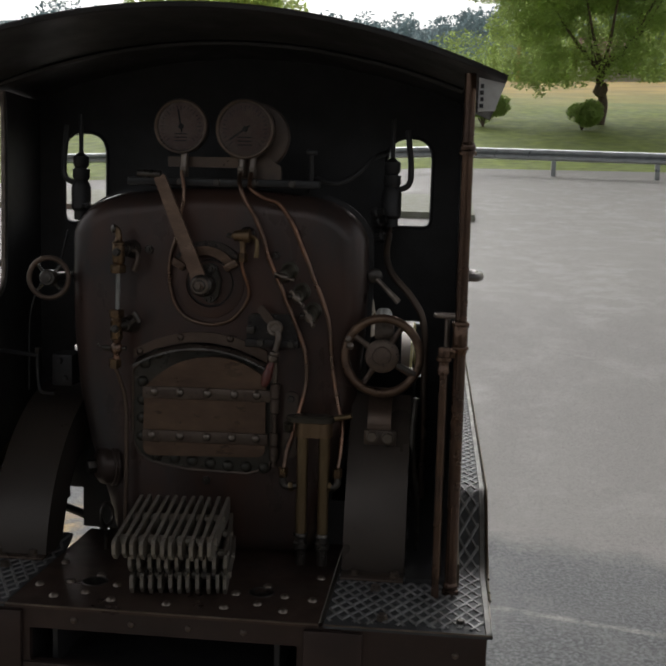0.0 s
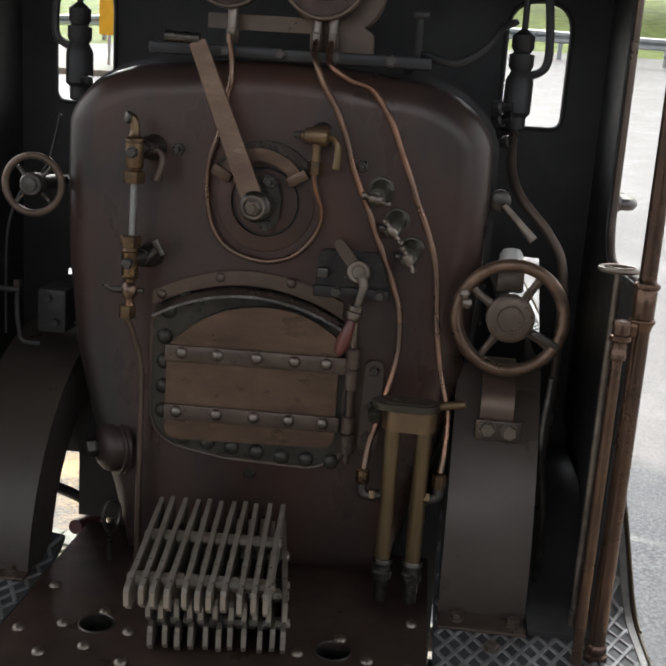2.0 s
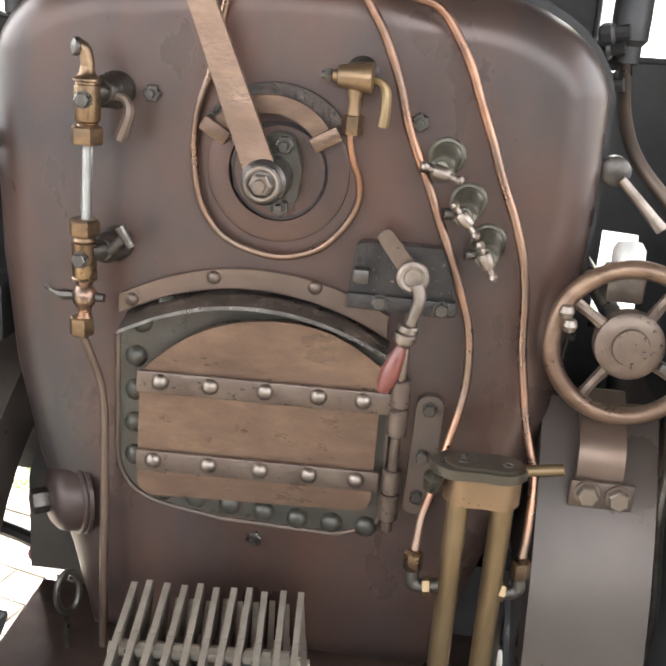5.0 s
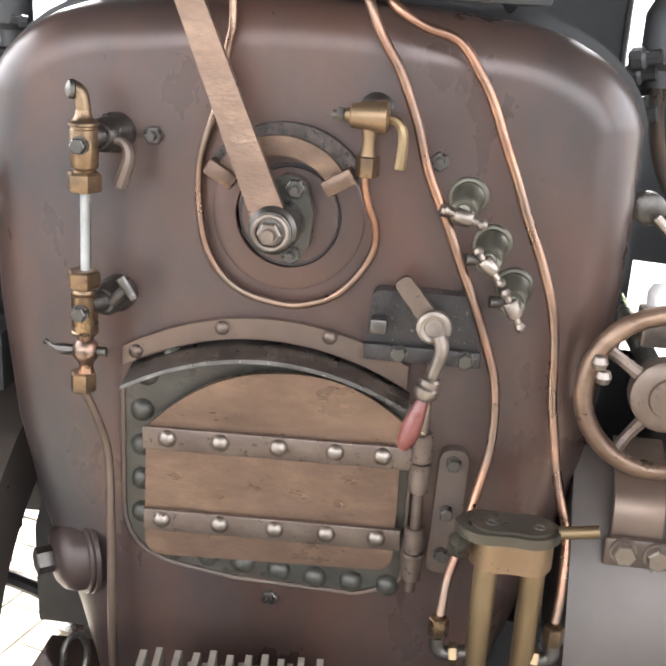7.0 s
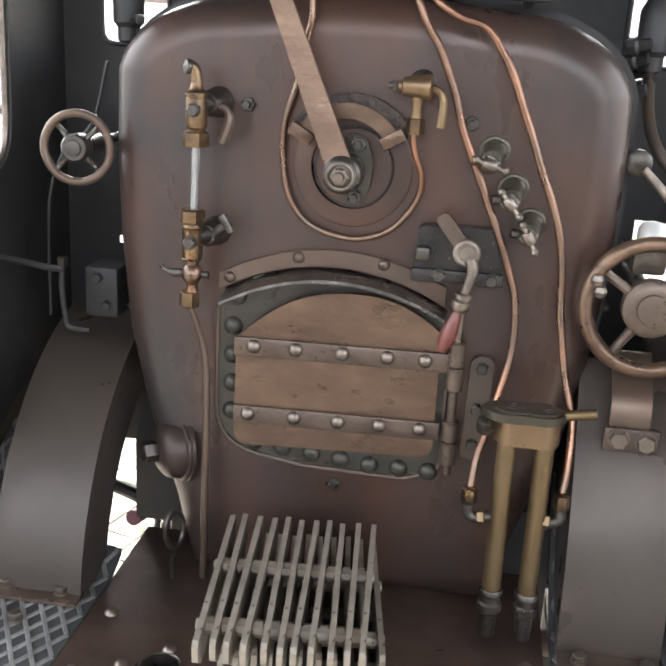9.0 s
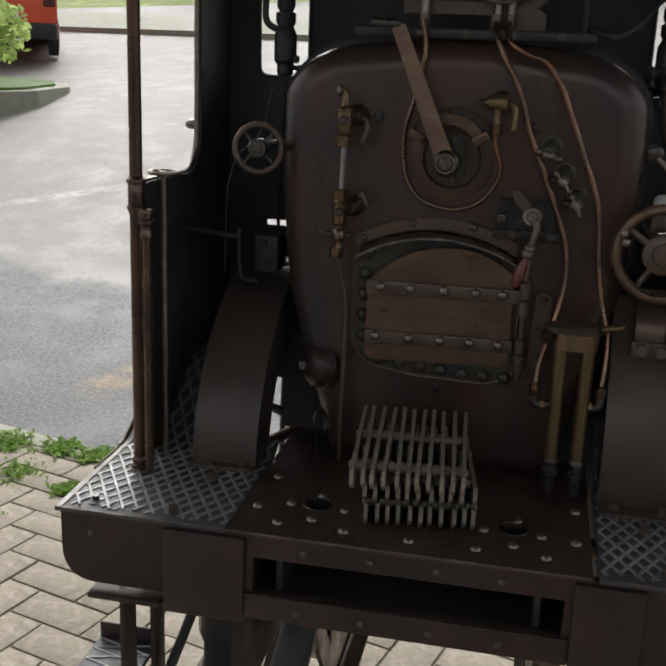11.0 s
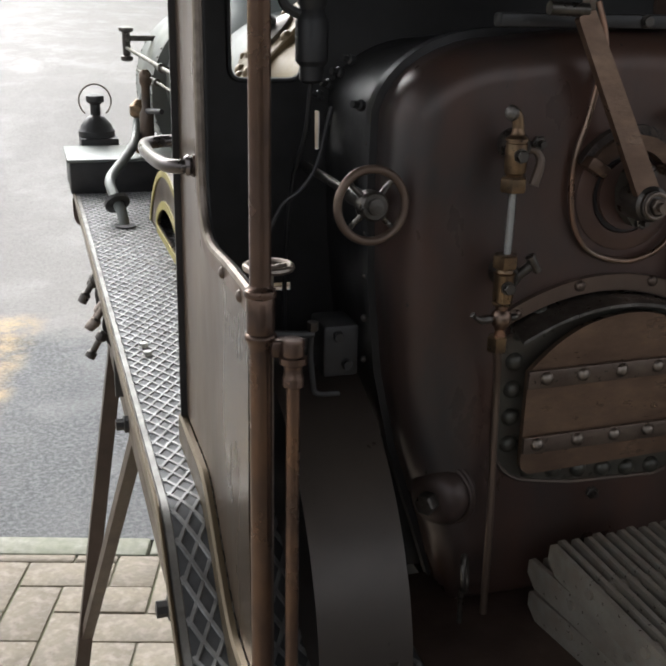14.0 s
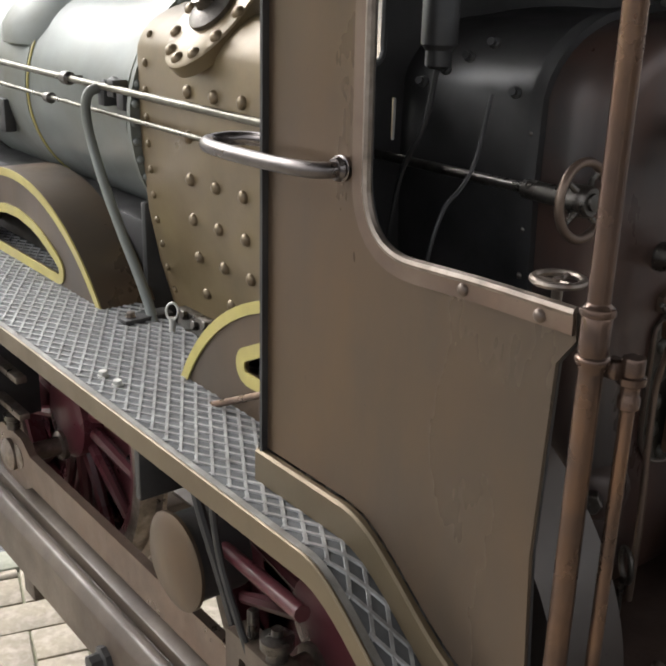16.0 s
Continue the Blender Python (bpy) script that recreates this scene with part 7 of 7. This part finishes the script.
tagged(bpy.data.objects["ground"], "damp grey asphalt yard rising to a dry meadow", "ground", kind="structure")

# asphalt up to the kerb
bm = bmesh.new()
n = 80
rows = []
for k in range(n + 1):
    a = -40 + 80 * k / n
    rows.append([bm.verts.new((*(KERB0 + KDIR * a + KNOR * b).to_2d(), max(ground_z(*(KERB0 + KDIR * a + KNOR * b).to_2d()), 0) + z)) for b, z in ((0.088, -0.04), (0.088, 0.0), (0.55, 0.002), (1.0, 0.003))])
for a, b in zip(rows, rows[1:]):
    for j in range(3):
        bm.faces.new((a[j], b[j], b[j + 1], a[j + 1]))
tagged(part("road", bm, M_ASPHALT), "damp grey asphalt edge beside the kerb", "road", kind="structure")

# kerb stones
kerb = thing("kerb", (KERB0.x, KERB0.y, 0), "flush pale concrete edging stones with moss", "kerb", kind="structure")
me = finish(box(bmesh.new(), (0.004, 0.0, -0.09), (0.496, 0.085, 0.0), 0.008), M_KERB)
for k in range(-10, 9):
    p = KERB0 + KDIR * (0.5 * k) + Vector((0, 0, 0.012 + 0.003 * math.sin(k * 2.1)))
    place("kerb_stone", me, kerb, Matrix.Translation(p) @ Matrix.Rotation(KANG + 0.004 * math.sin(3 * k), 4, "Z"))

# herringbone paving
paving = thing("pavement", (0, 1.0, 0), "beige clay paving bricks laid in herringbone", "pavement", kind="structure")
W_B = 0.108              # half a brick's pitch
brick = finish(box(bmesh.new(), (-0.1052, -0.0512, -0.05), (0.1052, 0.0512, 0.0), 0.003), M_BRICK)
rest = bmesh.new()
pav_m = Matrix.Translation(KERB0) @ Matrix.Rotation(KANG, 4, "Z")
rng = random.Random(5)
count = 0


def herringbone():
    """Centres and turns of the bricks, laid square to the kerb."""
    for i in range(-34, 35):
        for j in range(-44, 2):
            if (i + j) % 4 == 0:
                yield W_B * (i + 1.344), W_B * (j + 0.192), 0
            elif (i + j) % 4 == 2:
                yield W_B * (i + 0.844), W_B * (j + 0.692), 90


for u, v, rot in herringbone():
    half = W_B if rot else W_B / 2
    over = v + half
    keep = 1.0
    if over > 0:
        keep = 1 - over / (2 * half)
        v -= over / 2
    if keep * half < 0.012:
        continue
    m = pav_m @ Matrix.Translation((u, v, 0.006 + rng.uniform(-0.0015, 0.0015))) @ Matrix.Rotation(radians(rot + rng.uniform(-0.5, 0.5)), 4, "Z") @ Matrix.Rotation(radians(rng.uniform(-0.4, 0.4)), 4, "X")
    if keep < 1:
        m = m @ Matrix.Diagonal((keep, 1, 1, 1) if rot else (1, keep, 1, 1))
    p = m.translation
    if -1.75 < p.x < 0.75 and p.y > 0.6 and count < 300:
        place("brick", brick, paving, m)
        count += 1
    else:
        box(rest, (-0.1052, -0.0512, -0.05), (0.1052, 0.0512, 0.0), 0, m)
bm = bmesh.new()
bm.faces.new([bm.verts.new(pav_m @ Vector(q)) for q in ((-3.6, -4.7, 0.0), (3.7, -4.7, 0.0), (3.7, -0.006, 0.0), (-3.6, -0.006, 0.0))])
part("joint_sand", bm, M_SAND, paving, "mossy sand in the joints")
tagged(part("bricks", rest, M_BRICK_FAR, paving), kind="stuff")


def tuft(bm, p, n, h, spread, rng):
    for _ in range(n):
        a, l = rng.uniform(0, 6.28), h * rng.uniform(0.25, 0.7)
        b = Vector(p) + Vector((rng.gauss(0, spread), rng.gauss(0, spread), 0))
        d = Vector((math.cos(a), math.sin(a), 0))
        w = d.cross(Vector((0, 0, 1))) * l * 0.34
        tip = b + d * l * 0.9 + Vector((0, 0, l * rng.uniform(0.3, 0.9)))
        mid = b + d * l * 0.45 + Vector((0, 0, l * 0.55))
        vs = [bm.verts.new(q) for q in (b, mid + w, tip, mid - w)]
        bm.faces.new(vs)


bm = bmesh.new()
rng = random.Random(2)
for a, b, n, h, sp in ((-1.5, 0.03, 240, 0.04, 0.05), (-1.374, 0.03, 260, 0.036, 0.04), (-1.272, 0.045, 220, 0.034, 0.035), (-1.173, 0.045, 160, 0.03, 0.03), (-1.274, -0.21, 190, 0.036, 0.035), (-0.993, -0.119, 60, 0.016, 0.04), (-0.79, -0.005, 70, 0.02, 0.03), (-1.085, 0.02, 60, 0.018, 0.03), (-0.75, 0.0, 80, 0.016, 0.05), (-0.66, -0.003, 60, 0.014, 0.03), (-0.95, -0.1, 40, 0.02, 0.05), (-0.73, -0.21, 30, 0.016, 0.025), (-1.7, -0.03, 240, 0.035, 0.07), (-1.5, -0.2, 160, 0.03, 0.06), (-1.85, -0.35, 160, 0.03, 0.06), (-1.35, -0.45, 40, 0.02, 0.04)):
    tuft(bm, KERB0 + KDIR * a + KNOR * b + Vector((0, 0, 0.005)), int(n * 1.6), h, sp * 0.62, rng)
tagged(part("weeds", bm, M_WEED, smooth=False), "green weeds in the paving joints along the kerb", "weeds", kind="stuff")

# planted island with its kerb
isl = thing("planting_island", (-7.5, 11.0, ground_z(-7.5, 11)), "grassed traffic island with a stone kerb", "traffic island", kind="structure")
bm = bmesh.new()
pts = [(-5.9, 9.6), (-5.75, 10.6), (-5.95, 11.8), (-6.5, 12.8), (-8, 13.4), (-12, 13.6), (-14, 11), (-12, 8.8), (-8, 8.6), (-6.5, 8.9)]
zi = ground_z(-6, 11)
plate(bm, rounded([(x, y, 0.5) for x, y in pts], 4), XY, zi - 0.6, zi + 0.16)
part("island_kerb", bm, M_KERB, isl)
bm = bmesh.new()
plate(bm, rounded([(-8.5 + (x + 8.5) * 0.93, 11 + (y - 11) * 0.93, 0.5) for x, y in pts], 4), XY, zi + 0.12, zi + 0.19)
part("turf", bm, M_LAWN, isl)


def leaf_cloud(bm, c, rad, n, size, rng, gap=0.0):
    for _ in range(n):
        d = Vector((rng.gauss(0, 1), rng.gauss(0, 1), rng.gauss(0, 1))).normalized() * rng.uniform(0.35, 1) ** 0.5
        p = Vector(c) + Vector((d.x * rad[0], d.y * rad[1], d.z * rad[2]))
        if noise.noise(p * (1.6 / max(rad[0], 0.4))) < gap - 0.15:
            continue
        a = Vector((rng.gauss(0, 1), rng.gauss(0, 1), rng.gauss(0, 0.6))).normalized()
        b = a.orthogonal().normalized()
        s = size * rng.uniform(0.5, 1.2)
        bm.faces.new([bm.verts.new(q) for q in (p - a * s, p + b * s * 0.5, p + a * s, p - b * s * 0.5)])


def shrub(p, rad, n, size, label, seed):
    sh = thing("shrub", p, label, "shrub")
    rng = random.Random(seed)
    bm = bmesh.new()
    for k in range(5):
        rod(bm, p, Vector(p) + Vector((rng.uniform(-0.5, 0.5) * rad[0], rng.uniform(-0.5, 0.5) * rad[1], rad[2] * 1.2)), 0.025 * rad[2] + 0.01, 0.008, 6)
    part("stem", bm, M_BARK, sh)
    bm = bmesh.new()
    for k in range(7):
        c = Vector(p) + Vector((rng.uniform(-0.55, 0.55) * rad[0], rng.uniform(-0.55, 0.55) * rad[1], rad[2] * rng.uniform(0.6, 1.3)))
        leaf_cloud(bm, c, [r * 0.55 for r in rad], n // 7, size, rng)
    part("crown", bm, M_LEAF, sh, smooth=False)


def tree(p, trunk_h, trunk_r, crown, n, size, seed, label):
    t = thing("tree", p, label, "tree")
    rng = random.Random(seed)
    p = Vector(p)
    bm = bmesh.new()
    tube(bm, [p, p + Vector((0.1, 0, trunk_h * 0.35)), p + Vector((-0.05, 0, trunk_h * 0.7)), p + Vector((0.05, 0, trunk_h))], lambda k: trunk_r * (1 - 0.35 * k), 10)
    lathe(bm, p + Vector((-0.05, -0.1, trunk_h * 0.55)), (0.4, -0.3, 1), [(0.05, -trunk_r), (trunk_r * 1.25, -0.1), (trunk_r * 1.3, 0.15), (0.1, trunk_r + 0.15)], 10)
    tips = []
    for k in range(9):
        a = 2.4 * k
        d = Vector((math.cos(a), math.sin(a), 0))
        e = p + Vector((0, 0, trunk_h + crown[2] * rng.uniform(0.5, 1.5))) + d * crown[0] * rng.uniform(0.4, 0.75)
        tube(bm, [p + Vector((0, 0, trunk_h * rng.uniform(0.82, 1))), p + Vector((0, 0, trunk_h)) + d * crown[0] * 0.25 + Vector((0, 0, crown[2] * 0.3)), e], lambda t: trunk_r * (0.45 - 0.36 * t), 7)
        tips.append(e)
    part("trunk", bm, M_BARK, t)
    bm = bmesh.new()
    for k in range(50):
        b = rng.choice(tips) if k % 3 else p + Vector((rng.uniform(-1, 1) * crown[0] * 0.8, rng.uniform(-1, 1) * crown[1] * 0.8, trunk_h + crown[2] * rng.uniform(0.0, 1.9)))
        c = b + Vector((rng.gauss(0, 0.28) * crown[0], rng.gauss(0, 0.28) * crown[1], rng.gauss(0, 0.25) * crown[2]))
        leaf_cloud(bm, c, [r * rng.uniform(0.22, 0.38) for r in crown], n // 50, size, rng)
    part("crown", bm, M_LEAF, t, smooth=False)


def at_bearing(bearing, d):
    return (0.147 + d * math.sin(radians(bearing - 0.85)), -0.455 + d * math.cos(radians(bearing - 0.85)))


def on_ground(bearing, d):
    x, y = at_bearing(bearing, d)
    return (x, y, ground_z(x, y))


# guard rail along the far side of the yard
guard = thing("guard_rail", on_ground(7, 23.6), "galvanised steel guard rail on posts", "guard rail")
gy0 = 22.9
bm = bmesh.new()
prof = [(0, 0.33), (-0.05, 0.37), (-0.05, 0.46), (0.01, 0.52), (-0.05, 0.58), (-0.05, 0.67), (0, 0.71), (0.004, 0.71), (-0.044, 0.668), (-0.044, 0.582), (0.016, 0.52), (-0.044, 0.458), (-0.044, 0.372), (0.004, 0.33)]
rows = []
for k in range(41):
    x = -10 + 1.0 * k
    gy0 = 22.9 - 0.2 * (x - 1)
    z = ground_z(x, gy0)
    rows.append([bm.verts.new((x, gy0 + a, z + 0.34 + (b - 0.33) * 0.66)) for a, b in prof])
for a, b in zip(rows, rows[1:]):
    for k in range(len(prof)):
        bm.faces.new((a[k], a[(k + 1) % len(prof)], b[(k + 1) % len(prof)], b[k]))
part("beam", bm, M_ZINC, guard)
for k in range(18):
    x = -8.41 + 2.19 * k
    gy0 = 22.9 - 0.2 * (x - 1)
    z = ground_z(x, gy0)
    part("post", box(bmesh.new(), (x - 0.05, gy0 + 0.02, z - 0.1), (x + 0.05, gy0 + 0.1, z + 0.57), 0.008), M_ZINC, guard)

tree(on_ground(9.1, 35.5), 1.95, 0.18, (4.3, 3.8, 3.0), 150000, 0.075, 4, "leafy green roadside tree standing in the meadow")
tree(on_ground(-13.0, 70), 2.5, 0.35, (5.5, 5.0, 4.0), 9000, 0.3, 8, "leafy green tree at the far side of the meadow")
tree(on_ground(19.0, 55), 2.2, 0.3, (4.8, 4.5, 3.6), 9000, 0.25, 9, "leafy green tree beyond the meadow")
shrub(on_ground(8.2, 33.7), (0.7, 0.7, 0.6), 14000, 0.045, "round dark green bush in the meadow grass", 1)
shrub(on_ground(2.8, 34), (0.85, 0.7, 0.62), 12000, 0.045, "round dark green bush beside the guard rail", 3)
shrub((-6.5, 10.6, zi + 0.18), (0.6, 0.6, 0.55), 2600, 0.06, "leafy flowering bush on the traffic island", 6)
for b, d, h in ((4.6, 75, 2.6),):
    x, y = at_bearing(b, d)
    mk = thing("marker_post", (x, y, ground_z(x, y)), "yellow marker post in the meadow", "marker post")
    part("post", box(bmesh.new(), (x - 0.12, y - 0.06, ground_z(x, y) - 0.1), (x + 0.12, y + 0.06, ground_z(x, y) + h), 0.02), M_YELLOW, mk)

# yellow sign beyond the yard, seen through the cab window
x, y = -6.35, 18.6
z = ground_z(x, y)
sign = thing("sign_board", (x, y, z), "plain bright yellow sign panel on two steel posts", "sign")
part("panel", box(bmesh.new(), (x - 0.06, y - 0.02, 2.2), (x + 0.75, y + 0.02, 3.4), 0.012), M_YELLOW_PAINT, sign)
for k in (0.12, 0.58):
    part("post", rod(bmesh.new(), (x + k, y + 0.055, z - 0.1), (x + k, y + 0.055, 3.3), 0.03, None, 12), M_ZINC, sign)

# woods along the hills, in the colour that is paled for haze
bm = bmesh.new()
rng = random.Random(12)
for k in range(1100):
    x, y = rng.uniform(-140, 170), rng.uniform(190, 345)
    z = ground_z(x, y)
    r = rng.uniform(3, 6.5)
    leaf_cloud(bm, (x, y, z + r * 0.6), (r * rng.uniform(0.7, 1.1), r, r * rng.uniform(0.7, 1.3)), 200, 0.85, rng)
tagged(part("far_woods", bm, M_HAZED_WOODS, smooth=False), "green woods on the distant hills, with haze put into the leaf colour", "woods", kind="stuff")
bm = bmesh.new()
rng = random.Random(21)
for k in range(1300):
    b, d = rng.uniform(-16, 26), rng.uniform(84, 100)
    tall = 6.5 + 1.5 * math.sin(b * 1.7) if b > 3.0 else 2.4 + 0.8 * math.sin(b * 2.3)
    x, y, z = on_ground(b, d)
    leaf_cloud(bm, (x, y, z + rng.uniform(0.3, tall)), (1.3, 1.3, 1.0), 90, 0.2, rng)
tagged(part("hedge_row", bm, M_LEAF, smooth=False), "dense green hedge of trees behind the meadow", "hedge", kind="stuff")


# pale house half hidden by the trees
def cottage(x, y):
    z = ground_z(x, y)
    house = thing("house", (x, y, z), "white cottage with a red tiled roof behind trees", "house")
    part("wall", box(bmesh.new(), (x - 2.2, y, z - 0.5), (x + 2.2, y + 4, z + 2.0), 0.02), M_PLASTER, house)
    part("roof", plate(bmesh.new(), [(y - 0.4, z + 1.9), (y + 2, z + 3.6), (y + 4.4, z + 1.9), (y + 4.4, z + 2.02), (y + 2, z + 3.75), (y - 0.4, z + 2.02)], YZ, x - 2.5, x + 2.5), M_WALLRED, house)
    for u in (-1.2, 0.9):
        w = part("window", box(bmesh.new(), (x + u - 0.4, y - 0.06, z + 0.6), (x + u + 0.4, y - 0.003, z + 1.6), 0.02), M_SHED, house)
        part("pane", box(bmesh.new(), (x + u - 0.33, y - 0.075, z + 0.67), (x + u + 0.33, y - 0.062, z + 1.53), 0.005), M_INK, w)


cottage(12.6, 80)


# parked orange car behind the island
def parked_car(x, y, yaw):
    z = ground_z(x, y)
    car = thing("parked_car", (x, y, z), "orange-red hatchback parked behind the traffic island", "car")
    m = Matrix.Translation((x, y, z)) @ Matrix.Rotation(radians(yaw), 4, "Z")
    prof = rounded([(-2.0, 0.28, 0.08), (2.0, 0.28, 0.1), (2.05, 0.75, 0.2), (1.1, 0.95, 0.2), (0.45, 1.45, 0.25), (-1.6, 1.5, 0.25), (-2.0, 0.95, 0.15)], 5)
    bm = plate(bmesh.new(), prof, YZ, -0.84, 0.84)
    bmesh.ops.bevel(bm, geom=[e for e in bm.edges if len(e.link_faces) == 2 and e.calc_face_angle(0) > 1.2], offset=0.09, segments=3, affect="EDGES")
    bmesh.ops.transform(bm, matrix=m, verts=bm.verts)
    part("body", bm, M_CAR, car)
    part("bumper", box(bmesh.new(), (-0.83, -2.1, 0.25), (0.83, -1.9, 0.5), 0.05, m), M_RUBBER, car)
    part("rear_window", box(bmesh.new(), (-0.62, -2.0, 0.98), (0.62, -1.7, 1.38), 0.06, m @ Matrix.Rotation(radians(-6), 4, "X")), M_INK, car)
    part("number_plate", box(bmesh.new(), (-0.26, -2.115, 0.56), (0.26, -2.03, 0.68), 0.01, m), M_WHITE, car)
    for s in (-1, 1):
        part("tail_light", box(bmesh.new(), (s * 0.72 - 0.09, -2.04, 0.75), (s * 0.72 + 0.09, -1.9, 1.0), 0.03, m), M_RED, car)
        for yy in (-1.35, 1.3):
            w = part("wheel", lathe(bmesh.new(), m @ Vector((s * 0.68, yy, 0.31)), m.to_3x3() @ Vector((s, 0, 0)), [(0.2, 0), (0.31, 0.02), (0.31, 0.17), (0.2, 0.19)], 24), M_RUBBER, car)
            part("rim", lathe(bmesh.new(), m @ Vector((s * 0.84, yy, 0.31)), m.to_3x3() @ Vector((s, 0, 0)), [(0.19, 0), (0.19, 0.03), (0.05, 0.04), (0, 0.04)], 18), M_ZINC, w)


parked_car(-9.3, 16.2, 28)

# low wall and pale footway across the yard
far_kerb = thing("far_kerb", (-4, 16.0, ground_z(-4, 16)), "low stone kerb at the far edge of the yard", "kerb", kind="structure")
bm = bmesh.new()
rows = []
for k in range(31):
    x = -16.0 + 16.6 * k / 30
    y = 16.1 + 0.4 * (-2 - x)
    z = ground_z(x, y)
    rows.append([bm.verts.new((x, y + a, z + b)) for a, b in ((0, -0.3), (0, 0.1), (0.12, 0.115), (2.4, 0.45), (2.4, -0.3))])
for a, b in zip(rows, rows[1:]):
    for k in range(4):
        bm.faces.new((a[k], a[k + 1], b[k + 1], b[k]))
part("kerb_edge", bm, M_KERB, far_kerb)
x, y = -17.5, 30.0
wall = thing("garden_wall", (x, y, ground_z(x, y)), "red-brown garden wall across the yard", "wall")
part("wall_panel", box(bmesh.new(), (x - 6, y, ground_z(x, y) - 1), (x + 2.2, y + 0.3, ground_z(x, y) + 1.6), 0.03), M_WALLRED, wall)

# ---- unseen open-fronted shelter over the stand, behind and above the viewer, to shape light ----
shelter = thing("shelter", (0.3, -1.0, 0), "unseen plain grey timber roof and low back wall, added to shape the light", "shelter", kind="structure")
# roof and wall are added to hold back sky light from the cab
part("roof_deck", box(bmesh.new(), (-1.7, -2.75, 3.0), (2.0, 2.1, 3.15), 0.01), M_SHED, shelter)
part("back_wall", box(bmesh.new(), (-1.7, -3.6, 0.0), (2.0, -3.4, 2.0), 0.01), M_SHED, shelter)
for x in (-1.62, 1.9):
    part("post", box(bmesh.new(), (x - 0.06, -1.66, 0.0), (x + 0.06, -1.54, 2.998), 0.008), M_SHED, shelter)
